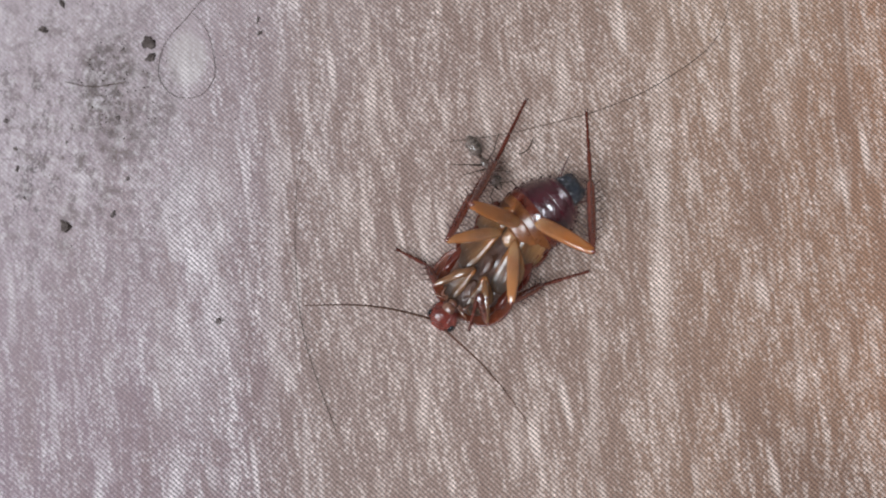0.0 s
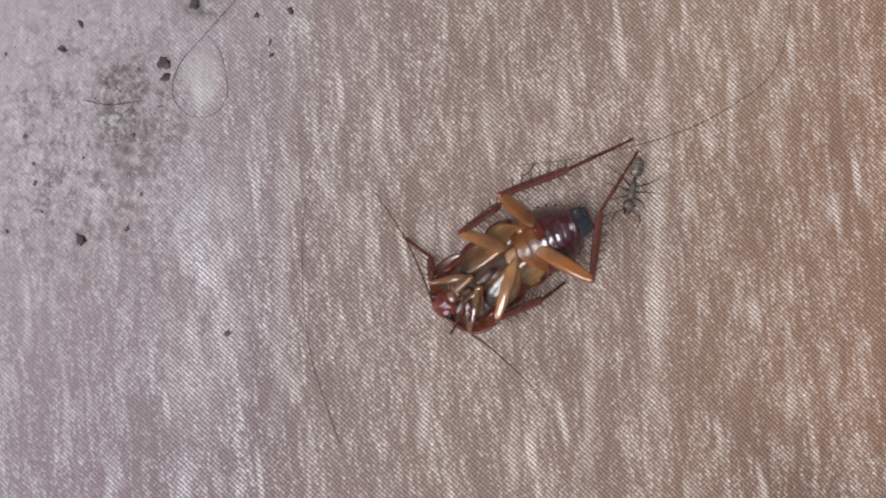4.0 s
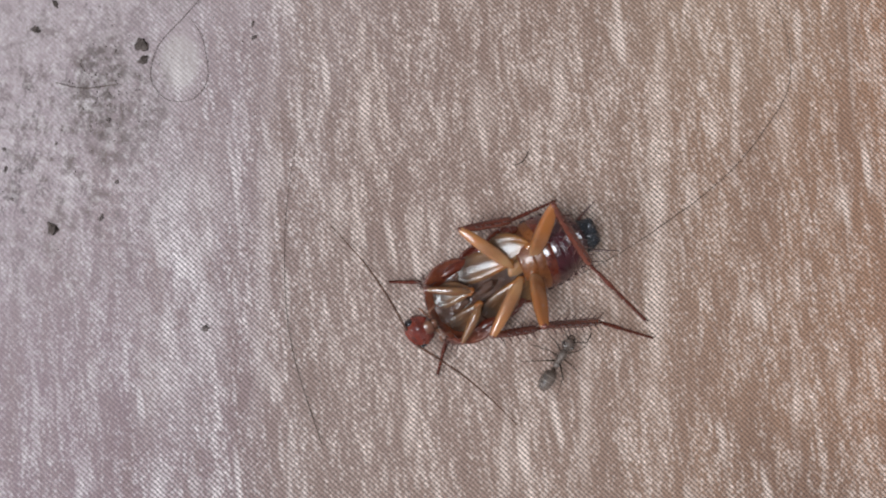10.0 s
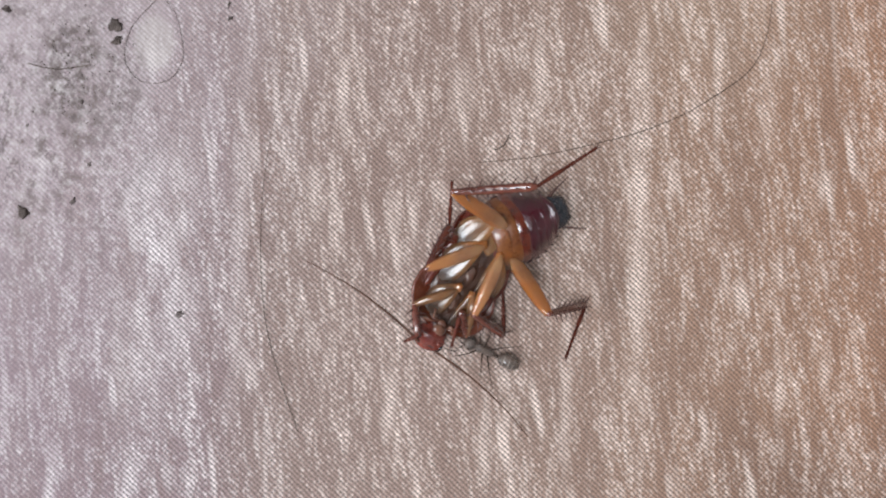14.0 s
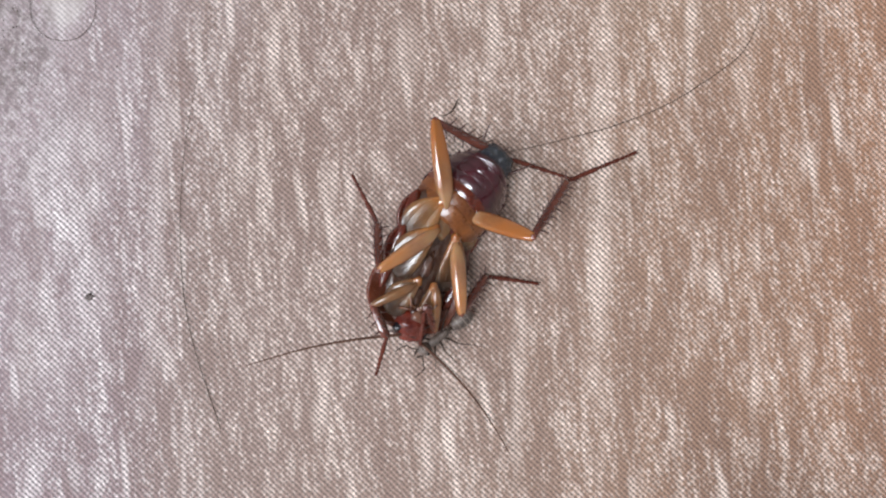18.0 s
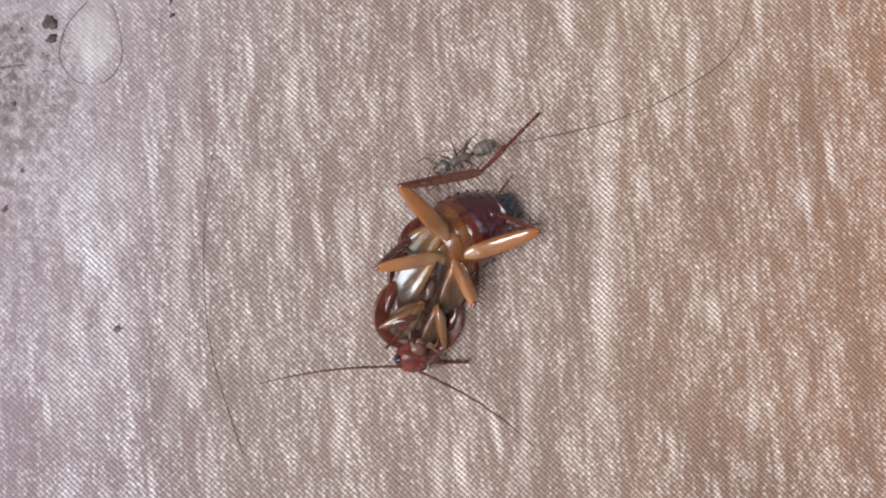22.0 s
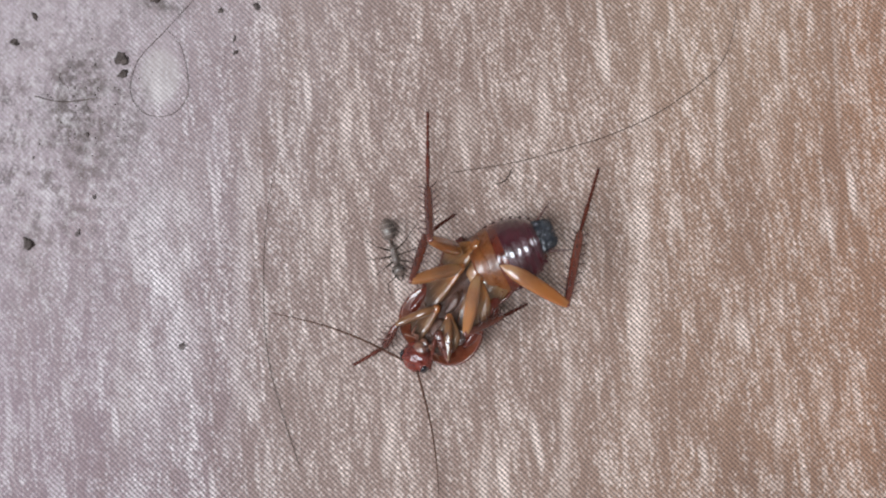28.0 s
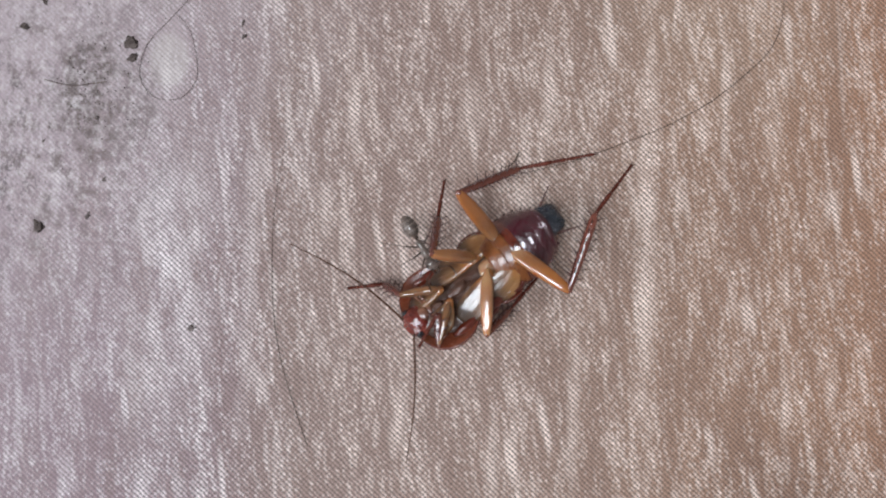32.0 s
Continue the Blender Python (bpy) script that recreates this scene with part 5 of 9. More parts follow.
    walk(hind_leg_a["tarsus"], [
        (0, aim(-6.83, -6.64, 2.96, -167.4, -6.1)), (0.5, aim(-6.67, -7.51, 3.26, -160.1, -9.1)), (1, aim(-6.48, -8.35, 3.59, -152.7, -12.1)),
        (1.5, aim(-6.1, -8.18, 2.52, -157.9, -4)), (2, aim(-5.64, -7.93, 1.48, -163.1, 4.2)), (2.5, aim(-8.68, -5.75, 3.5, -176, 3)),
        (3, aim(-10.95, -3.52, 6.02, 171.1, 1.6)), (3.5, aim(-11.27, -3.02, 6.46, 169.1, -2.1)), (4, aim(-11.58, -2.5, 6.87, 167.2, -5.8)),
        (4.5, aim(-13.65, -1.16, 6.61, 164, -20.5)), (5, aim(-13.68, -1.57, 5.96, 162.2, -15.6)), (5.5, aim(-13.69, -1.98, 5.27, 160.5, -10.6)),
        (6, aim(-13.66, -2.38, 4.57, 158.8, -5.6)), (6.5, aim(-13.62, -2.76, 3.84, 157.2, -0.6)), (7, aim(-12.71, -2.16, 3.58, 156.4, 0.1)),
        (7.5, aim(-12.64, -0.61, 3.8, 153, -5.4)), (8, aim(-12.39, 0.83, 4.08, 149.6, -10.9)), (8.5, aim(-10.61, 1.82, 6.13, 136.5, -8.7)),
        (9, aim(-8.45, 2.02, 8.36, 123.5, -6.2)), (9.5, aim(-8.01, 2.94, 6.76, 112.1, 8.2)), (10, aim(-7.49, 3.53, 5.19, 99.9, 22.3)),
        (10.5, aim(-8.11, 4.67, 5.54, 101.1, 12.1)), (11, aim(-8.66, 5.82, 5.83, 102.2, 2)), (11.5, aim(-10.53, 2.12, 4.61, 129.4, 17.2)),
        (12, aim(-11.13, -1.73, 2.85, 160.6, 28.2)), (12.5, aim(-10.7, -2.2, 4.31, 161, 6.4)), (13, aim(-9.68, -3.01, 5.65, 161.2, -15.4)),
        (13.5, aim(-8.74, -2.89, 7.47, 156.8, -10.6)), (14, aim(-7.73, -2.66, 9.22, 152.6, -5.8)), (14.5, aim(-9.04, -1.49, 5.44, 140.3, -8.8)),
        (15, aim(-8.71, -1.36, 5.1, 137.8, 0.9)), (15.5, aim(-8.37, -1.25, 4.76, 135.3, 10.6)), (16, aim(-8.02, -1.14, 4.42, 132.6, 20.4)),
        (16.5, aim(-7.66, -1.05, 4.07, 129.6, 30)), (17, aim(-5.69, -0.36, 5.47, 131.2, 26.2)), (17.5, aim(-8.63, 0.91, 3.09, 112.3, 22.4)),
        (18, aim(-10.34, 3.71, 0.51, 94.6, 16.5)), (18.5, aim(-9.5, 4.42, 1.91, 98.4, 8.3)), (19, aim(-8.68, 4.78, 3.28, 102.1, 0)),
        (19.5, aim(-10.05, 4.02, 4.77, 112.2, -7.1)), (20, aim(-10.92, 3.26, 6.13, 122.7, -14)), (20.5, aim(-11.19, 1.5, 6.85, 131, -17.1)),
        (21, aim(-11.11, -0.32, 7.38, 139.6, -19.8)), (21.5, aim(-10.68, -0.16, 5.89, 150.2, 3.6)), (22, aim(-10.04, -0.34, 4.3, 161.4, 26.8)),
        (22.5, aim(-10.33, 0.01, 5.85, 153.5, 16.1)), (23, aim(-10.52, 0.19, 7.38, 146.4, 5.2)), (23.5, aim(-9.6, -0.1, 6.95, 152.4, -19.2)),
        (24, aim(-8.07, -0.25, 5.96, 160.7, -43.3)), (24.5, aim(-5.36, -3.83, 0.55, 179.8, -16.7)), (25, aim(-4.67, -5.15, 0.51, 143, -19.4)),
        (25.5, aim(-4.97, -5.48, 1.19, 120.2, -28.5)), (26, aim(-5.35, -6.02, 1.89, 142.6, -18.1)), (26.5, aim(-5.66, -6.5, 2.68, 162.3, -5.4)),
        (27, aim(-5.89, -6.89, 3.55, -178.9, 7.9)), (27.5, aim(-6.04, -7.18, 4.48, -158.8, 20.3)), (28, aim(-5.65, -9.01, 5.81, -147.4, 11.3)),
        (28.5, aim(-8.13, -8.23, 6.22, -154.4, 1.3)), (29, aim(-9.95, -6.94, 6.62, -161.4, -8.6)), (29.5, aim(-10.27, -6.56, 7.41, -168.1, -11.2)),
        (30, aim(-10.48, -6.18, 8.23, -174.9, -13.7)), (30.5, aim(-10.57, -5.91, 7.04, 178.6, -4.8)), (31, aim(-10.38, -5.57, 5.83, 172.2, 4.1)),
        (31.5, aim(-10.54, -5.66, 5.31, 160.8, 2.2)), (32, aim(-10.69, -5.68, 4.63, 149.4, 0.3)),
    ])
    walk(hind_leg_b["femur"], [
        (0, aim(-3.8, 1.57, 2.24, 94, 20.2)), (0.5, aim(-3.88, 1.48, 2.24, 97.9, 21.9)), (1, aim(-3.96, 1.39, 2.24, 101.9, 23.4)),
        (1.5, aim(-3.75, 1.49, 2.22, 102.9, 21.2)), (2, aim(-3.54, 1.59, 2.21, 103.9, 19)), (2.5, aim(-3.51, 1.66, 2.2, 103.8, 19.7)),
        (3, aim(-3.48, 1.72, 2.19, 103.6, 20.3)), (3.5, aim(-3.34, 1.7, 2.18, 104.2, 19.3)), (4, aim(-3.2, 1.68, 2.18, 104.8, 18.4)),
        (4.5, aim(-3.55, 1.82, 2.27, 79.5, 23.7)), (5, aim(-3.55, 1.84, 2.27, 76.8, 25)), (5.5, aim(-3.55, 1.87, 2.27, 74, 26.2)),
        (6, aim(-3.55, 1.89, 2.28, 71.1, 27.4)), (6.5, aim(-3.55, 1.92, 2.28, 68.2, 28.5)), (7, aim(-3.33, 1.37, 2.33, 74.8, 20.5)),
        (7.5, aim(-2.76, 1.95, 2.27, 77.6, 29)), (8, aim(-2.2, 2.52, 2.2, 80.9, 37.4)), (8.5, aim(-2.23, 1.69, 2.24, 74.1, 45)),
        (9, aim(-2.26, 0.85, 2.28, 65.2, 52.1)), (9.5, aim(-2.03, 1.3, 2.25, 57.2, 54.6)), (10, aim(-1.8, 1.75, 2.22, 48.4, 56.5)),
        (10.5, aim(-1.9, 2.12, 2.18, 46.6, 53)), (11, aim(-2, 2.49, 2.15, 45.1, 49.5)), (11.5, aim(-1.86, 2.38, 2.19, 44.3, 47.5)),
        (12, aim(-1.73, 2.27, 2.24, 43.6, 45.4)), (12.5, aim(-1.66, 2.32, 2.24, 51.5, 45.5)), (13, aim(-1.59, 2.38, 2.25, 59.5, 45)),
        (13.5, aim(-1.01, 2.72, 2.27, 54.9, 48.6)), (14, aim(-0.43, 3.06, 2.29, 49.8, 51.9)), (14.5, aim(-3.68, 1.75, 2.24, 65, 28.2)),
        (15, aim(-3.68, 1.73, 2.24, 66.6, 28.8)), (15.5, aim(-3.68, 1.7, 2.23, 68.2, 29.4)), (16, aim(-3.68, 1.67, 2.22, 69.8, 30)),
        (16.5, aim(-3.68, 1.65, 2.21, 71.5, 30.6)), (17, aim(-2.26, 2.95, 2.28, 74.6, 62.7)), (17.5, aim(-2.56, 2.62, 2.23, 78.1, 65.2)),
        (18, aim(-2.86, 2.29, 2.18, 82.2, 67.6)), (18.5, aim(-2.29, 2.5, 2.2, 79.9, 65.9)), (19, aim(-1.73, 2.71, 2.21, 77.9, 64.1)),
        (19.5, aim(-1.99, 2.49, 2.17, 106.9, 65.7)), (20, aim(-2.25, 2.27, 2.13, 133.5, 61.8)), (20.5, aim(-2.64, 2.37, 2.22, 144, 50)),
        (21, aim(-3.03, 2.48, 2.31, 150.2, 37.5)), (21.5, aim(-2.15, 2.28, 2.35, 141.5, 35.8)), (22, aim(-1.28, 2.08, 2.39, 133.1, 33.5)),
        (22.5, aim(-1.03, 2.88, 2.4, 119, 40.1)), (23, aim(-0.79, 3.68, 2.4, 102.3, 44.7)), (23.5, aim(-2.2, 3.67, 2.56, 97, 38.9)),
        (24, aim(-3.61, 3.65, 2.72, 92.5, 32.9)), (24.5, aim(-2.5, 1.5, 2.24, 141.8, 10.6)), (25, aim(-3.92, 2.06, 2.3, 167.6, 0.4)),
        (25.5, aim(-2.59, 1.89, 2.2, 169.5, 22.4)), (26, aim(-2.81, 1.77, 2.24, 148.3, 17.1)), (26.5, aim(-3.04, 1.64, 2.27, 128.5, 9.8)),
        (27, aim(-3.26, 1.52, 2.3, 109.6, 1.4)), (27.5, aim(-3.49, 1.39, 2.33, 90.8, -7.2)), (28, aim(-2.89, 3.45, 2.29, 93.4, -23.7)),
        (28.5, aim(-3.37, 2.66, 2.23, 95.6, -4.5)), (29, aim(-3.84, 1.86, 2.17, 97.7, 14.7)), (29.5, aim(-4.07, 2.02, 2.17, 97.5, 21.4)),
        (30, aim(-4.29, 2.17, 2.17, 97.3, 28.1)), (30.5, aim(-4.4, 1.81, 2.21, 98.6, 27)), (31, aim(-4.51, 1.45, 2.26, 100, 25.9)),
        (31.5, aim(-4.22, 1.11, 2.29, 101.9, 10.5)), (32, aim(-3.94, 0.77, 2.33, 103.6, -4.9)),
    ])
    walk(hind_leg_b["tibia"], [
        (0, aim(-4.34, 9.25, 5.08, -143.3, -14.9)), (0.5, aim(-4.92, 9.02, 5.3, -138.6, -14.1)), (1, aim(-5.5, 8.75, 5.5, -134, -13.3)),
        (1.5, aim(-5.45, 8.94, 5.19, -134.1, -14)), (2, aim(-5.4, 9.12, 4.88, -134.2, -14.8)), (2.5, aim(-5.35, 9.16, 4.96, -135.2, -14.1)),
        (3, aim(-5.29, 9.2, 5.03, -136.2, -13.4)), (3.5, aim(-5.24, 9.2, 4.9, -137.4, -12.8)), (4, aim(-5.18, 9.2, 4.76, -138.5, -12.3)),
        (4.5, aim(-2.19, 9.2, 5.57, -162.3, -26.7)), (5, aim(-1.85, 9.08, 5.74, -163, -21.9)), (5.5, aim(-1.52, 8.94, 5.9, -163.7, -17)),
        (6, aim(-1.19, 8.78, 6.05, -164.4, -12.2)), (6.5, aim(-0.87, 8.61, 6.19, -165, -7.3)), (7, aim(-1.31, 8.79, 5.2, -144.4, -8.6)),
        (7.5, aim(-1.22, 8.95, 6.24, -147.7, -13.7)), (8, aim(-1.17, 8.95, 7.18, -151.1, -18.8)), (8.5, aim(-0.64, 7.26, 8.04, -171.9, -28.2)),
        (9, aim(-0.14, 5.43, 8.75, 164.2, -33.9)), (9.5, aim(0.54, 5.3, 8.93, 152.5, -32.6)), (10, aim(1.2, 5.13, 9.05, 141.2, -30.3)),
        (10.5, aim(1.49, 5.7, 8.73, 139.8, -33.4)), (11, aim(1.76, 6.26, 8.39, 138.3, -36.4)), (11.5, aim(2.1, 6.25, 8.24, 135.1, -36.8)),
        (12, aim(2.44, 6.23, 8.08, 132, -37.1)), (12.5, aim(1.91, 6.82, 8.09, 137.7, -36.1)), (13, aim(1.35, 7.37, 8.05, 143.2, -34.9)),
        (13.5, aim(2.11, 7.16, 8.42, 131.4, -35.2)), (14, aim(2.84, 6.92, 8.74, 119.7, -34.4)), (14.5, aim(-0.63, 8.3, 6.11, 136.5, -16.2)),
        (15, aim(-0.83, 8.32, 6.19, 140.5, -17.3)), (15.5, aim(-1.03, 8.33, 6.26, 144.4, -18.4)), (16, aim(-1.23, 8.34, 6.32, 148.4, -19.4)),
        (16.5, aim(-1.44, 8.34, 6.39, 152.5, -20.3)), (17, aim(-1.26, 6.57, 9.57, 159.6, -31.7)), (17.5, aim(-1.85, 5.98, 9.68, 155.9, -28)),
        (18, aim(-2.43, 5.38, 9.76, 152.5, -24.2)), (18.5, aim(-1.7, 5.8, 9.68, 153, -21)), (19, aim(-0.98, 6.21, 9.59, 153.6, -17.7)),
        (19.5, aim(-2.96, 5.72, 9.64, 159.2, -9.4)), (20, aim(-4.91, 5.08, 9.35, 164.6, -0.9)), (20.5, aim(-6.9, 5.47, 8.5, 172.9, -11.9)),
        (21, aim(-8.67, 5.71, 7.3, -178.1, -22.7)), (21.5, aim(-7.35, 6.42, 7.15, -158.9, -49.1)), (22, aim(-5.95, 7.07, 6.91, -109.3, -66.5)),
        (22.5, aim(-4.07, 8.37, 7.68, -161.3, -65.6)), (23, aim(-2.03, 9.38, 8.17, 168.1, -52)), (23.5, aim(-2.98, 10, 7.71, 179, -54.1)),
        (24, aim(-3.91, 10.53, 7.17, -169.2, -55.1)), (24.5, aim(-8.83, 6.48, 3.75, -117.7, -24.3)), (25, aim(-11.93, 3.82, 2.36, -78.6, 33.7)),
        (25.5, aim(-10.05, 3.27, 5.32, -85.4, 3.4)), (26, aim(-9.48, 5.88, 4.64, -104.2, -3.2)), (26.5, aim(-8.07, 7.96, 3.66, -123.3, -9.5)),
        (27, aim(-6.01, 9.24, 2.49, -143.1, -14.7)), (27.5, aim(-3.61, 9.52, 1.3, -163.6, -18.2)), (28, aim(-3.33, 10.95, -1, -156.2, -6.4)),
        (28.5, aim(-4.16, 10.79, 1.59, -151.7, -6.4)), (29, aim(-4.9, 9.72, 4.24, -147.2, -6.5)), (29.5, aim(-5.06, 9.58, 5.16, -146.8, -5.2)),
        (30, aim(-5.21, 9.34, 6.03, -146.4, -3.8)), (30.5, aim(-5.5, 9.03, 5.94, -143.8, -6.3)), (31, aim(-5.79, 8.71, 5.84, -141.1, -8.8)),
        (31.5, aim(-5.89, 9, 3.79, -145.9, 4.6)), (32, aim(-5.87, 8.71, 1.64, -150.8, 17.9)),
    ])
    walk(hind_leg_b["tarsus"], [
        (0, aim(-11.46, 3.93, 2.71, -141.1, -3.2)), (0.5, aim(-11.62, 3.12, 3.05, -143.2, 3.6)), (1, aim(-11.72, 2.31, 3.38, -145.3, 10.4)),
        (1.5, aim(-11.66, 2.53, 2.96, -149.9, 10.5)), (2, aim(-11.6, 2.74, 2.53, -154.5, 10.5)), (2.5, aim(-11.68, 2.87, 2.72, -156, 10.3)),
        (3, aim(-11.76, 3, 2.91, -157.5, 10)), (3.5, aim(-11.84, 3.12, 2.86, -159.8, 8.2)), (4, aim(-11.91, 3.24, 2.8, -162, 6.3)),
        (4.5, aim(-10.02, 6.7, 1.43, -171.2, 2.1)), (5, aim(-10.02, 6.58, 2.31, -174, 1.2)), (5.5, aim(-9.96, 6.47, 3.2, -176.8, 0.2)),
        (6, aim(-9.85, 6.36, 4.11, -179.6, -0.8)), (6.5, aim(-9.69, 6.25, 5.02, 177.7, -1.7)), (7, aim(-8.7, 3.49, 3.83, -163.2, -3.1)),
        (7.5, aim(-8.77, 4.17, 4.06, -169.4, -19.3)), (8, aim(-8.8, 4.74, 4.21, -177.1, -35.1)), (8.5, aim(-8.67, 6.12, 3.7, 170.9, -31.3)),
        (9, aim(-7.49, 7.5, 3.62, 160, -26.4)), (9.5, aim(-6.33, 8.88, 3.97, 143.1, -22.7)), (10, aim(-4.98, 10.11, 4.41, 127.2, -17.4)),
        (10.5, aim(-4.38, 10.67, 3.68, 126.2, 30.1)), (11, aim(-3.77, 11.19, 2.93, 121.3, 77.6)), (11.5, aim(-3.12, 11.45, 2.73, 85.2, 72.5)),
        (12, aim(-2.47, 11.68, 2.53, 68.3, 64.1)), (12.5, aim(-3.58, 11.82, 2.67, 38.8, 69.9)), (13, aim(-4.69, 11.89, 2.78, 2.3, 68.8)),
        (13.5, aim(-2.86, 12.79, 3.11, -9.2, 53)), (14, aim(-0.92, 13.51, 3.54, -14.3, 36.7)), (14.5, aim(-7.04, 14.38, 3.55, 22.4, 4.9)),
        (15, aim(-7.6, 13.91, 3.44, 32.7, 8.8)), (15.5, aim(-8.13, 13.41, 3.35, 43.2, 12.4)), (16, aim(-8.63, 12.88, 3.26, 54, 15.7)),
        (16.5, aim(-9.09, 12.32, 3.19, 65.1, 18.3)), (17, aim(-8.6, 9.3, 4.73, 162, 79.6)), (17.5, aim(-9.26, 9.3, 5.36, 137.6, 43)),
        (18, aim(-9.87, 9.26, 5.99, 133.2, 5.4)), (18.5, aim(-9.36, 9.69, 6.39, 131.2, 6.8)), (19, aim(-8.83, 10.11, 6.79, 129.1, 8.2)),
        (19.5, aim(-11.45, 8.94, 8.15, 137.3, 7.5)), (20, aim(-13.78, 7.52, 9.21, 145.4, 6.6)), (20.5, aim(-15.84, 6.58, 6.59, 158.7, 13.8)),
        (21, aim(-17.16, 5.42, 3.75, 172.9, 20.3)), (21.5, aim(-12.97, 4.25, 0.19, 168.3, 58.2)), (22, aim(-7.16, 3.61, -1.53, 24, 82.6)),
        (22.5, aim(-7.67, 7.15, -0.7, -152.5, 81.5)), (23, aim(-7.57, 10.55, 0.92, -153.6, 65.7)), (23.5, aim(-8.37, 10.1, 0.26, -138.5, 62.4)),
        (24, aim(-9.08, 9.55, -0.38, -126.9, 57.8)), (24.5, aim(-12.73, -0.95, -0.04, -117.9, -9.3)), (25, aim(-10.42, -3.68, 7.46, -98.2, 17.8)),
        (25.5, aim(-9.31, -5.88, 5.87, -81.3, 20.3)), (26, aim(-11.75, -3.02, 4.13, -107.1, 22.3)), (26.5, aim(-13.06, 0.38, 2.15, -132.9, 20.1)),
        (27, aim(-13.13, 3.89, 0.16, -157.5, 14.5)), (27.5, aim(-11.99, 7.05, -1.56, 179.4, 6.4)), (28, aim(-11.7, 7.26, -2.02, -160.9, -11.3)),
        (28.5, aim(-12.21, 6.46, 0.55, -157.8, -10.6)), (29, aim(-12.59, 4.78, 3.2, -154.7, -9.9)), (29.5, aim(-12.73, 4.57, 4.33, -157.9, -8)),
        (30, aim(-12.86, 4.27, 5.41, -161, -6)), (30.5, aim(-12.88, 3.63, 4.92, -161.9, 0)), (31, aim(-12.87, 3.01, 4.43, -162.7, 6)),
        (31.5, aim(-13.48, 3.85, 4.53, -162.1, -5.7)), (32, aim(-13.5, 4.44, 4.47, -161.5, -17.4)),
    ])
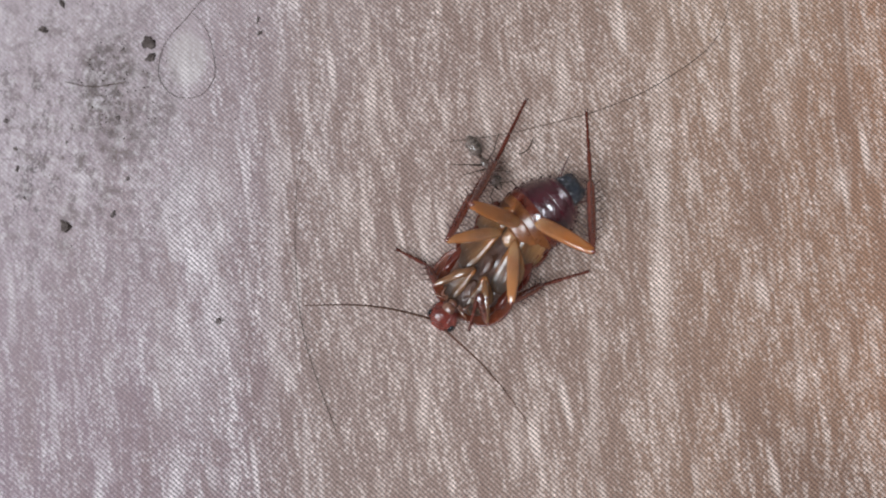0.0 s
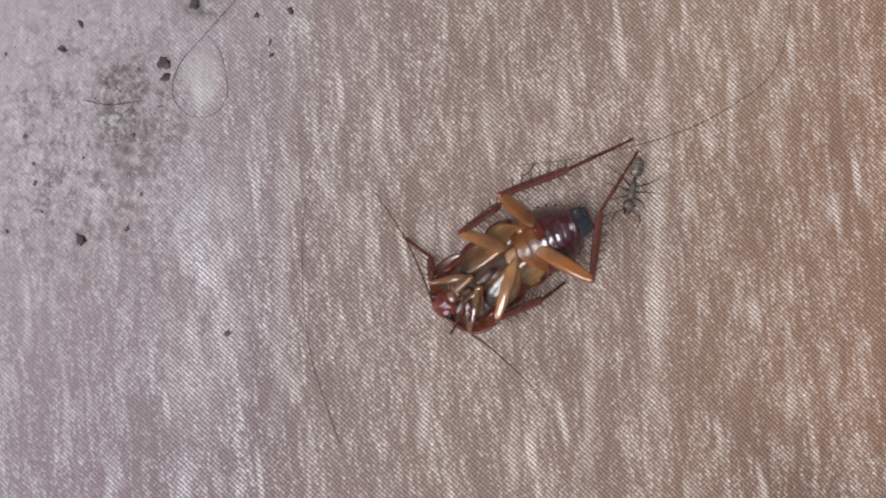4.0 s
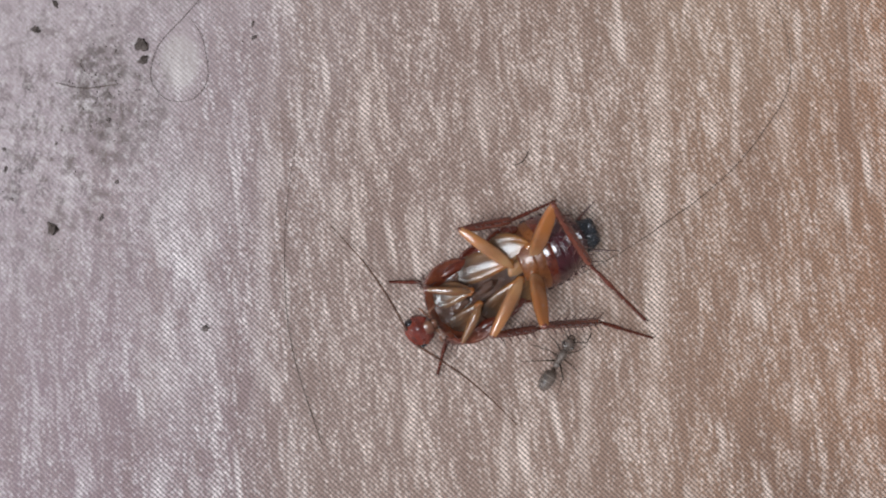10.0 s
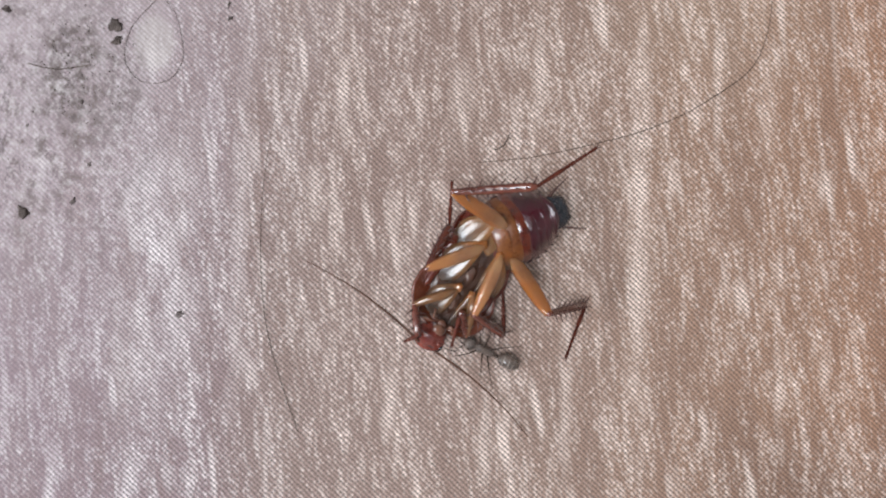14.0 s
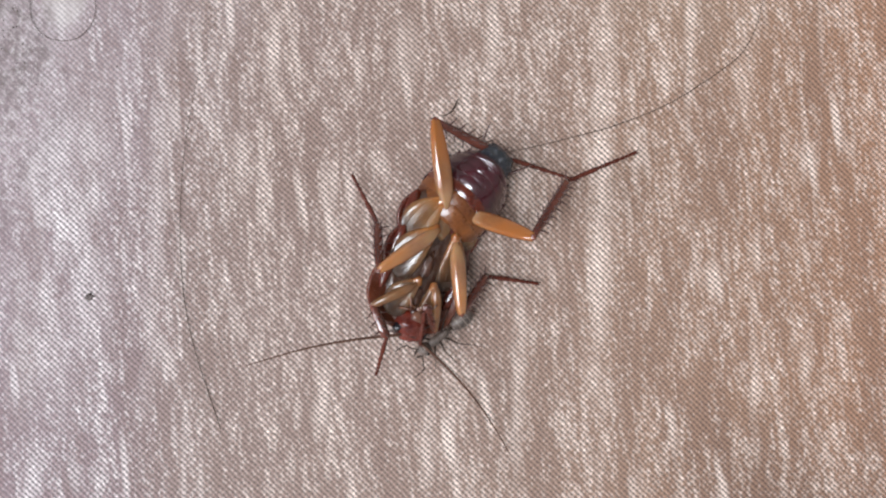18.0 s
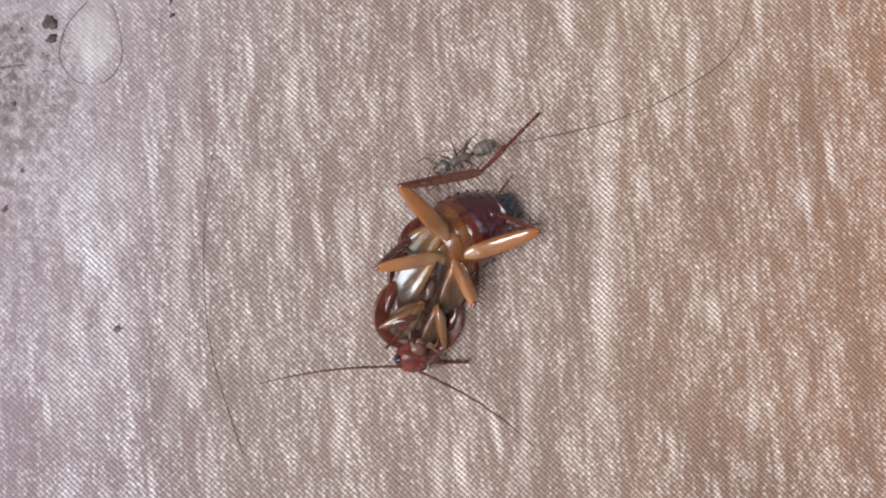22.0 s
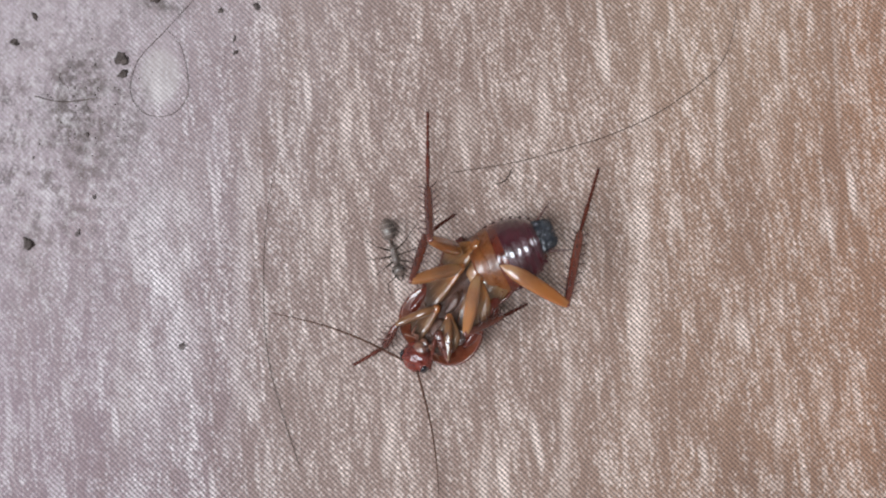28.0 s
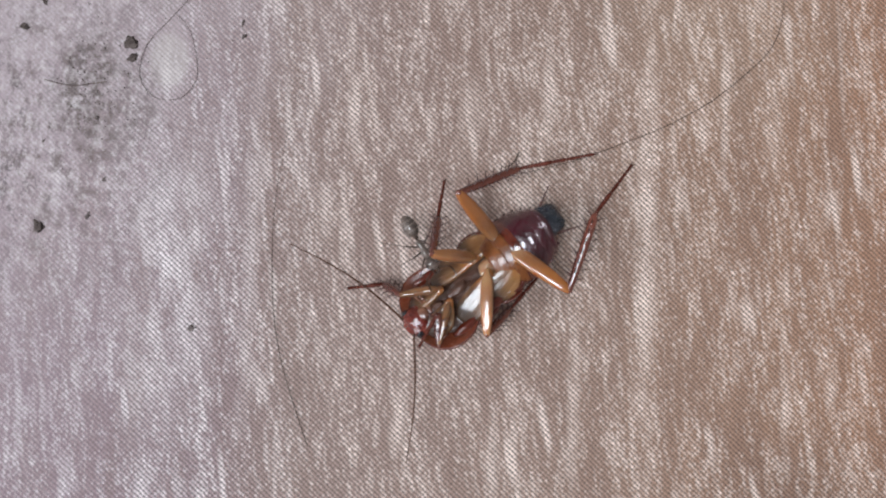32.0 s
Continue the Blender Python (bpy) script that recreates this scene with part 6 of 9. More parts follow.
    walk(middle_leg_a["femur"], [
        (0, aim(0.06, -1.28, 2.39, -37.3, 33.6)), (0.5, aim(0.08, -1.29, 2.4, -37.3, 34.1)), (1, aim(0.1, -1.3, 2.4, -37.2, 34.7)),
        (1.5, aim(0.08, -1.29, 2.4, -34.1, 30.1)), (2, aim(0.06, -1.29, 2.39, -31.3, 25.5)), (2.5, aim(0.06, -1.28, 2.39, -36, 34.8)),
        (3, aim(0.05, -1.27, 2.38, -41.9, 43.9)), (3.5, aim(0.06, -1.28, 2.39, -44.4, 46)), (4, aim(0.08, -1.28, 2.39, -47.1, 47.9)),
        (4.5, aim(0.08, -1.25, 2.37, -78.3, 54.7)), (5, aim(0.08, -1.25, 2.37, -74.2, 54.3)), (5.5, aim(0.08, -1.26, 2.38, -70.2, 53.8)),
        (6, aim(0.07, -1.26, 2.38, -66.3, 53.1)), (6.5, aim(0.07, -1.26, 2.38, -62.6, 52.4)), (7, aim(0.06, -1.27, 2.38, -50.9, 49.8)),
        (7.5, aim(0.06, -1.26, 2.38, -53.9, 51.9)), (8, aim(0.05, -1.26, 2.37, -57.1, 53.8)), (8.5, aim(0.08, -1.28, 2.39, -60.9, 34.9)),
        (9, aim(0.11, -1.31, 2.4, -63.2, 15.8)), (9.5, aim(0.12, -1.33, 2.4, -66, 5.7)), (10, aim(0.13, -1.35, 2.4, -68.7, -4.4)),
        (10.5, aim(0.12, -1.33, 2.4, -71.1, 6.9)), (11, aim(0.11, -1.31, 2.4, -73.6, 18.2)), (11.5, aim(0.11, -1.32, 2.4, -71.7, 15.9)),
        (12, aim(0.11, -1.32, 2.4, -69.8, 13.5)), (12.5, aim(0.17, -1.37, 2.41, -62.2, 18)), (13, aim(0.22, -1.41, 2.42, -54.2, 22.3)),
        (13.5, aim(0.39, -1.48, 2.42, -46.8, 14.1)), (14, aim(0.55, -1.54, 2.41, -40, 5.6)), (14.5, aim(-0.01, -1.25, 2.4, -33.7, -7.4)),
        (15, aim(-0.01, -1.25, 2.4, -34.4, -5.1)), (15.5, aim(0, -1.25, 2.4, -35, -2.8)), (16, aim(0, -1.25, 2.4, -35.7, -0.5)),
        (16.5, aim(0, -1.25, 2.4, -36.3, 1.8)), (17, aim(0.35, -1.45, 2.4, -42.6, 3.3)), (17.5, aim(0.39, -1.45, 2.4, -39.9, 1.4)),
        (18, aim(0.43, -1.46, 2.4, -37.2, -0.5)), (18.5, aim(0.33, -1.47, 2.39, -51.2, -3.8)), (19, aim(0.23, -1.49, 2.39, -65.2, -6.8)),
        (19.5, aim(0.24, -1.49, 2.39, -65, -3.9)), (20, aim(0.24, -1.49, 2.4, -64.9, -1.1)), (20.5, aim(0.16, -1.39, 2.4, -63.5, -3.8)),
        (21, aim(0.09, -1.29, 2.4, -62.2, -6.5)), (21.5, aim(0.08, -1.28, 2.4, -62.4, -1.7)), (22, aim(0.08, -1.27, 2.4, -62.6, 3.2)),
        (22.5, aim(0.21, -1.42, 2.41, -61.3, 6.1)), (23, aim(0.34, -1.57, 2.42, -60, 8.9)), (23.5, aim(0.37, -1.54, 2.43, -54.6, 14.3)),
        (24, aim(0.39, -1.51, 2.44, -49, 19.4)), (24.5, aim(0.04, -1.27, 2.39, -39, 36.3)), (25, aim(0, -1.25, 2.38, -37.8, 36.2)),
        (25.5, aim(0.05, -1.27, 2.39, -45.7, 38.5)), (26, aim(0.05, -1.27, 2.38, -41.2, 41.9)), (26.5, aim(0.05, -1.28, 2.38, -36.1, 45.2)),
        (27, aim(0.05, -1.28, 2.38, -30.4, 48.2)), (27.5, aim(0.05, -1.28, 2.38, -24, 50.9)), (28, aim(0.23, -1.34, 2.44, -25.7, 45.9)),
        (28.5, aim(0.19, -1.32, 2.42, -19.9, 42.8)), (29, aim(0.15, -1.31, 2.41, -14.8, 39.4)), (29.5, aim(0.13, -1.31, 2.41, -19.5, 44.8)),
        (30, aim(0.11, -1.3, 2.4, -25.1, 50)), (30.5, aim(0.13, -1.23, 2.36, -62.2, 59.3)), (31, aim(0.15, -1.17, 2.32, -104.5, 54.8)),
        (31.5, aim(0.12, -1.23, 2.36, -62.1, 62)), (32, aim(0.09, -1.3, 2.39, -20.5, 54.1)),
    ])
    walk(middle_leg_a["tibia"], [
        (0, aim(4.63, -4.76, 6.21, -169.1, -7.6)), (0.5, aim(4.62, -4.75, 6.27, -163, -18.9)), (1, aim(4.62, -4.73, 6.32, -155.9, -30.1)),
        (1.5, aim(5.02, -4.64, 5.86, -156.8, -9.2)), (2, aim(5.39, -4.52, 5.37, -157.6, 11.6)), (2.5, aim(4.64, -4.61, 6.33, -166.7, -5.4)),
        (3, aim(3.75, -4.59, 7.17, -176.4, -22.2)), (3.5, aim(3.49, -4.63, 7.35, -178, -18.3)), (4, aim(3.22, -4.67, 7.51, -179.6, -14.4)),
        (4.5, aim(0.89, -5.15, 8.01, 171, -23.7)), (5, aim(1.18, -5.13, 7.98, 170.9, -21.7)), (5.5, aim(1.46, -5.09, 7.94, 170.7, -19.7)),
        (6, aim(1.73, -5.05, 7.9, 170.6, -17.7)), (6.5, aim(2.01, -5, 7.84, 170.5, -15.6)), (7, aim(2.87, -4.73, 7.65, 171.9, 1.6)),
        (7.5, aim(2.57, -4.7, 7.8, 173.2, -7.7)), (8, aim(2.27, -4.67, 7.94, 174.6, -16.9)), (8.5, aim(2.84, -6.23, 6.33, 173.5, -3.8)),
        (9, aim(3.1, -7.23, 4.29, 172.5, 9.2)), (9.5, aim(2.92, -7.6, 3.09, 164.5, 3.2)), (10, aim(2.64, -7.76, 1.87, 156.6, -2.9)),
        (10.5, aim(2.34, -7.81, 3.23, 158.9, -6.2)), (11, aim(1.96, -7.6, 4.56, 161.3, -9.5)), (11.5, aim(2.19, -7.62, 4.29, 163.2, -20.1)),
        (12, aim(2.43, -7.62, 4.01, 165.4, -30.7)), (12.5, aim(3.23, -7.17, 4.55, 171.3, -33.6)), (13, aim(3.96, -6.59, 5.04, 177.6, -36.2)),
        (13.5, aim(4.97, -6.36, 4.1, 176.5, -30.5)), (14, aim(5.81, -5.96, 3.09, 175.6, -24.9)), (14.5, aim(5.68, -5.05, 1.52, 178.9, -24.1)),
        (15, aim(5.67, -5.13, 1.79, 176.8, -27.3)), (15.5, aim(5.64, -5.21, 2.07, 174.5, -30.5)), (16, aim(5.6, -5.28, 2.34, 172.2, -33.7)),
        (16.5, aim(5.56, -5.34, 2.61, 169.6, -36.8)), (17, aim(5.42, -6.11, 2.8, 162.7, -39.2)), (17.5, aim(5.68, -5.88, 2.57, 173.7, -41.4)),
        (18, aim(5.93, -5.64, 2.34, -174.7, -42.6)), (18.5, aim(4.65, -6.84, 1.94, 162.7, -37.8)), (19, aim(3.11, -7.71, 1.57, 143.8, -29.3)),
        (19.5, aim(3.14, -7.73, 1.92, 145.3, -28.2)), (20, aim(3.17, -7.74, 2.27, 146.8, -27.2)), (20.5, aim(3.23, -7.55, 1.94, 149.7, -24.7)),
        (21, aim(3.29, -7.35, 1.61, 152.6, -22.3)), (21.5, aim(3.28, -7.39, 2.2, 147, -23.1)), (22, aim(3.25, -7.39, 2.78, 141.4, -23.7)),
        (22.5, aim(3.51, -7.44, 3.14, 146.9, -24.5)), (23, aim(3.75, -7.47, 3.49, 152.4, -25.1)), (23.5, aim(4.24, -6.99, 4.13, 155.8, -37.4)),
        (24, aim(4.66, -6.42, 4.74, 160.6, -49.6)), (24.5, aim(4.37, -4.77, 6.47, -154.3, -17.4)), (25, aim(4.4, -4.66, 6.45, -156.4, 5.1)),
        (25.5, aim(3.82, -5.14, 6.68, -158, 8.5)), (26, aim(3.91, -4.65, 6.99, -160.2, -0.4)), (26.5, aim(3.98, -4.14, 7.28, -162.5, -9.3)),
        (27, aim(4.01, -3.61, 7.53, -165, -18.2)), (27.5, aim(4.02, -3.06, 7.74, -167.7, -27.1)), (28, aim(4.55, -3.42, 7.39, -156.2, -16.9)),
        (28.5, aim(4.95, -3.05, 7.11, -152.2, -20.1)), (29, aim(5.3, -2.67, 6.79, -148.1, -23.2)), (29.5, aim(4.74, -2.94, 7.27, -145.5, -24.1)),
        (30, aim(4.13, -3.18, 7.69, -142.9, -24.9)), (30.5, aim(1.77, -4.35, 8.3, -148, -33.9)), (31, aim(-0.84, -5.02, 7.96, -154.1, -42.6)),
        (31.5, aim(1.63, -4.09, 8.45, -139.9, -35.8)), (32, aim(3.87, -2.71, 7.99, -128.1, -27.5)),
    ])
    walk(middle_leg_a["tarsus"], [
        (0, aim(-1.41, -5.92, 5.39, -167.1, -32)), (0.5, aim(-0.98, -6.47, 4.26, -159.9, -33.7)), (1, aim(-0.28, -6.92, 3.22, -152.4, -34.9)),
        (1.5, aim(-0.6, -7.05, 4.86, -143.3, -37.6)), (2, aim(-0.23, -6.84, 6.61, -133.7, -39.5)), (2.5, aim(-1.37, -6.03, 5.75, -149.1, -27.9)),
        (3, aim(-1.98, -4.95, 4.83, -161.3, -15)), (3.5, aim(-2.39, -4.84, 5.4, -157.8, -37.2)), (4, aim(-2.79, -4.72, 5.98, -151, -59.3)),
        (4.5, aim(-4.71, -4.26, 5.51, -154.6, -58.8)), (5, aim(-4.51, -4.21, 5.69, -153.7, -55.1)), (5.5, aim(-4.31, -4.15, 5.85, -153, -51.5)),
        (6, aim(-4.09, -4.09, 6.02, -152.3, -47.9)), (6.5, aim(-3.88, -4.02, 6.17, -151.8, -44.3)), (7, aim(-3.26, -3.85, 7.83, -160, -34)),
        (7.5, aim(-3.53, -3.98, 6.98, -159.3, -36.1)), (8, aim(-3.64, -4.11, 6.14, -158.4, -38.2)), (8.5, aim(-3.31, -5.53, 5.92, -168.7, -41.3)),
        (9, aim(-2.97, -6.44, 5.28, -179.8, -43.5)), (9.5, aim(-3.05, -5.95, 3.44, 173.8, -23.6)), (10, aim(-3.05, -5.3, 1.56, 169.2, -3.4)),
        (10.5, aim(-3.41, -5.6, 2.56, 165.4, -21.6)), (11, aim(-3.84, -5.64, 3.53, 160.5, -39.7)), (11.5, aim(-3.38, -5.94, 2.16, 171.7, -41.6)),
        (12, aim(-2.73, -6.28, 0.85, -176.5, -42.4)), (12.5, aim(-1.88, -6.39, 1.12, 178.9, -46.5)), (13, aim(-1.04, -6.37, 1.38, 173.6, -50.4)),
        (13.5, aim(-0.36, -6.04, 0.95, -171.5, -40.6)), (14, aim(0.2, -5.53, 0.48, -160.5, -29.5)), (14.5, aim(0.02, -4.94, -1.01, -175.2, -41.3)),
        (15, aim(0.17, -4.83, -1.06, -176.7, -40.5)), (15.5, aim(0.32, -4.7, -1.09, -178.2, -39.6)), (16, aim(0.49, -4.57, -1.1, -179.6, -38.8)),
        (16.5, aim(0.68, -4.44, -1.1, 179, -37.9)), (17, aim(0.83, -4.68, -1.12, 174.8, -32.8)), (17.5, aim(1.06, -5.37, -1.53, -158.9, -29.8)),
        (18, aim(1.38, -6.06, -1.86, -135.2, -22.1)), (18.5, aim(-0.03, -5.38, -1.86, -167.9, -1.8)), (19, aim(-1.25, -4.51, -1.46, 160.1, 19)),
        (19.5, aim(-1.35, -4.62, -1.01, 157.7, -4.5)), (20, aim(-1.45, -4.72, -0.56, 155.1, -28)), (20.5, aim(-1.63, -4.71, -0.65, 150.7, -29.1)),
        (21, aim(-1.8, -4.7, -0.73, 146.1, -30)), (21.5, aim(-1.5, -4.28, -0.23, 147.7, -34)), (22, aim(-1.18, -3.85, 0.3, 149.5, -38.1)),
        (22.5, aim(-1.22, -4.35, 0.57, 141.7, -43.6)), (23, aim(-1.22, -4.87, 0.86, 132.5, -48.4)), (23.5, aim(-0.25, -4.97, 0.36, 151.9, -45.3)),
        (24, aim(0.88, -5.09, 0.01, 168.6, -39.5)), (24.5, aim(-0.97, -7.33, 4.62, -126.7, -31.8)), (25, aim(-1.26, -7.13, 7, -173.3, 14.2)),
        (25.5, aim(-1.86, -7.44, 7.59, -144.9, 24)), (26, aim(-1.92, -6.74, 6.95, -149.7, 3.7)), (26.5, aim(-1.86, -5.97, 6.27, -154.1, -16.5)),
        (27, aim(-1.67, -5.13, 5.59, -159.7, -36.7)), (27.5, aim(-1.37, -4.24, 4.91, -169.4, -56.4)), (28, aim(-0.88, -5.81, 5.59, -177.9, -45.9)),
        (28.5, aim(-0.2, -5.77, 4.98, -152.5, -11.9)), (29, aim(0.47, -5.68, 4.34, -133.5, 23.8)), (29.5, aim(0.08, -6.14, 4.74, -133.6, -10.4)),
        (30, aim(-0.36, -6.57, 5.08, -133.8, -44.7)), (30.5, aim(-2.59, -7.08, 4.84, -168.2, -50.1)), (31, aim(-4.95, -7.01, 3.76, 157.5, -44.6)),
        (31.5, aim(-2.22, -7.33, 4.83, -161.5, -36.8)), (32, aim(0.48, -7.04, 5.13, -132, -18.6)),
    ])
    walk(middle_leg_b["femur"], [
        (0, aim(0.18, 1.34, 2.4, 34.5, 8.4)), (0.5, aim(0.24, 1.37, 2.4, 37.4, 5.8)), (1, aim(0.3, 1.41, 2.4, 40.1, 3.3)),
        (1.5, aim(0.2, 1.36, 2.4, 35.9, 9.8)), (2, aim(0.11, 1.3, 2.4, 31.4, 16.3)), (2.5, aim(0.19, 1.34, 2.4, 32.6, 4.8)),
        (3, aim(0.27, 1.37, 2.39, 33.8, -6.7)), (3.5, aim(0.33, 1.4, 2.39, 33.2, -6.7)), (4, aim(0.39, 1.42, 2.39, 32.7, -6.6)),
        (4.5, aim(0.02, 1.27, 2.39, 30.8, 13.6)), (5, aim(0.02, 1.27, 2.4, 29.3, 8.8)), (5.5, aim(0.01, 1.27, 2.4, 27.8, 3.9)),
        (6, aim(0.01, 1.27, 2.4, 26.3, -0.9)), (6.5, aim(0, 1.27, 2.4, 24.8, -5.7)), (7, aim(0.25, 1.36, 2.4, 29.9, -6.3)),
        (7.5, aim(0.23, 1.35, 2.4, 30.9, -5.2)), (8, aim(0.21, 1.35, 2.4, 31.8, -4.1)), (8.5, aim(0.22, 1.35, 2.4, 34.3, 0.3)),
        (9, aim(0.23, 1.36, 2.4, 36.7, 4.7)), (9.5, aim(0.25, 1.36, 2.4, 32.5, 6.1)), (10, aim(0.26, 1.36, 2.41, 28.3, 7.4)),
        (10.5, aim(0.49, 1.42, 2.41, 26.5, 5.7)), (11, aim(0.72, 1.48, 2.41, 24.8, 3.9)), (11.5, aim(0.47, 1.4, 2.41, 20.5, 3.8)),
        (12, aim(0.23, 1.32, 2.4, 16.3, 3.6)), (12.5, aim(0.33, 1.32, 2.42, 10.6, 12.9)), (13, aim(0.42, 1.32, 2.43, 4.6, 22.1)),
        (13.5, aim(0.45, 1.32, 2.42, 5.6, 12.5)), (14, aim(0.47, 1.33, 2.4, 6.5, 2.9)), (14.5, aim(0.03, 1.3, 2.39, -1.1, 26.9)),
        (15, aim(0.02, 1.3, 2.39, 3.6, 23)), (15.5, aim(0.02, 1.29, 2.39, 8, 18.9)), (16, aim(0.01, 1.29, 2.39, 12.2, 14.7)),
        (16.5, aim(0.01, 1.28, 2.4, 16.2, 10.4)), (17, aim(1.18, 1.54, 2.45, 19.2, 10.3)), (17.5, aim(1.04, 1.53, 2.45, 21, 10.7)),
        (18, aim(0.89, 1.51, 2.44, 22.7, 11)), (18.5, aim(1.13, 1.5, 2.44, 18, 9)), (19, aim(1.36, 1.49, 2.44, 13.3, 6.9)),
        (19.5, aim(1.28, 1.6, 2.46, 21.6, 10.3)), (20, aim(1.2, 1.71, 2.48, 30, 13.5)), (20.5, aim(1.41, 1.73, 2.47, 27.5, 10.8)),
        (21, aim(1.62, 1.75, 2.46, 25, 8)), (21.5, aim(0.82, 1.52, 2.41, 19.5, 33.4)), (22, aim(0.02, 1.29, 2.37, 9, 58.3)),
        (22.5, aim(0.05, 1.26, 2.34, 34.9, 69.4)), (23, aim(0.09, 1.22, 2.3, 83.1, 72.1)), (23.5, aim(0.17, 1.18, 2.29, 106.2, 66.1)),
        (24, aim(0.25, 1.13, 2.28, 119.4, 58.1)), (24.5, aim(0.3, 1.22, 2.37, 148.1, 27.7)), (25, aim(0.43, 1.24, 2.4, 164.7, 2.5)),
        (25.5, aim(0.37, 1.25, 2.38, 163.6, 19.5)), (26, aim(0.28, 1.25, 2.38, 133.5, 32.5)), (26.5, aim(0.2, 1.26, 2.38, 97.3, 36.8)),
        (27, aim(0.11, 1.26, 2.39, 62.2, 30.1)), (27.5, aim(0.03, 1.27, 2.39, 33.6, 15.6)), (28, aim(0.17, 1.32, 2.41, 28.2, 18.5)),
        (28.5, aim(0.22, 1.32, 2.4, 20.7, 7.3)), (29, aim(0.27, 1.33, 2.4, 13.5, -4)), (29.5, aim(0.21, 1.32, 2.4, 21.3, 4.8)),
        (30, aim(0.15, 1.32, 2.4, 29.3, 13.6)), (30.5, aim(0.2, 1.35, 2.4, 35.3, 2.4)), (31, aim(0.25, 1.38, 2.39, 41.3, -8.9)),
        (31.5, aim(0.22, 1.38, 2.39, 45.4, -10.7)), (32, aim(0.2, 1.37, 2.39, 49.6, -12.4)),
    ])
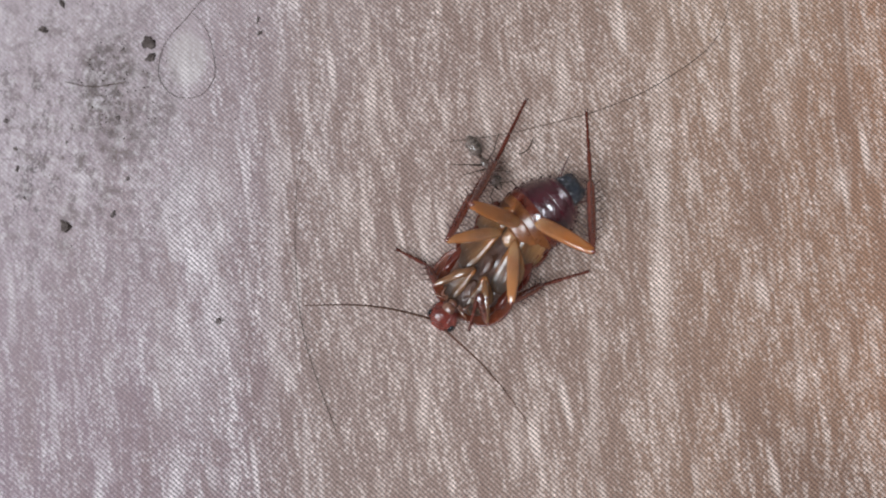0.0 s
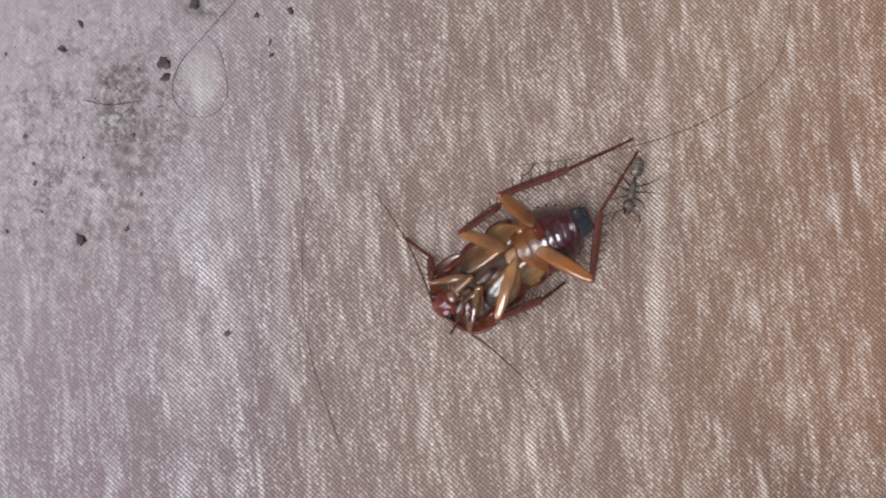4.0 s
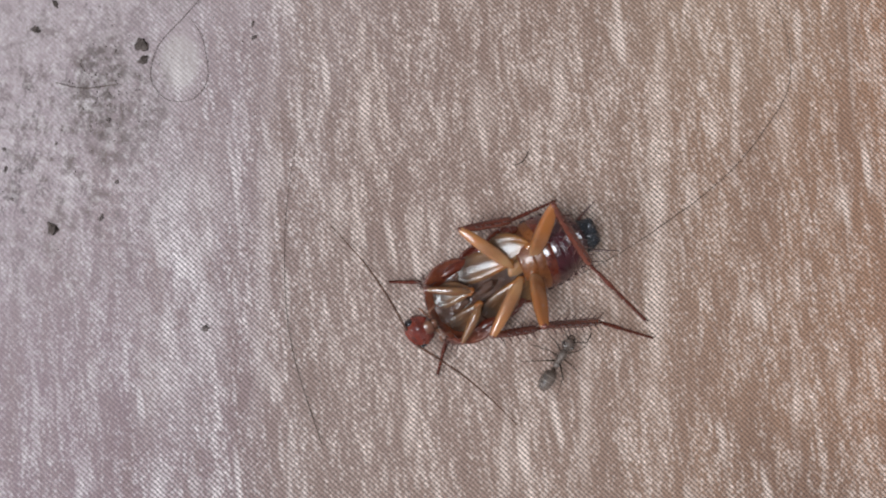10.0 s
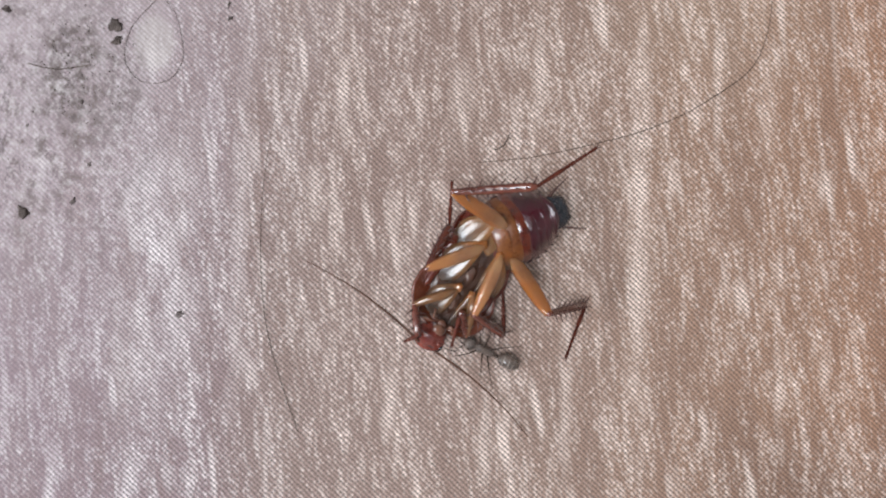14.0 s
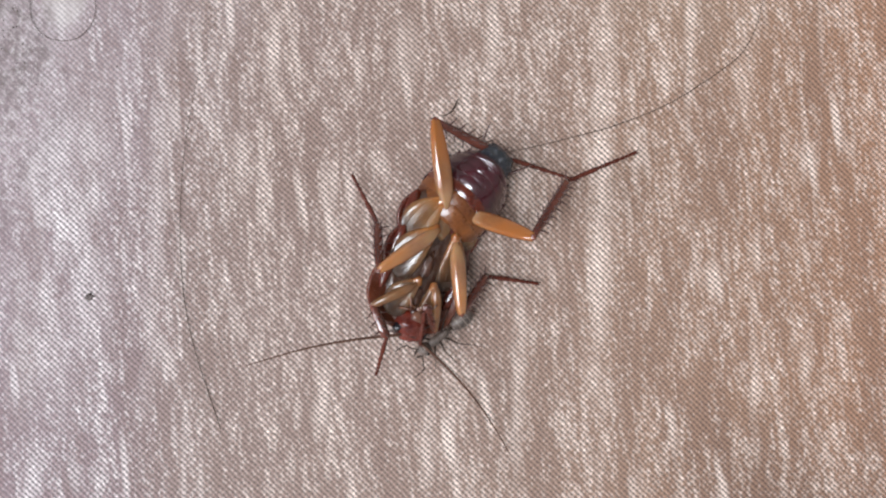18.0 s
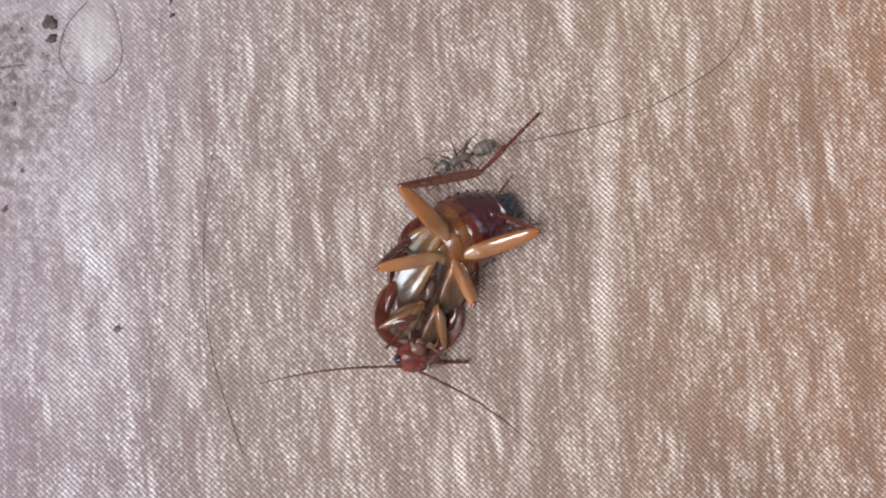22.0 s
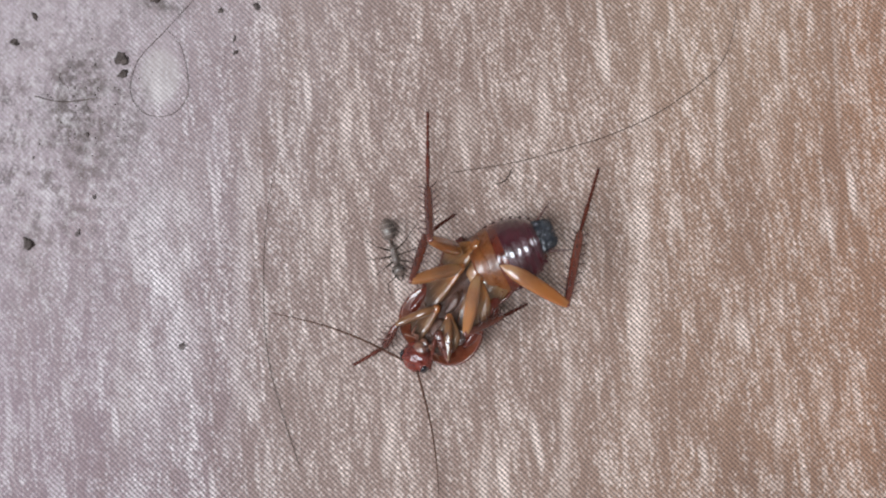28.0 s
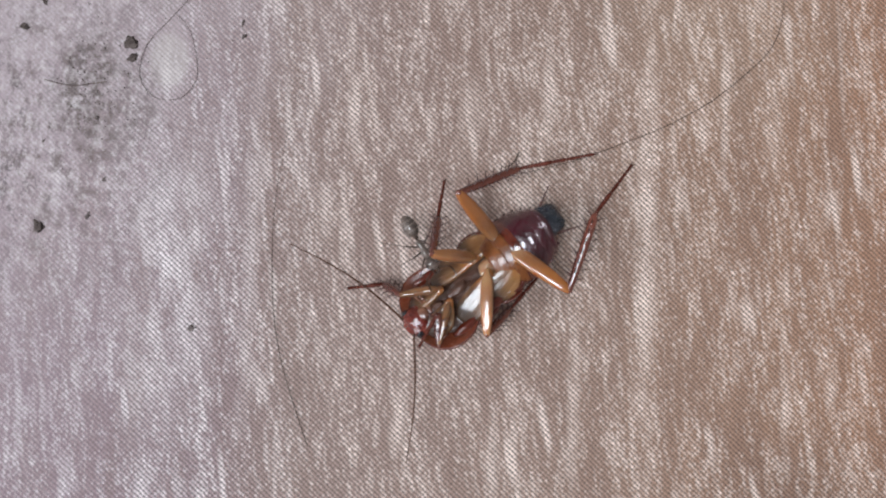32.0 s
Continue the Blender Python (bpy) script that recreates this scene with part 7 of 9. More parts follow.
    walk(middle_leg_b["tibia"], [
        (0, aim(5.8, 5.21, 3.41, 161.9, -45.2)), (0.5, aim(5.69, 5.54, 3.11, 174.8, -46.1)), (1, aim(5.56, 5.85, 2.8, -172.2, -45.4)),
        (1.5, aim(5.71, 5.34, 3.58, 178.8, -43.4)), (2, aim(5.76, 4.75, 4.34, 170.5, -40.6)), (2.5, aim(5.98, 5.04, 2.97, 168.4, -36.6)),
        (3, aim(5.96, 5.18, 1.59, 166.5, -32.5)), (3.5, aim(6.06, 5.15, 1.59, 165.9, -21.8)), (4, aim(6.16, 5.12, 1.6, 165.4, -11.1)),
        (4.5, aim(5.78, 4.71, 4.02, 160.9, -29.9)), (5, aim(5.96, 4.61, 3.45, 161.4, -30.2)), (5.5, aim(6.1, 4.48, 2.87, 161.8, -30.4)),
        (6, aim(6.19, 4.32, 2.29, 162.2, -30.7)), (6.5, aim(6.24, 4.15, 1.72, 162.7, -30.9)), (7, aim(6.2, 4.78, 1.63, 162.1, -40.9)),
        (7.5, aim(6.13, 4.88, 1.77, 164.9, -40.3)), (8, aim(6.06, 4.98, 1.91, 167.7, -39.7)), (8.5, aim(5.92, 5.24, 2.44, 172.5, -37.8)),
        (9, aim(5.74, 5.47, 2.97, 177, -35.6)), (9.5, aim(6.03, 5.05, 3.13, 161.7, -28.4)), (10, aim(6.29, 4.6, 3.29, 148.6, -19.7)),
        (10.5, aim(6.64, 4.49, 3.09, 146.9, -23.7)), (11, aim(6.97, 4.37, 2.88, 145.1, -27.7)), (11.5, aim(6.92, 3.82, 2.86, 133.7, -30.4)),
        (12, aim(6.84, 3.26, 2.84, 121.7, -32.1)), (12.5, aim(6.94, 2.56, 3.96, 117, -43.9)), (13, aim(6.8, 1.82, 5.03, 110.1, -55.4)),
        (13.5, aim(7.15, 1.98, 3.91, 96.5, -38.3)), (14, aim(7.32, 2.11, 2.75, 88.3, -20.3)), (14.5, aim(6.18, 1.18, 5.52, 86, -43.6)),
        (15, aim(6.36, 1.69, 5.08, 87.3, -37.4)), (15.5, aim(6.48, 2.2, 4.62, 88.4, -31.3)), (16, aim(6.54, 2.7, 4.14, 89.4, -25.1)),
        (16.5, aim(6.52, 3.18, 3.64, 90.3, -18.9)), (17, aim(7.6, 3.78, 3.68, 122.5, -20.2)), (17.5, aim(7.37, 3.95, 3.72, 135.4, -24.7)),
        (18, aim(7.14, 4.13, 3.76, 149.2, -28.1)), (18.5, aim(7.61, 3.61, 3.52, 138.9, -23.7)), (19, aim(8.03, 3.07, 3.27, 129.3, -18.6)),
        (19.5, aim(7.6, 4.1, 3.7, 144.2, -24.1)), (20, aim(7.02, 5.06, 4.09, 160.3, -28)), (20.5, aim(7.43, 4.86, 3.76, 162.9, -22)),
        (21, aim(7.81, 4.65, 3.42, 165.2, -15.9)), (21.5, aim(6.25, 3.45, 6.21, 158.3, -36)), (22, aim(3.6, 1.86, 8.24, 146.5, -55.4)),
        (22.5, aim(2.04, 2.64, 8.79, 173.1, -68.1)), (23, aim(0.34, 3.33, 8.87, -135.4, -71)), (23.5, aim(-0.61, 3.86, 8.6, -117.7, -61)),
        (24, aim(-1.54, 4.31, 8.14, -108.9, -49.8)), (24.5, aim(-4.88, 4.45, 5.58, -83, -9.4)), (25, aim(-6.21, 3.06, 2.69, -73.6, 5.2)),
        (25.5, aim(-5.87, 3.08, 4.67, -71.3, 8.6)), (26, aim(-3.72, 5.47, 6.09, -81.5, -19.7)), (26.5, aim(-0.51, 6.74, 6.52, -96.3, -47.2)),
        (27, aim(2.89, 6.55, 5.84, -138.5, -68.9)), (27.5, aim(5.56, 4.95, 4.25, 146.1, -61.9)), (28, aim(5.94, 4.41, 4.6, 162.4, -47.5)),
        (28.5, aim(6.62, 3.74, 3.28, -163.7, -18)), (29, aim(6.96, 2.94, 1.91, -140.6, 15.4)), (29.5, aim(6.61, 3.82, 2.98, -139.9, 15.5)),
        (30, aim(6, 4.6, 4.03, -139.1, 15.6)), (30.5, aim(5.82, 5.34, 2.69, -148.2, -14)), (31, aim(5.37, 5.88, 1.33, -160.2, -43.3)),
        (31.5, aim(4.98, 6.21, 1.11, -159.7, -41.2)), (32, aim(4.57, 6.5, 0.9, -159.3, -39)),
    ])
    walk(middle_leg_b["tarsus"], [
        (0, aim(1.65, 6.56, -0.99, 143, 6.3)), (0.5, aim(1.41, 5.92, -1.36, 154, -9.2)), (1, aim(1.25, 5.26, -1.62, 165.9, -24.4)),
        (1.5, aim(1.21, 5.43, -0.68, 157.6, -39.1)), (2, aim(1.12, 5.53, 0.3, 145, -52.8)), (2.5, aim(1.11, 6.04, -0.72, 119.5, -47.4)),
        (3, aim(0.88, 6.4, -1.75, 100.4, -37.7)), (3.5, aim(0.48, 6.55, -0.71, 139.8, -50.8)), (4, aim(0.27, 6.65, 0.4, -173.7, -46.2)),
        (4.5, aim(0.7, 6.46, 0.92, 168.5, -51.3)), (5, aim(0.89, 6.32, 0.33, 169.6, -45)), (5.5, aim(1.03, 6.15, -0.27, 170.6, -38.7)),
        (6, aim(1.12, 5.95, -0.87, 171.3, -32.4)), (6.5, aim(1.16, 5.73, -1.47, 172, -26.1)), (7, aim(1.74, 6.22, -2.43, 171.8, -16.3)),
        (7.5, aim(1.57, 6.11, -2.24, 172.6, -15)), (8, aim(1.4, 5.99, -2.05, 173.4, -13.7)), (8.5, aim(1.06, 5.88, -1.36, 166.7, -11.9)),
        (9, aim(0.71, 5.74, -0.65, 160.2, -10)), (9.5, aim(0.86, 6.76, 0.18, 154.3, -12.5)), (10, aim(1.31, 7.64, 1.2, 148.4, -14.9)),
        (10.5, aim(1.88, 7.59, 0.59, 145.7, -8.1)), (11, aim(2.47, 7.51, 0, 143.1, -1.2)), (11.5, aim(3.23, 7.68, -0.28, -164, -14.7)),
        (12, aim(4.08, 7.72, -0.46, -108, -16.1)), (12.5, aim(4.9, 6.54, -0.34, -146.4, -18.8)), (13, aim(5.59, 5.13, -0.07, 175.6, -13.9)),
        (13.5, aim(6.6, 6.81, 0.07, -167.2, -15.3)), (14, aim(7.49, 7.92, 0.6, -149.9, -15.3)), (14.5, aim(6.5, 5.66, 1.24, 141, -2)),
        (15, aim(6.6, 6.61, 1.32, 155, -5.5)), (15.5, aim(6.63, 7.5, 1.41, 169.1, -8.6)), (16, aim(6.59, 8.31, 1.51, -176.5, -11.2)),
        (16.5, aim(6.49, 9.05, 1.63, -161.9, -13.1)), (17, aim(4.47, 8.68, 1.54, 24.8, 5)), (17.5, aim(3.36, 7.91, 1.13, 62.9, 14.7)),
        (18, aim(2.44, 6.93, 0.84, 103.3, 17.9)), (18.5, aim(3.33, 7.34, 1.03, 127.5, 12.9)), (19, aim(4.31, 7.62, 1.3, 150.6, 5.8)),
        (19.5, aim(3, 7.4, 1.17, 177, -7.2)), (20, aim(1.86, 6.9, 1.18, -155.2, -18.7)), (20.5, aim(1.93, 6.55, 1.44, 155, -4.2)),
        (21, aim(2.05, 6.17, 1.73, 107, 13.3)), (21.5, aim(1.59, 5.3, 2.57, 137.3, -18.2)), (22, aim(0.66, 3.8, 3.13, 179.6, -43.1)),
        (22.5, aim(-0.25, 2.92, 3.04, -166.6, -49.7)), (23, aim(-1.1, 1.91, 3.01, -149.2, -54.2)), (23.5, aim(-2.01, 1.2, 3.18, -130.4, -61.7)),
        (24, aim(-2.84, 0.52, 3.4, -103.5, -65.3)), (24.5, aim(-4.13, -1.63, 4.57, -82.6, -52.9)), (25, aim(-4.47, -2.86, 3.25, -78.7, -39)),
        (25.5, aim(-3.91, -2.73, 5.6, -86.4, -26.5)), (26, aim(-2.86, -0.3, 4, -104.8, -40.4)), (26.5, aim(-0.97, 2.55, 1.97, -130.9, -49.9)),
        (27, aim(1.23, 5.07, 0.06, -163.7, -51.8)), (27.5, aim(3.13, 6.58, -1.22, 166.8, -44.8)), (28, aim(1.94, 5.68, 0.03, 172.4, -59.3)),
        (28.5, aim(0.96, 2.08, 1.36, -149.5, -38.7)), (29, aim(2.34, -0.85, 3.56, -130.7, -11.8)), (29.5, aim(2.05, -0.03, 4.64, -132.4, -17.3)),
        (30, aim(1.48, 0.69, 5.7, -134.3, -22.9)), (30.5, aim(0.71, 2.17, 1.18, -148.4, -14.5)), (31, aim(1.13, 4.35, -2.92, -161.5, -5.3)),
        (31.5, aim(0.6, 4.59, -2.97, -164.2, -7.8)), (32, aim(0.06, 4.8, -3, -167, -10.3)),
    ])
    walk(front_leg_a["femur"], [
        (0, aim(5.65, -1.12, 2.2, -32.3, -9)), (0.5, aim(5.72, -1.15, 2.2, -32.2, -8.2)), (1, aim(5.78, -1.17, 2.19, -32, -7.5)),
        (1.5, aim(5.7, -1.14, 2.2, -32.6, -8.6)), (2, aim(5.61, -1.11, 2.2, -33.1, -9.7)), (2.5, aim(5.64, -1.12, 2.2, -32.3, -8.8)),
        (3, aim(5.66, -1.12, 2.2, -31.4, -8)), (3.5, aim(5.74, -1.15, 2.2, -31.6, -7.3)), (4, aim(5.81, -1.18, 2.19, -31.8, -6.5)),
        (4.5, aim(5.6, -1.1, 2.2, -37.4, -9)), (5, aim(5.6, -1.1, 2.2, -37.4, -9)), (5.5, aim(5.6, -1.1, 2.2, -37.4, -9)),
        (6, aim(5.6, -1.1, 2.2, -37.4, -9)), (6.5, aim(5.6, -1.1, 2.2, -37.4, -9)), (7, aim(5.59, -1.09, 2.2, -29.9, -10.8)),
        (7.5, aim(5.58, -1.09, 2.2, -30.8, -10.5)), (8, aim(5.58, -1.09, 2.2, -31.7, -10.2)), (8.5, aim(5.76, -1.18, 2.19, -34.9, -9)),
        (9, aim(5.94, -1.27, 2.19, -38, -7.7)), (9.5, aim(5.95, -1.27, 2.18, -36.8, -8.2)), (10, aim(5.97, -1.27, 2.18, -35.5, -8.6)),
        (10.5, aim(5.91, -1.25, 2.19, -36.5, -8.6)), (11, aim(5.86, -1.23, 2.19, -37.6, -8.6)), (11.5, aim(5.89, -1.24, 2.19, -37.9, -8.7)),
        (12, aim(5.92, -1.26, 2.18, -38.3, -8.7)), (12.5, aim(6.07, -1.33, 2.18, -37.2, -8.4)), (13, aim(6.23, -1.39, 2.17, -36.2, -8.2)),
        (13.5, aim(6.3, -1.44, 2.16, -37, -9.8)), (14, aim(6.37, -1.48, 2.15, -37.8, -11.4)), (14.5, aim(5.6, -1.1, 2.2, -37.4, -9)),
        (15, aim(5.6, -1.1, 2.2, -37.4, -9.1)), (15.5, aim(5.6, -1.1, 2.2, -37.4, -9.1)), (16, aim(5.6, -1.1, 2.2, -37.4, -9.2)),
        (16.5, aim(5.6, -1.1, 2.2, -37.4, -9.3)), (17, aim(6.16, -1.43, 2.15, -42.2, -14.6)), (17.5, aim(6.18, -1.44, 2.15, -42.3, -13.6)),
        (18, aim(6.2, -1.45, 2.15, -42.4, -12.6)), (18.5, aim(6.12, -1.39, 2.16, -41.2, -13)), (19, aim(6.05, -1.34, 2.17, -40, -13.4)),
        (19.5, aim(6.07, -1.38, 2.16, -42.8, -14.4)), (20, aim(6.1, -1.43, 2.15, -45.7, -15.3)), (20.5, aim(5.94, -1.32, 2.17, -44.9, -14.1)),
        (21, aim(5.78, -1.21, 2.19, -44, -12.8)), (21.5, aim(5.76, -1.2, 2.19, -43.5, -12.3)), (22, aim(5.73, -1.18, 2.19, -43, -11.7)),
        (22.5, aim(5.94, -1.29, 2.18, -41.6, -11.9)), (23, aim(6.15, -1.4, 2.16, -40.3, -12.1)), (23.5, aim(6.14, -1.38, 2.17, -39.5, -10.9)),
        (24, aim(6.12, -1.37, 2.17, -38.7, -9.6)), (24.5, aim(5.6, -1.1, 2.2, -37.4, -9)), (25, aim(5.54, -1.07, 2.2, -33.9, -13.5)),
        (25.5, aim(5.6, -1.1, 2.2, -37.4, -9)), (26, aim(5.6, -1.1, 2.2, -37.4, -9)), (26.5, aim(5.6, -1.1, 2.2, -37.4, -9)),
        (27, aim(5.6, -1.1, 2.2, -37.4, -9)), (27.5, aim(5.6, -1.1, 2.2, -37.4, -9)), (28, aim(6, -1.28, 2.19, -35.1, -2.5)),
        (28.5, aim(5.87, -1.22, 2.19, -33.2, -5)), (29, aim(5.74, -1.15, 2.19, -31.3, -7.5)), (29.5, aim(5.75, -1.16, 2.2, -33.7, -5.2)),
        (30, aim(5.76, -1.17, 2.2, -36.1, -3)), (30.5, aim(5.71, -1.15, 2.2, -34.3, -5.2)), (31, aim(5.66, -1.12, 2.2, -32.4, -7.5)),
        (31.5, aim(5.7, -1.14, 2.2, -32.7, -7.3)), (32, aim(5.74, -1.16, 2.19, -32.9, -7.1)),
    ])
    walk(front_leg_a["tibia"], [
        (0, aim(9.49, -3.55, 1.47, -115.2, -34.3)), (0.5, aim(9.57, -3.57, 1.54, -105.5, -29.2)), (1, aim(9.65, -3.59, 1.6, -96.8, -23.5)),
        (1.5, aim(9.53, -3.59, 1.51, -108, -10)), (2, aim(9.41, -3.58, 1.43, -118.2, 3.9)), (2.5, aim(9.48, -3.54, 1.49, -124.8, 7.1)),
        (3, aim(9.55, -3.5, 1.56, -131.4, 10.1)), (3.5, aim(9.62, -3.55, 1.61, -128.3, 0.6)), (4, aim(9.69, -3.59, 1.67, -125.3, -8.9)),
        (4.5, aim(9.21, -3.86, 1.48, -135.2, 12.1)), (5, aim(9.21, -3.86, 1.48, -134.1, 12.5)), (5.5, aim(9.21, -3.86, 1.48, -133, 12.9)),
        (6, aim(9.21, -3.86, 1.48, -131.9, 13.2)), (6.5, aim(9.21, -3.86, 1.48, -130.8, 13.6)), (7, aim(9.5, -3.35, 1.34, -126.9, 14)),
        (7.5, aim(9.47, -3.41, 1.36, -129, 12.5)), (8, aim(9.43, -3.47, 1.38, -131, 11)), (8.5, aim(9.49, -3.78, 1.47, -128.4, -25.5)),
        (9, aim(9.53, -4.08, 1.57, -123, -61.9)), (9.5, aim(9.6, -3.99, 1.53, -121.4, -73.6)), (10, aim(9.67, -3.91, 1.5, -112.2, -85.3)),
        (10.5, aim(9.57, -3.95, 1.5, 47.4, -40.8)), (11, aim(9.46, -4, 1.5, 49.1, 12.8)), (11.5, aim(9.48, -4.04, 1.49, 46.3, 12.5)),
        (12, aim(9.49, -4.08, 1.49, 43.6, 12.1)), (12.5, aim(9.7, -4.08, 1.5, 46.1, 12.4)), (13, aim(9.9, -4.08, 1.52, 48.6, 12.6)),
        (13.5, aim(9.92, -4.17, 1.38, 42.2, 14.9)), (14, aim(9.94, -4.24, 1.24, 35.6, 17)), (14.5, aim(9.21, -3.86, 1.48, 128.1, 19)),
        (15, aim(9.21, -3.86, 1.47, 110.3, 23.6)), (15.5, aim(9.21, -3.86, 1.47, 91.6, 26.1)), (16, aim(9.21, -3.86, 1.47, 72.4, 26.1)),
        (16.5, aim(9.21, -3.86, 1.46, 53.7, 23.7)), (17, aim(9.46, -4.42, 0.99, 128.6, 26.6)), (17.5, aim(9.49, -4.45, 1.07, 83.4, 31.2)),
        (18, aim(9.52, -4.47, 1.15, 40.7, 20.5)), (18.5, aim(9.5, -4.35, 1.12, 84.2, 30.3)), (19, aim(9.47, -4.22, 1.1, 129.4, 24.9)),
        (19.5, aim(9.34, -4.42, 1.01, 128.6, 25.6)), (20, aim(9.2, -4.6, 0.93, 127.9, 26.4)), (20.5, aim(9.11, -4.47, 1.05, 127.2, 24)),
        (21, aim(9.01, -4.33, 1.17, 126.6, 21.6)), (21.5, aim(9.02, -4.29, 1.21, 126.8, 21.2)), (22, aim(9.03, -4.25, 1.26, 127.1, 20.7)),
        (22.5, aim(9.3, -4.28, 1.22, 128.6, 22.6)), (23, aim(9.58, -4.3, 1.19, 130, 24.6)), (23.5, aim(9.62, -4.26, 1.3, 130, 23.8)),
        (24, aim(9.66, -4.21, 1.4, 129.9, 23.1)), (24.5, aim(9.21, -3.86, 1.48, 128.1, 19)), (25, aim(9.25, -3.57, 1.13, -49.3, 20.6)),
        (25.5, aim(9.21, -3.86, 1.48, -45.9, -16.6)), (26, aim(9.21, -3.86, 1.48, -36.2, -18.1)), (26.5, aim(9.21, -3.86, 1.48, -26.4, -19.1)),
        (27, aim(9.21, -3.86, 1.48, -16.4, -19.6)), (27.5, aim(9.21, -3.86, 1.48, -6.5, -19.6)), (28, aim(9.75, -3.92, 1.99, -5.4, -28.2)),
        (28.5, aim(9.7, -3.73, 1.79, -59.2, -46.9)), (29, aim(9.64, -3.52, 1.6, -117.6, -33.4)), (29.5, aim(9.56, -3.71, 1.78, 8.8, -77.9)),
        (30, aim(9.47, -3.88, 1.96, 53.5, -17.4)), (30.5, aim(9.49, -3.73, 1.78, -28.8, -4.7)), (31, aim(9.51, -3.57, 1.6, -108.3, 15.9)),
        (31.5, aim(9.54, -3.6, 1.61, -92.7, -5.8)), (32, aim(9.57, -3.64, 1.63, -75.7, -27)),
    ])
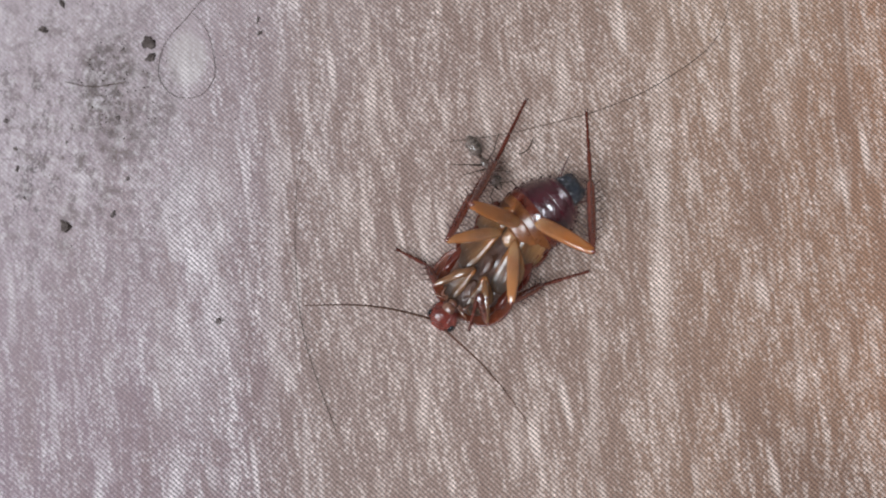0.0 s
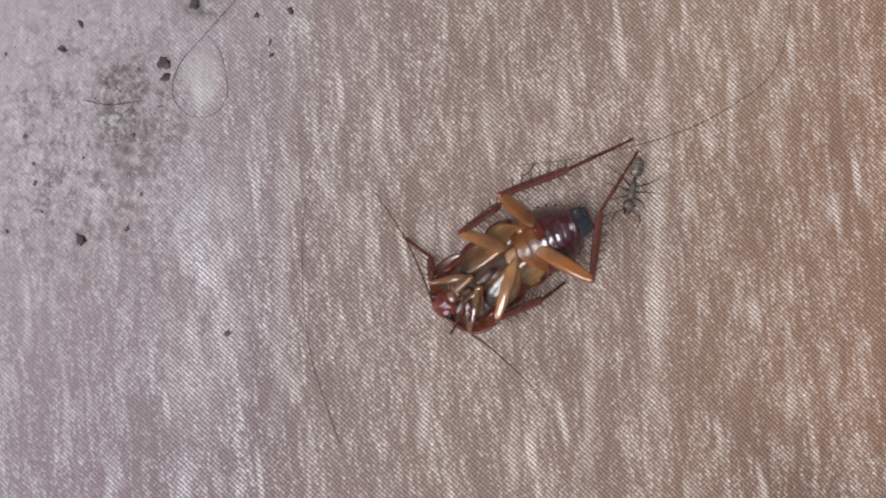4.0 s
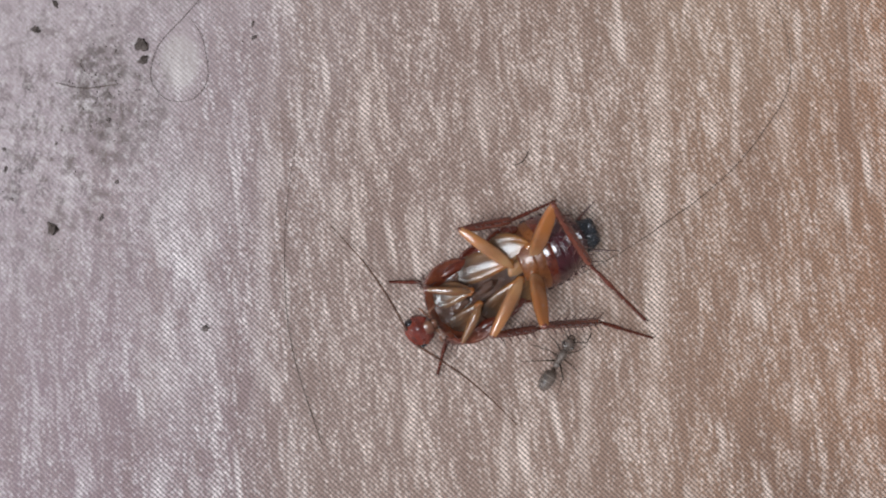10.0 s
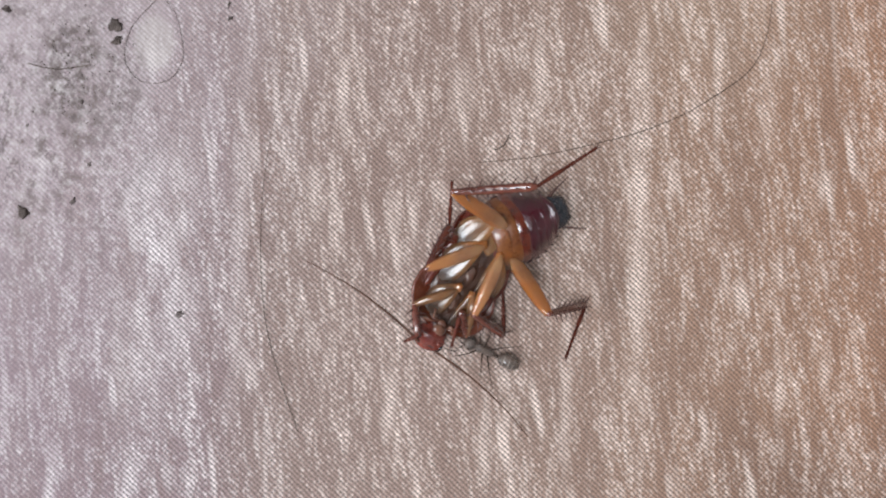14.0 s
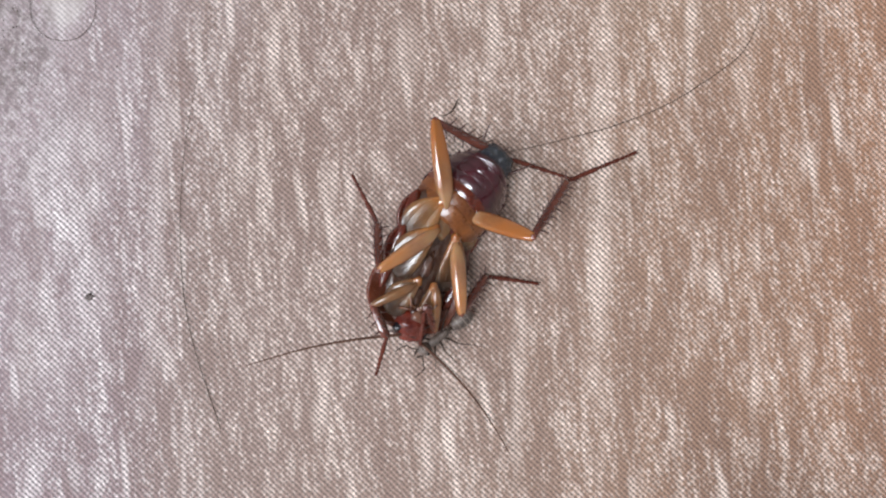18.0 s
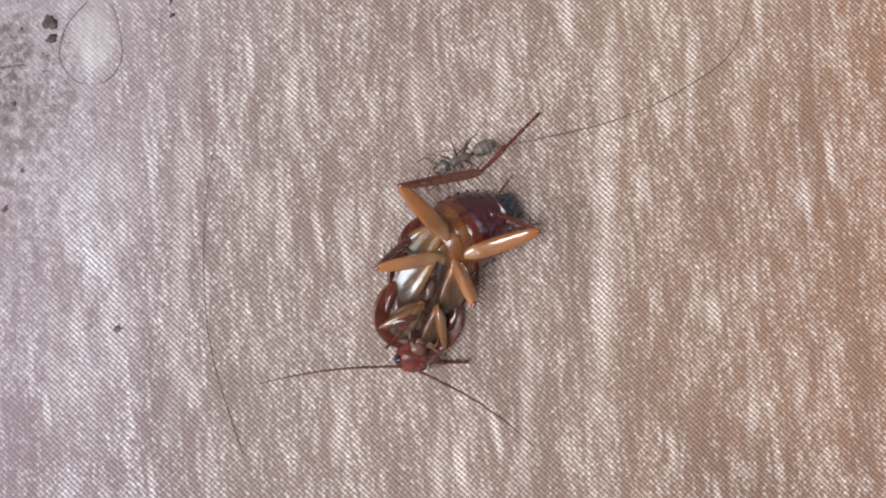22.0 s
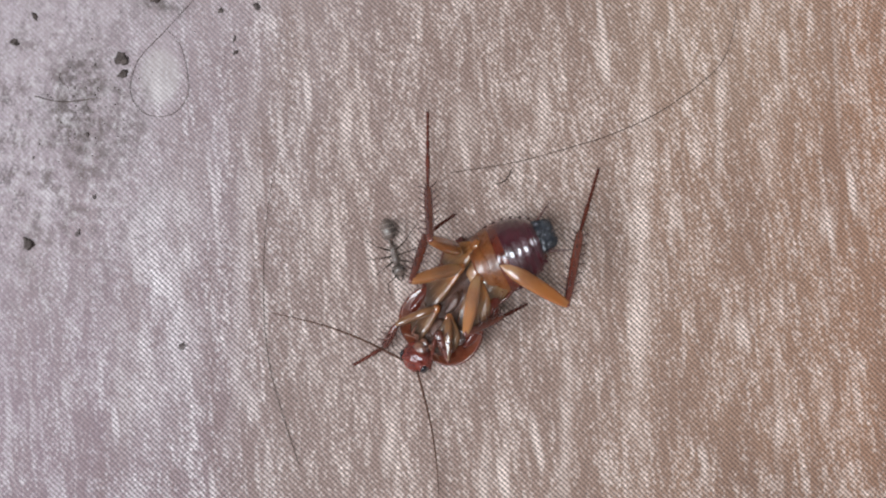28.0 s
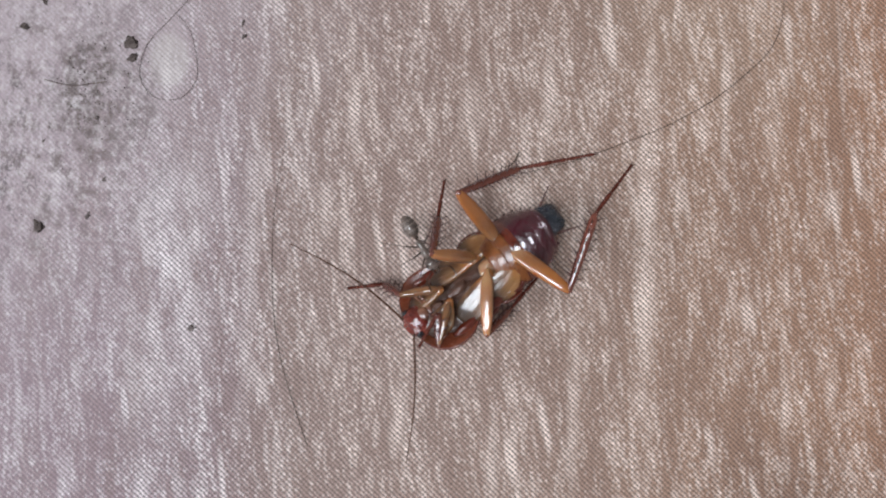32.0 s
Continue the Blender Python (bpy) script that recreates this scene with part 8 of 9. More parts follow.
    walk(front_leg_a["tarsus"], [
        (0, aim(8.22, -6.24, -0.55, -80, 2.1)), (0.5, aim(8.73, -6.6, -0.22, -74.4, -1.2)), (1, aim(9.25, -6.87, 0.16, -68.7, -4.5)),
        (1.5, aim(8.44, -6.96, 0.89, -79.9, -13)), (2, aim(7.71, -6.74, 1.67, -91.9, -21.1)), (2.5, aim(7.44, -6.48, 1.93, -92.3, -15.6)),
        (3, aim(7.2, -6.16, 2.19, -92.7, -10.2)), (3.5, aim(7.39, -6.37, 1.65, -84.8, -10.3)), (4, aim(7.64, -6.5, 1.12, -76.9, -10.3)),
        (4.5, aim(6.71, -6.34, 2.24, -89.9, -6.9)), (5, aim(6.76, -6.38, 2.26, -88.6, -12.1)), (5.5, aim(6.81, -6.43, 2.28, -87.2, -17.3)),
        (6, aim(6.87, -6.47, 2.31, -85.8, -22.6)), (6.5, aim(6.92, -6.51, 2.33, -84.2, -27.8)), (7, aim(7.4, -6.14, 2.21, -79.4, -28.5)),
        (7.5, aim(7.26, -6.14, 2.14, -85.3, -25.6)), (8, aim(7.12, -6.14, 2.07, -90.9, -22.4)), (8.5, aim(7.47, -6.32, -0.08, -74.2, -23.9)),
        (9, aim(8.6, -5.5, -1.61, -57.3, -23.6)), (9.5, aim(9.07, -4.86, -1.92, -43.7, -24.7)), (10, aim(9.56, -4.18, -2.09, -30, -24.7)),
        (10.5, aim(11.41, -1.95, -0.85, 4.4, -6.2)), (11, aim(11.76, -1.35, 2.3, 36.3, 14.2)), (11.5, aim(11.9, -1.5, 2.27, 35.8, 14)),
        (12, aim(12.04, -1.66, 2.24, 35.3, 13.8)), (12.5, aim(12.14, -1.55, 2.27, 38.8, 14.1)), (13, aim(12.23, -1.45, 2.3, 42.3, 14.4)),
        (13.5, aim(12.5, -1.83, 2.31, 35.7, -26.2)), (14, aim(12.74, -2.24, 2.3, 19.8, -66)), (14.5, aim(7.11, -1.18, 2.65, -20.7, -8.9)),
        (15, aim(8.06, -0.77, 2.92, -7.3, -16.2)), (15.5, aim(9.12, -0.63, 3.05, 7.1, -22.7)), (16, aim(10.18, -0.78, 3.05, 22.8, -27.7)),
        (16.5, aim(11.16, -1.2, 2.91, 39.6, -30.9)), (17, aim(7.45, -1.9, 2.61, -21.2, -11.2)), (17.5, aim(9.84, -1.39, 2.94, -4, -15.7)),
        (18, aim(12.07, -2.27, 2.41, 13.8, -18.8)), (18.5, aim(9.81, -1.26, 2.94, -3.7, -15.1)), (19, aim(7.4, -1.7, 2.61, -20.5, -10.2)),
        (19.5, aim(7.32, -1.88, 2.57, -21.2, -10.8)), (20, aim(7.22, -2.06, 2.53, -21.9, -11.3)), (20.5, aim(7.12, -1.85, 2.51, -22.2, -10.6)),
        (21, aim(7.01, -1.64, 2.49, -22.5, -9.8)), (21.5, aim(7, -1.61, 2.51, -22.2, -9.6)), (22, aim(7, -1.57, 2.53, -21.9, -9.4)),
        (22.5, aim(7.23, -1.68, 2.61, -20.8, -9.8)), (23, aim(7.47, -1.8, 2.69, -19.7, -10.1)), (23.5, aim(7.51, -1.73, 2.75, -19.5, -10.1)),
        (24, aim(7.54, -1.67, 2.81, -19.2, -10)), (24.5, aim(7.11, -1.18, 2.65, -20.7, -8.9)), (25, aim(11.45, -6.12, 2.4, -54.2, -10.7)),
        (25.5, aim(11.61, -6.34, 0.45, -67.9, 22.5)), (26, aim(11.97, -5.88, 0.36, -56.4, 14.3)), (26.5, aim(12.26, -5.37, 0.3, -45.7, 5.6)),
        (27, aim(12.46, -4.82, 0.27, -35.3, -3.3)), (27.5, aim(12.58, -4.24, 0.28, -24.8, -12.1)), (28, aim(12.91, -4.22, 0.29, -28.5, -6)),
        (28.5, aim(10.96, -5.84, -0.83, -36.5, 1)), (29, aim(8.24, -6.18, -0.39, -44.6, 8)), (29.5, aim(10.3, -3.59, -1.74, 9.8, -1.1)),
        (30, aim(11.51, -1.12, 0.88, 64.4, -9.2)), (30.5, aim(12.64, -5.46, 1.48, -2.5, -35.2)), (31, aim(8.42, -6.86, 2.58, -75.4, -18.1)),
        (31.5, aim(9.38, -7.18, 1.25, -53.2, -6.3)), (32, aim(10.36, -6.75, -0.01, -32, 6.4)),
    ])
    walk(front_leg_b["femur"], [
        (0, aim(5.86, 1.24, 2.19, 39.6, -9.3)), (0.5, aim(5.92, 1.26, 2.18, 38.6, -9.2)), (1, aim(5.97, 1.28, 2.18, 37.5, -9.2)),
        (1.5, aim(5.88, 1.24, 2.19, 38.8, -9.5)), (2, aim(5.79, 1.2, 2.19, 40, -9.8)), (2.5, aim(5.85, 1.23, 2.19, 39.7, -9.8)),
        (3, aim(5.91, 1.26, 2.18, 39.4, -9.9)), (3.5, aim(5.96, 1.28, 2.18, 38.1, -9.8)), (4, aim(6.01, 1.3, 2.18, 36.9, -9.7)),
        (4.5, aim(5.6, 1.1, 2.2, 37.4, -9)), (5, aim(5.6, 1.1, 2.2, 37.4, -9)), (5.5, aim(5.6, 1.1, 2.2, 37.4, -9)),
        (6, aim(5.6, 1.1, 2.2, 37.4, -9)), (6.5, aim(5.6, 1.1, 2.2, 37.4, -9)), (7, aim(5.91, 1.28, 2.18, 42.4, -8.9)),
        (7.5, aim(5.89, 1.26, 2.18, 41.8, -9.1)), (8, aim(5.86, 1.25, 2.19, 41.2, -9.2)), (8.5, aim(5.83, 1.21, 2.19, 36.2, -8.1)),
        (9, aim(5.8, 1.18, 2.19, 31.3, -7)), (9.5, aim(5.8, 1.18, 2.19, 32.2, -6.6)), (10, aim(5.8, 1.18, 2.19, 33.1, -6.1)),
        (10.5, aim(5.72, 1.15, 2.2, 33.7, -7.4)), (11, aim(5.64, 1.12, 2.2, 34.4, -8.7)), (11.5, aim(5.67, 1.13, 2.2, 33.2, -8.4)),
        (12, aim(5.7, 1.14, 2.2, 32.1, -8)), (12.5, aim(5.8, 1.17, 2.19, 30.9, -7)), (13, aim(5.9, 1.21, 2.19, 29.6, -6)),
        (13.5, aim(5.84, 1.18, 2.19, 28.5, -7.4)), (14, aim(5.78, 1.16, 2.19, 27.3, -8.8)), (14.5, aim(5.6, 1.1, 2.2, 37.4, -9)),
        (15, aim(5.6, 1.1, 2.2, 37.4, -9)), (15.5, aim(5.6, 1.1, 2.2, 37.4, -9)), (16, aim(5.6, 1.1, 2.2, 37.4, -9)),
        (16.5, aim(5.6, 1.1, 2.2, 37.4, -9)), (17, aim(5.63, 1.11, 2.2, 27.1, -12.3)), (17.5, aim(5.68, 1.12, 2.2, 26.4, -11.6)),
        (18, aim(5.72, 1.14, 2.19, 25.6, -11)), (18.5, aim(5.67, 1.12, 2.2, 27.9, -11.1)), (19, aim(5.62, 1.11, 2.2, 30.2, -11.2)),
        (19.5, aim(5.58, 1.09, 2.2, 28.6, -13.6)), (20, aim(5.53, 1.08, 2.21, 26.9, -16)), (20.5, aim(5.51, 1.07, 2.21, 29.4, -15)),
        (21, aim(5.49, 1.05, 2.21, 31.9, -14)), (21.5, aim(5.49, 1.05, 2.21, 32.7, -13.8)), (22, aim(5.49, 1.05, 2.21, 33.6, -13.5)),
        (22.5, aim(5.55, 1.08, 2.2, 31.6, -12.3)), (23, aim(5.61, 1.1, 2.2, 29.5, -11.2)), (23.5, aim(5.63, 1.11, 2.2, 30.2, -10.2)),
        (24, aim(5.64, 1.12, 2.2, 30.9, -9.2)), (24.5, aim(5.6, 1.1, 2.2, 37.4, -9)), (25, aim(5.74, 1.18, 2.19, 42.2, -10)),
        (25.5, aim(5.6, 1.1, 2.2, 37.4, -9)), (26, aim(5.6, 1.1, 2.2, 37.4, -9)), (26.5, aim(5.6, 1.1, 2.2, 37.4, -9)),
        (27, aim(5.6, 1.1, 2.2, 37.4, -9)), (27.5, aim(5.6, 1.1, 2.2, 37.4, -9)), (28, aim(5.79, 1.17, 2.19, 31.8, -8.1)),
        (28.5, aim(5.83, 1.21, 2.19, 35.4, -9.3)), (29, aim(5.88, 1.24, 2.18, 38.9, -10.4)), (29.5, aim(5.82, 1.21, 2.19, 36.1, -9.5)),
        (30, aim(5.76, 1.17, 2.19, 33.4, -8.6)), (30.5, aim(5.83, 1.21, 2.19, 35.8, -9.4)), (31, aim(5.9, 1.25, 2.18, 38.2, -10.2)),
        (31.5, aim(5.9, 1.25, 2.18, 37.4, -10.4)), (32, aim(5.91, 1.25, 2.18, 36.7, -10.5)),
    ])
    walk(front_leg_b["tibia"], [
        (0, aim(9.36, 4.13, 1.45, -127.1, 21.4)), (0.5, aim(9.47, 4.09, 1.45, -127.3, 21.9)), (1, aim(9.57, 4.05, 1.45, -127.5, 22.4)),
        (1.5, aim(9.42, 4.08, 1.43, -127.2, 21.7)), (2, aim(9.26, 4.12, 1.41, -127, 21)), (2.5, aim(9.34, 4.13, 1.4, -127.1, 21.6)),
        (3, aim(9.41, 4.14, 1.39, -127.2, 22.3)), (3.5, aim(9.52, 4.08, 1.4, -127.4, 22.7)), (4, aim(9.63, 4.02, 1.4, -127.6, 23.2)),
        (4.5, aim(9.21, 3.86, 1.48, -128.1, 19)), (5, aim(9.21, 3.86, 1.48, -128.1, 19)), (5.5, aim(9.21, 3.86, 1.48, -128.1, 19)),
        (6, aim(9.21, 3.86, 1.48, -128.1, 19)), (6.5, aim(9.21, 3.86, 1.48, -128.1, 19)), (7, aim(9.27, 4.34, 1.47, -74.9, -27.1)),
        (7.5, aim(9.27, 4.29, 1.46, -101.6, -3)), (8, aim(9.28, 4.24, 1.45, -127.1, 21.6)), (8.5, aim(9.5, 3.9, 1.54, -120, -44.3)),
        (9, aim(9.7, 3.55, 1.63, 41.7, -68.7)), (9.5, aim(9.67, 3.62, 1.67, 8.6, -69.5)), (10, aim(9.64, 3.68, 1.7, -19, -64.6)),
        (10.5, aim(9.51, 3.68, 1.6, -12.5, -60.4)), (11, aim(9.39, 3.68, 1.5, -7.5, -56)), (11.5, aim(9.47, 3.62, 1.53, -12.7, -60.8)),
        (12, aim(9.56, 3.56, 1.56, -19.7, -65.3)), (12.5, aim(9.72, 3.52, 1.63, 15.1, -61.8)), (13, aim(9.88, 3.47, 1.71, 37.9, -52.1)),
        (13.5, aim(9.85, 3.36, 1.6, -101, -49.7)), (14, aim(9.82, 3.25, 1.49, -126.3, 19.2)), (14.5, aim(9.21, 3.86, 1.48, -128.1, 19)),
        (15, aim(9.21, 3.86, 1.48, -128.1, 19)), (15.5, aim(9.21, 3.86, 1.48, -128.1, 19)), (16, aim(9.21, 3.86, 1.48, -128.1, 19)),
        (16.5, aim(9.21, 3.86, 1.48, -128.1, 19)), (17, aim(9.63, 3.16, 1.22, -128.9, 19.3)), (17.5, aim(9.71, 3.12, 1.27, -129.1, 19.5)),
        (18, aim(9.79, 3.09, 1.32, -129.3, 19.7)), (18.5, aim(9.66, 3.23, 1.31, -160.1, 89.1)), (19, aim(9.52, 3.38, 1.31, 51.7, -23.7)),
        (19.5, aim(9.5, 3.23, 1.12, 65.6, -21.1)), (20, aim(9.48, 3.08, 0.94, 79, -17.5)), (20.5, aim(9.38, 3.25, 1.02, 83, -12.4)),
        (21, aim(9.28, 3.41, 1.1, 86.8, -7.3)), (21.5, aim(9.25, 3.47, 1.11, 54.5, -33.7)), (22, aim(9.21, 3.53, 1.13, 4.3, -46.5)),
        (22.5, aim(9.38, 3.43, 1.22, 89.4, -81.6)), (23, aim(9.54, 3.33, 1.31, 166.8, -45.3)), (23.5, aim(9.54, 3.39, 1.38, 150.7, -47.1)),
        (24, aim(9.54, 3.45, 1.46, 134.2, -46.6)), (24.5, aim(9.21, 3.86, 1.48, -128.1, 19)), (25, aim(9.1, 4.22, 1.4, -127.3, 20.1)),
        (25.5, aim(9.21, 3.86, 1.48, -128.1, 19)), (26, aim(9.21, 3.86, 1.48, -128.1, 19)), (26.5, aim(9.21, 3.86, 1.48, -128.1, 19)),
        (27, aim(9.21, 3.86, 1.48, -128.1, 19)), (27.5, aim(9.21, 3.86, 1.48, -128.1, 19)), (28, aim(9.66, 3.58, 1.55, -127, 20.8)),
        (28.5, aim(9.53, 3.84, 1.45, -126.7, 21.4)), (29, aim(9.4, 4.09, 1.35, -126.3, 22.1)), (29.5, aim(9.48, 3.88, 1.43, -127.5, 21.2)),
        (30, aim(9.56, 3.67, 1.51, -128.7, 20.3)), (30.5, aim(9.51, 3.86, 1.44, -128.4, 21.2)), (31, aim(9.46, 4.05, 1.37, -128, 22.1)),
        (31.5, aim(9.5, 4, 1.36, -128.1, 22.3)), (32, aim(9.53, 3.95, 1.34, -128.2, 22.5)),
    ])
    walk(front_leg_b["tarsus"], [
        (0, aim(7.34, 1.46, 2.76, 21.5, -10.2)), (0.5, aim(7.44, 1.43, 2.79, 21.3, -10.4)), (1, aim(7.55, 1.41, 2.82, 21, -10.6)),
        (1.5, aim(7.4, 1.42, 2.76, 21.3, -10.3)), (2, aim(7.24, 1.43, 2.7, 21.6, -10)), (2.5, aim(7.32, 1.46, 2.73, 21.5, -10.2)),
        (3, aim(7.4, 1.49, 2.76, 21.4, -10.5)), (3.5, aim(7.51, 1.44, 2.79, 21.1, -10.6)), (4, aim(7.61, 1.39, 2.82, 20.9, -10.7)),
        (4.5, aim(7.11, 1.18, 2.65, 20.7, -8.9)), (5, aim(7.11, 1.18, 2.65, 20.7, -8.9)), (5.5, aim(7.11, 1.18, 2.65, 20.7, -8.9)),
        (6, aim(7.11, 1.18, 2.65, 20.7, -8.9)), (6.5, aim(7.11, 1.18, 2.65, 20.7, -8.9)), (7, aim(10.1, 1.25, -0.17, 78.1, -47.9)),
        (7.5, aim(8.55, 0.77, 1.27, 44, -32.2)), (8, aim(7.27, 1.57, 2.78, 21.5, -10.3)), (8.5, aim(8.22, 1.67, -0.97, 20.4, -6.4)),
        (9, aim(10.67, 4.42, -1.72, 19.4, -2.5)), (9.5, aim(10.91, 3.8, -1.71, 30.9, 0.4)), (10, aim(11.1, 3.18, -1.55, 42.5, 3.3)),
        (10.5, aim(11.25, 3.3, -1.53, 51.7, 4.1)), (11, aim(11.39, 3.42, -1.48, 61, 4.7)), (11.5, aim(11.19, 3.24, -1.61, 67.5, 6.4)),
        (12, aim(10.97, 3.06, -1.71, 74.2, 7.9)), (12.5, aim(11.36, 3.96, -1.54, 61.8, 6.2)), (13, aim(11.62, 4.83, -1.13, 49.5, 4.2)),
        (13.5, aim(9.41, 1.07, -1.15, 36.1, -2.6)), (14, aim(7.8, 0.51, 2.67, 22.5, -9.1)), (14.5, aim(7.11, 1.18, 2.65, 20.7, -8.9)),
        (15, aim(7.11, 1.18, 2.65, 20.7, -8.9)), (15.5, aim(7.11, 1.18, 2.65, 20.7, -8.9)), (16, aim(7.11, 1.18, 2.65, 20.7, -8.9)),
        (16.5, aim(7.11, 1.18, 2.65, 20.7, -8.9)), (17, aim(7.5, 0.52, 2.41, 19.8, -9.5)), (17.5, aim(7.57, 0.49, 2.47, 19.6, -9.8)),
        (18, aim(7.65, 0.46, 2.53, 19.3, -10.1)), (18.5, aim(9.6, 3.22, 4.91, 84, 5.2)), (19, aim(11.56, 5.96, -0.14, 150.8, 14.3)),
        (19.5, aim(10.89, 6.29, -0.17, 150.6, 13.1)), (20, aim(10.14, 6.45, -0.14, 150.4, 11.9)), (20.5, aim(9.81, 6.74, 0.24, 109.2, 18.1)),
        (21, aim(9.48, 6.98, 0.64, 67.1, 15.5)), (21.5, aim(10.98, 5.91, -0.88, 88.9, 23.6)), (22, aim(11.69, 3.72, -1.48, 112.9, 28.4)),
        (22.5, aim(9.39, 3.96, -2.34, 102.2, 29)), (23, aim(7.08, 3.91, -1.25, 91.5, 28.6)), (23.5, aim(7.41, 4.59, -1.25, 96.4, 24.9)),
        (24, aim(7.81, 5.22, -1.16, 100.9, 21)), (24.5, aim(7.11, 1.18, 2.65, 20.7, -8.9)), (25, aim(7.05, 1.53, 2.64, 21.5, -9.5)),
        (25.5, aim(7.11, 1.18, 2.65, 20.7, -8.9)), (26, aim(7.11, 1.18, 2.65, 20.7, -8.9)), (26.5, aim(7.11, 1.18, 2.65, 20.7, -8.9)),
        (27, aim(7.11, 1.18, 2.65, 20.7, -8.9)), (27.5, aim(7.11, 1.18, 2.65, 20.7, -8.9)), (28, aim(7.63, 0.89, 2.82, 21.7, -9.6)),
        (28.5, aim(7.53, 1.15, 2.76, 22.1, -9.9)), (29, aim(7.42, 1.4, 2.71, 22.4, -10.3)), (29.5, aim(7.44, 1.22, 2.73, 21.2, -9.7)),
        (30, aim(7.45, 1.04, 2.76, 20.1, -9.2)), (30.5, aim(7.43, 1.23, 2.74, 20.5, -9.6)), (31, aim(7.4, 1.42, 2.72, 20.8, -10)),
        (31.5, aim(7.44, 1.38, 2.72, 20.8, -9.9)), (32, aim(7.48, 1.34, 2.72, 20.7, -9.9)),
    ])
    walk(antenna_a, [
        (0, aim(13.23, -1.68, 0.9, -55.9, 37.1)), (0.5, aim(12.88, -1.63, 0.9, -58.7, 18.5)), (1, aim(12.54, -1.58, 0.9, -61, -0.2)),
        (1.5, aim(12.29, -1.6, 0.9, -73.6, 19.1)), (2, aim(12.04, -1.61, 0.9, -89.4, 37.4)), (2.5, aim(11.44, -1.67, 0.9, -89.2, 38.3)),
        (3, aim(10.84, -1.72, 0.9, -89, 39.2)), (3.5, aim(10.98, -1.73, 0.9, -96, 23)), (4, aim(11.12, -1.75, 0.9, -101.4, 6.7)),
        (4.5, aim(10.1, -1.1, 0.9, -97.6, 23.2)), (5, aim(10.2, -1.1, 0.9, -98.6, 22.8)), (5.5, aim(10.3, -1.1, 0.9, -99.6, 22.5)),
        (6, aim(10.39, -1.1, 0.9, -100.6, 22.1)), (6.5, aim(10.49, -1.1, 0.9, -101.6, 21.7)), (7, aim(11.93, -1.93, 0.9, -100.5, 42.6)),
        (7.5, aim(11.79, -1.85, 0.9, -88.9, 20)), (8, aim(11.65, -1.76, 0.9, -80.4, -3.1)), (8.5, aim(12.82, -1.22, 0.9, -80.7, -7.1)),
        (9, aim(13.98, -0.68, 0.9, -81.1, -11.1)), (9.5, aim(14.18, -0.9, 0.9, -83.8, -16.6)), (10, aim(14.39, -1.12, 0.9, -86.7, -22.2)),
        (10.5, aim(14.29, -1.05, 0.9, -87.9, -17.1)), (11, aim(14.2, -0.98, 0.9, -89, -12)), (11.5, aim(14.31, -0.98, 0.9, -88.8, -11.1)),
        (12, aim(14.42, -0.99, 0.9, -88.6, -10.3)), (12.5, aim(14.06, -1.07, 0.9, -89.3, -12.6)), (13, aim(13.69, -1.16, 0.9, -89.9, -14.8)),
        (13.5, aim(13.54, -1.13, 0.9, -91.7, -15.7)), (14, aim(13.39, -1.1, 0.9, -93.4, -16.6)), (14.5, aim(11.37, -1.1, 0.9, -75.2, -28.8)),
        (15, aim(11.45, -1.1, 0.9, -72.1, -28.2)), (15.5, aim(11.54, -1.1, 0.9, -69.1, -27.5)), (16, aim(11.63, -1.1, 0.9, -66.1, -26.7)),
        (16.5, aim(11.71, -1.1, 0.9, -63.1, -25.9)), (17, aim(12.32, -0.38, 0.9, -55.1, -19.1)), (17.5, aim(11.9, -0.31, 0.9, -56.1, -17.5)),
        (18, aim(11.49, -0.25, 0.9, -57.1, -15.9)), (18.5, aim(11.5, -0.45, 0.9, -57.8, -20.1)), (19, aim(11.51, -0.65, 0.9, -58.5, -24.3)),
        (19.5, aim(12.03, -0.32, 0.9, -33.9, -20.1)), (20, aim(12.55, 0.01, 0.9, -10.9, -12.8)), (20.5, aim(12.54, -0.14, 0.9, -33.3, -19.3)),
        (21, aim(12.52, -0.3, 0.9, -57, -22.9)), (21.5, aim(12.59, -0.37, 0.9, -59.3, -23.8)), (22, aim(12.66, -0.45, 0.9, -61.6, -24.7)),
        (22.5, aim(12.6, -0.7, 0.9, -69.3, -22.2)), (23, aim(12.54, -0.95, 0.9, -76.7, -19.4)), (23.5, aim(12.61, -1.09, 0.9, -78.7, -22.5)),
        (24, aim(12.69, -1.24, 0.9, -80.7, -25.6)), (24.5, aim(12.25, -1.1, 0.9, -75, 8)), (25, aim(11.2, -1.66, 0.9, -67.5, 3.9)),
        (25.5, aim(12.02, -1.1, 0.9, -72.7, 22.2)), (26, aim(12.04, -1.1, 0.9, -73, 24.1)), (26.5, aim(12.06, -1.1, 0.9, -73.2, 26.1)),
        (27, aim(12.08, -1.1, 0.9, -73.5, 28)), (27.5, aim(12.1, -1.1, 0.9, -73.8, 29.9)), (28, aim(12.8, -1.24, 0.9, -74.7, 29.3)),
        (28.5, aim(11.91, -1.44, 0.9, -73, 36.2)), (29, aim(11.02, -1.63, 0.9, -70.9, 43.1)), (29.5, aim(11.63, -1.29, 0.9, -79.3, 28.3)),
        (30, aim(12.24, -0.96, 0.9, -85.6, 13)), (30.5, aim(12.38, -1.21, 0.9, -79.3, 9.3)), (31, aim(12.51, -1.47, 0.9, -73.2, 5.3)),
        (31.5, aim(11.83, -1.41, 0.9, -71.5, 21.7)), (32, aim(11.15, -1.35, 0.9, -69.5, 37.9)),
    ])
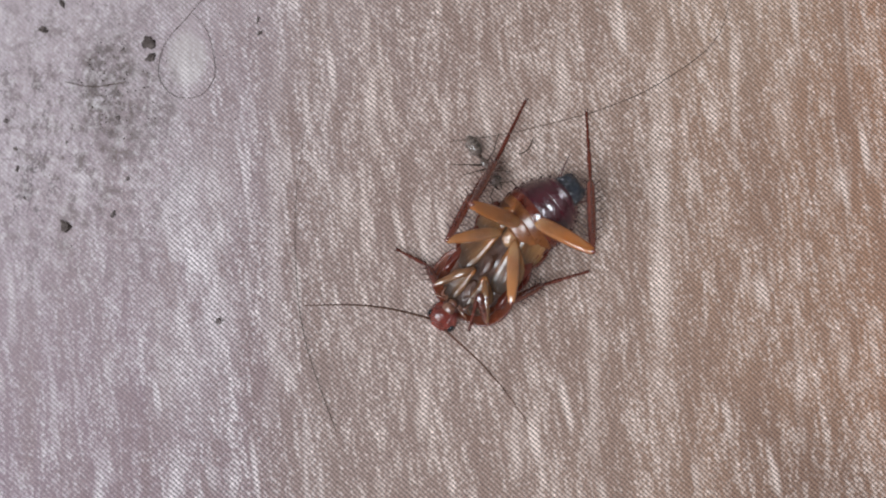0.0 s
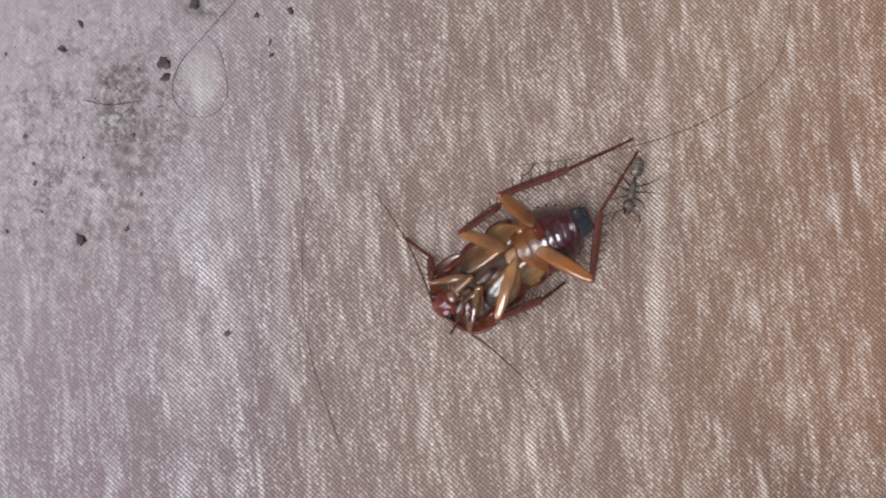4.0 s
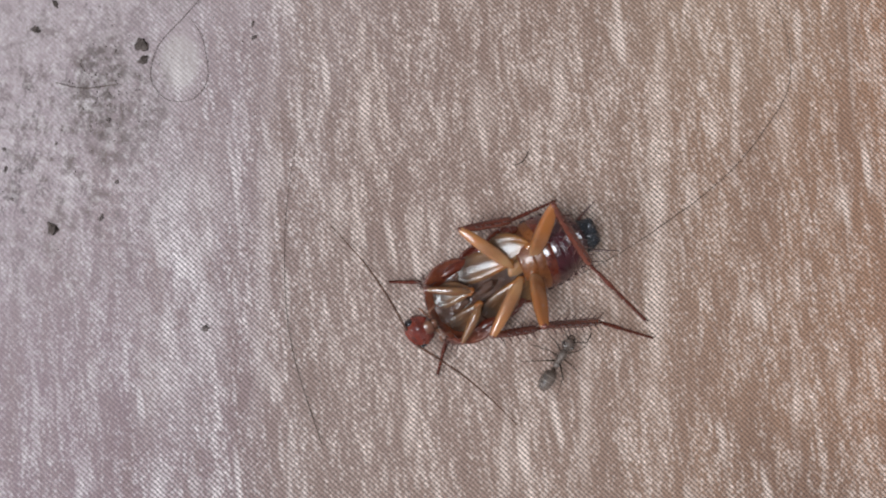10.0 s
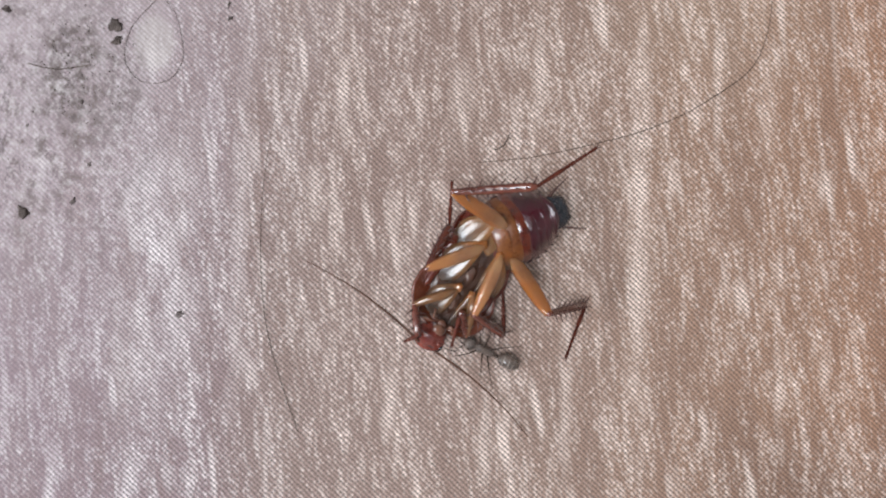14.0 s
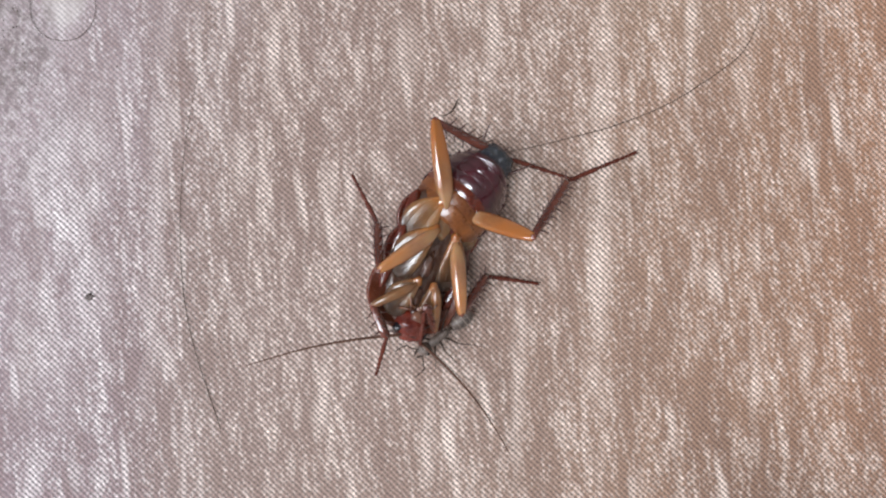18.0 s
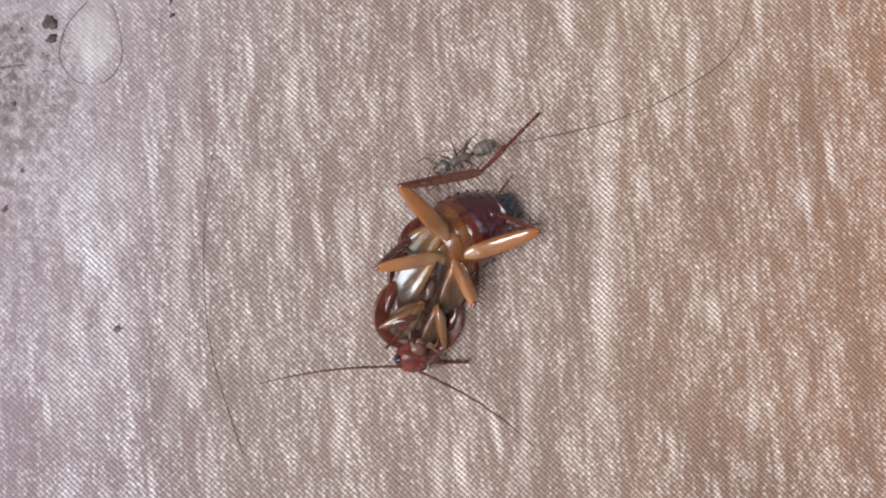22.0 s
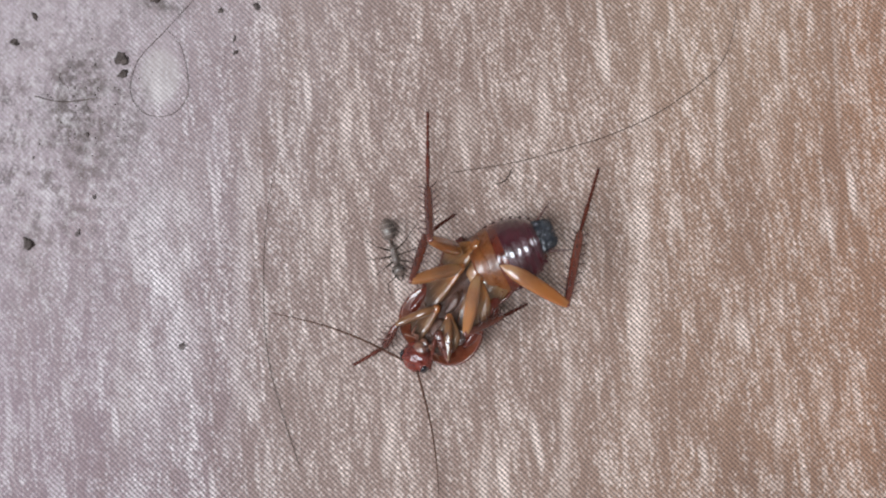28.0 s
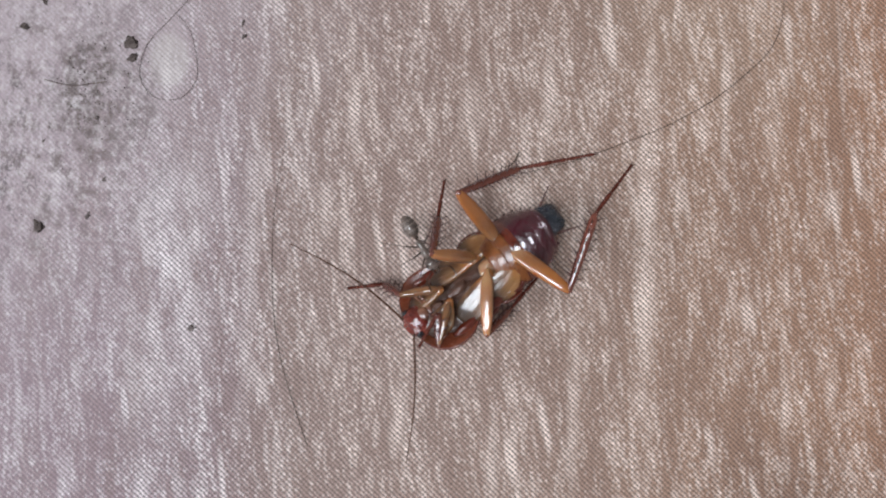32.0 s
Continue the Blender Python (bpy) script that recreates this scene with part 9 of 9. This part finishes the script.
    walk(antenna_b, [
        (0, aim(13.23, 0.52, 0.9, 78.4, -17.6)), (0.5, aim(12.88, 0.57, 0.9, 78.1, -18.4)), (1, aim(12.54, 0.62, 0.9, 77.9, -19.2)),
        (1.5, aim(12.29, 0.6, 0.9, 78.8, -19.8)), (2, aim(12.04, 0.59, 0.9, 79.7, -20.5)), (2.5, aim(11.44, 0.53, 0.9, 87.4, -19.6)),
        (3, aim(10.84, 0.48, 0.9, 94.9, -18.4)), (3.5, aim(10.98, 0.47, 0.9, 98.2, -18.9)), (4, aim(11.12, 0.45, 0.9, 101.6, -19.4)),
        (4.5, aim(10.1, 1.1, 0.9, 88, -28.1)), (5, aim(10.2, 1.1, 0.9, 85, -27.6)), (5.5, aim(10.3, 1.1, 0.9, 82.1, -27)),
        (6, aim(10.39, 1.1, 0.9, 79.2, -26.3)), (6.5, aim(10.49, 1.1, 0.9, 76.3, -25.6)), (7, aim(11.93, 0.27, 0.9, 103.3, -9.1)),
        (7.5, aim(11.79, 0.35, 0.9, 99.2, -8.8)), (8, aim(11.65, 0.44, 0.9, 95, -8.4)), (8.5, aim(12.82, 0.98, 0.9, 103.1, 10.6)),
        (9, aim(13.98, 1.52, 0.9, 112.2, 29.4)), (9.5, aim(14.18, 1.3, 0.9, 109.3, 15.5)), (10, aim(14.39, 1.08, 0.9, 106.8, 1.5)),
        (10.5, aim(14.29, 1.15, 0.9, 105.9, 8)), (11, aim(14.2, 1.22, 0.9, 105, 14.5)), (11.5, aim(14.31, 1.22, 0.9, 106.7, 17.2)),
        (12, aim(14.42, 1.21, 0.9, 108.6, 19.8)), (12.5, aim(14.06, 1.13, 0.9, 106.3, 11.9)), (13, aim(13.69, 1.04, 0.9, 104.2, 4.1)),
        (13.5, aim(13.54, 1.07, 0.9, 91.9, 6.4)), (14, aim(13.39, 1.1, 0.9, 79.6, 8.3)), (14.5, aim(11.37, 1.1, 0.9, 73.6, 10.4)),
        (15, aim(11.45, 1.1, 0.9, 72.4, 11.8)), (15.5, aim(11.54, 1.1, 0.9, 71.2, 13.2)), (16, aim(11.63, 1.1, 0.9, 70, 14.5)),
        (16.5, aim(11.71, 1.1, 0.9, 68.8, 15.9)), (17, aim(12.32, 1.82, 0.9, 69.7, 12.5)), (17.5, aim(11.9, 1.89, 0.9, 64.4, 12.1)),
        (18, aim(11.49, 1.95, 0.9, 59.2, 11.6)), (18.5, aim(11.5, 1.75, 0.9, 61.1, 11.3)), (19, aim(11.51, 1.55, 0.9, 63, 11.1)),
        (19.5, aim(12.03, 1.88, 0.9, 68.9, 37.3)), (20, aim(12.55, 2.21, 0.9, 81.8, 63)), (20.5, aim(12.54, 2.06, 0.9, 84.9, 60.4)),
        (21, aim(12.52, 1.9, 0.9, 87.6, 57.7)), (21.5, aim(12.59, 1.83, 0.9, 79, 35.8)), (22, aim(12.66, 1.75, 0.9, 74.3, 13.7)),
        (22.5, aim(12.6, 1.5, 0.9, 71.6, 10.6)), (23, aim(12.54, 1.25, 0.9, 69, 7.5)), (23.5, aim(12.61, 1.11, 0.9, 64.8, 4)),
        (24, aim(12.69, 0.96, 0.9, 60.7, 0.5)), (24.5, aim(12.25, 1.1, 0.9, 52, -16.1)), (25, aim(11.2, 0.54, 0.9, 48.7, -20.5)),
        (25.5, aim(12.02, 1.1, 0.9, 41.5, -25.9)), (26, aim(12.04, 1.1, 0.9, 40.2, -26)), (26.5, aim(12.06, 1.1, 0.9, 38.9, -26.1)),
        (27, aim(12.08, 1.1, 0.9, 37.6, -26.2)), (27.5, aim(12.1, 1.1, 0.9, 36.3, -26.3)), (28, aim(12.8, 0.96, 0.9, 38.4, -27.1)),
        (28.5, aim(11.91, 0.76, 0.9, 41, -23.7)), (29, aim(11.02, 0.57, 0.9, 43.5, -20.2)), (29.5, aim(11.63, 0.91, 0.9, 46.6, -22.2)),
        (30, aim(12.24, 1.24, 0.9, 49.7, -24.1)), (30.5, aim(12.38, 0.99, 0.9, 50.2, -22)), (31, aim(12.51, 0.73, 0.9, 50.7, -19.9)),
        (31.5, aim(11.83, 0.79, 0.9, 47.2, -22.6)), (32, aim(11.15, 0.85, 0.9, 43.5, -25.2)),
    ])
    walk(ant, [
        (0, lie(7.91, 14.96, 0, 0, -58)), (1, lie(9.69, 14.18, 0, 0, -57.7)), (2, lie(8.58, 14.59, 0, 0, -41.7)), (2.5, lie(8.36, 16.6, 0, 0, -20.9)),
        (3, lie(13.21, 20.7, 0, 0, -12)), (3.3, lie(21.49, 21.95, -.1, 0, -9.4)), (3.6, lie(24.2, 20.68, -.1, 0, -56.6)),
        (4, lie(27.3, 15.2, -.1, 0, -102.1)), (4.5, lie(26.8, 12.03, -.1, 0, -104.3)), (6.5, lie(22.02, 0.83, 0, 0, 155.3)),
        (7, lie(22.06, 0.46, 0, 0, 154.7)), (7.5, lie(21.02, -1.62, 0, 0, 135)), (8, lie(19.21, -1.77, 0, 0, 111.3)), (9, lie(15.12, -5.3, 0, 0, 98.4)),
        (9.5, lie(12.95, -8.47, 0, 0, 83.6)), (10, lie(18.06, -8.63, 0, 0, 59.8)), (10.5, lie(20.22, -7.81, 0, 0, 102.2)),
        (11, lie(18.94, -8.69, 0, 0, 152.9)), (12, lie(14.32, -8, -.1, 0, 140.7)), (13, lie(11.27, -8.53, -.1, 0, 151.1)),
        (14, lie(12.62, -8.99, -.1, 0, 155.7)), (14.5, lie(13.66, -8.85, -.1, 0, 153.6)), (16.5, lie(15.97, -8.31, -.1, 0, 126.7)),
        (17, lie(17.01, -7.75, -.1, 0, 140.3)), (17.5, lie(16.95, -6.51, 0, 0, 168.3)), (18, lie(13.66, -7.86, 0.6, 0, -140.1)),
        (18.2, lie(18.33, -5.68, 0, 0, 135)), (18.8, lie(25, 0.31, 0, 0, 145.4)), (19, lie(25.24, 0.7, 0, 0, 156.6)),
        (19.4, lie(27.52, 3.03, -.1, 0, -173)), (20, lie(23.99, 6.04, 0.2, 0, 150.4)), (20.6, lie(23.8, 7.43, 0.4, 0, 96)),
        (21, lie(22.55, 7.39, 0.4, 0, 53.1)), (21.3, lie(21.64, 10.52, 1.1, 0, 87.2)), (21.8, lie(17.34, 15.83, 1.6, 0, -168.1)),
        (22, lie(14.12, 15.5, 1.8, 0, -153.3)), (22.4, lie(8.07, 12.75, 0.4, 0, -90.4)), (23, lie(7.04, 10.96, 0.2, 0, -90)),
        (24, lie(7.46, 11.92, 0.2, 0, -98.8)), (24.5, lie(6.05, 12.39, 0.3, 0, -104.6)), (25, lie(5.15, 13.96, 0.4, 0, -111.4)),
        (25.5, lie(3.89, 13.88, 0.3, 0, -117.8)), (27.5, lie(0.85, 9.62, 0.1, 0, -81.5)), (28, lie(0.02, 7.68, 0.1, 0, -73.5)),
        (28.4, lie(0.27, 5.68, 0.2, 0, -33.7)), (29, lie(-.64, 4.33, 0.4, 0, -16.6)), (30, lie(0.65, 4.31, 0.8, 0, 23.7)),
        (30.5, lie(0.42, 4.73, 3.1, 0, 16)), (31, lie(5.91, 10.37, 10.6, 0, 10)), (31.4, lie(3.95, 8.46, 7.1, 0, -37.5)),
        (32, lie(2.38, 5.87, 4.1, 0, -56.6)),
    ])
    walk(moving_hair, [
        (0, lie(37.16, 29.3, 0, 0, 2)), (2, lie(40.95, 29.21, 0, 0, 4)), (4, lie(44.9, 28.51, 0, 0, 1)), (7, lie(46.39, 28.5, 0, 0, 7)),
        (8, lie(45.49, 28.81, 0, 0, 9)), (9, lie(46.2, 26.4, 0, 0, 17)), (11, lie(47.53, 24.88, 0, 0, 25)), (14, lie(44.12, 26.07, 0, 0, 2)), (18, lie(46.01, 23.39, 0, 0, 3)), (19, lie(45.58, 23.93, 0, 0, 1)), (22, lie(44.3, 27.46, 0, 0, 1)),
        (23, lie(44.28, 26.56, 0, 0, 2)), (25, lie(39.8, 30.93, 0, 0, 4)), (28, lie(39.81, 30.76, 0, 0, 5)), (30, lie(41.5, 28.27, 0, 0, -2)),
        (32, lie(46.09, 31.52, 0, 0, 10)),
    ])
    for i, (ob, x, y, z, s) in enumerate(ant_legs):
        walk(ob, [(k * 0.25, lie(x, y, z, 0, s * 13 * math.sin(k * (1.7 + 0.13 * i) + i * 2.2))) for k in range(129)])


motions()
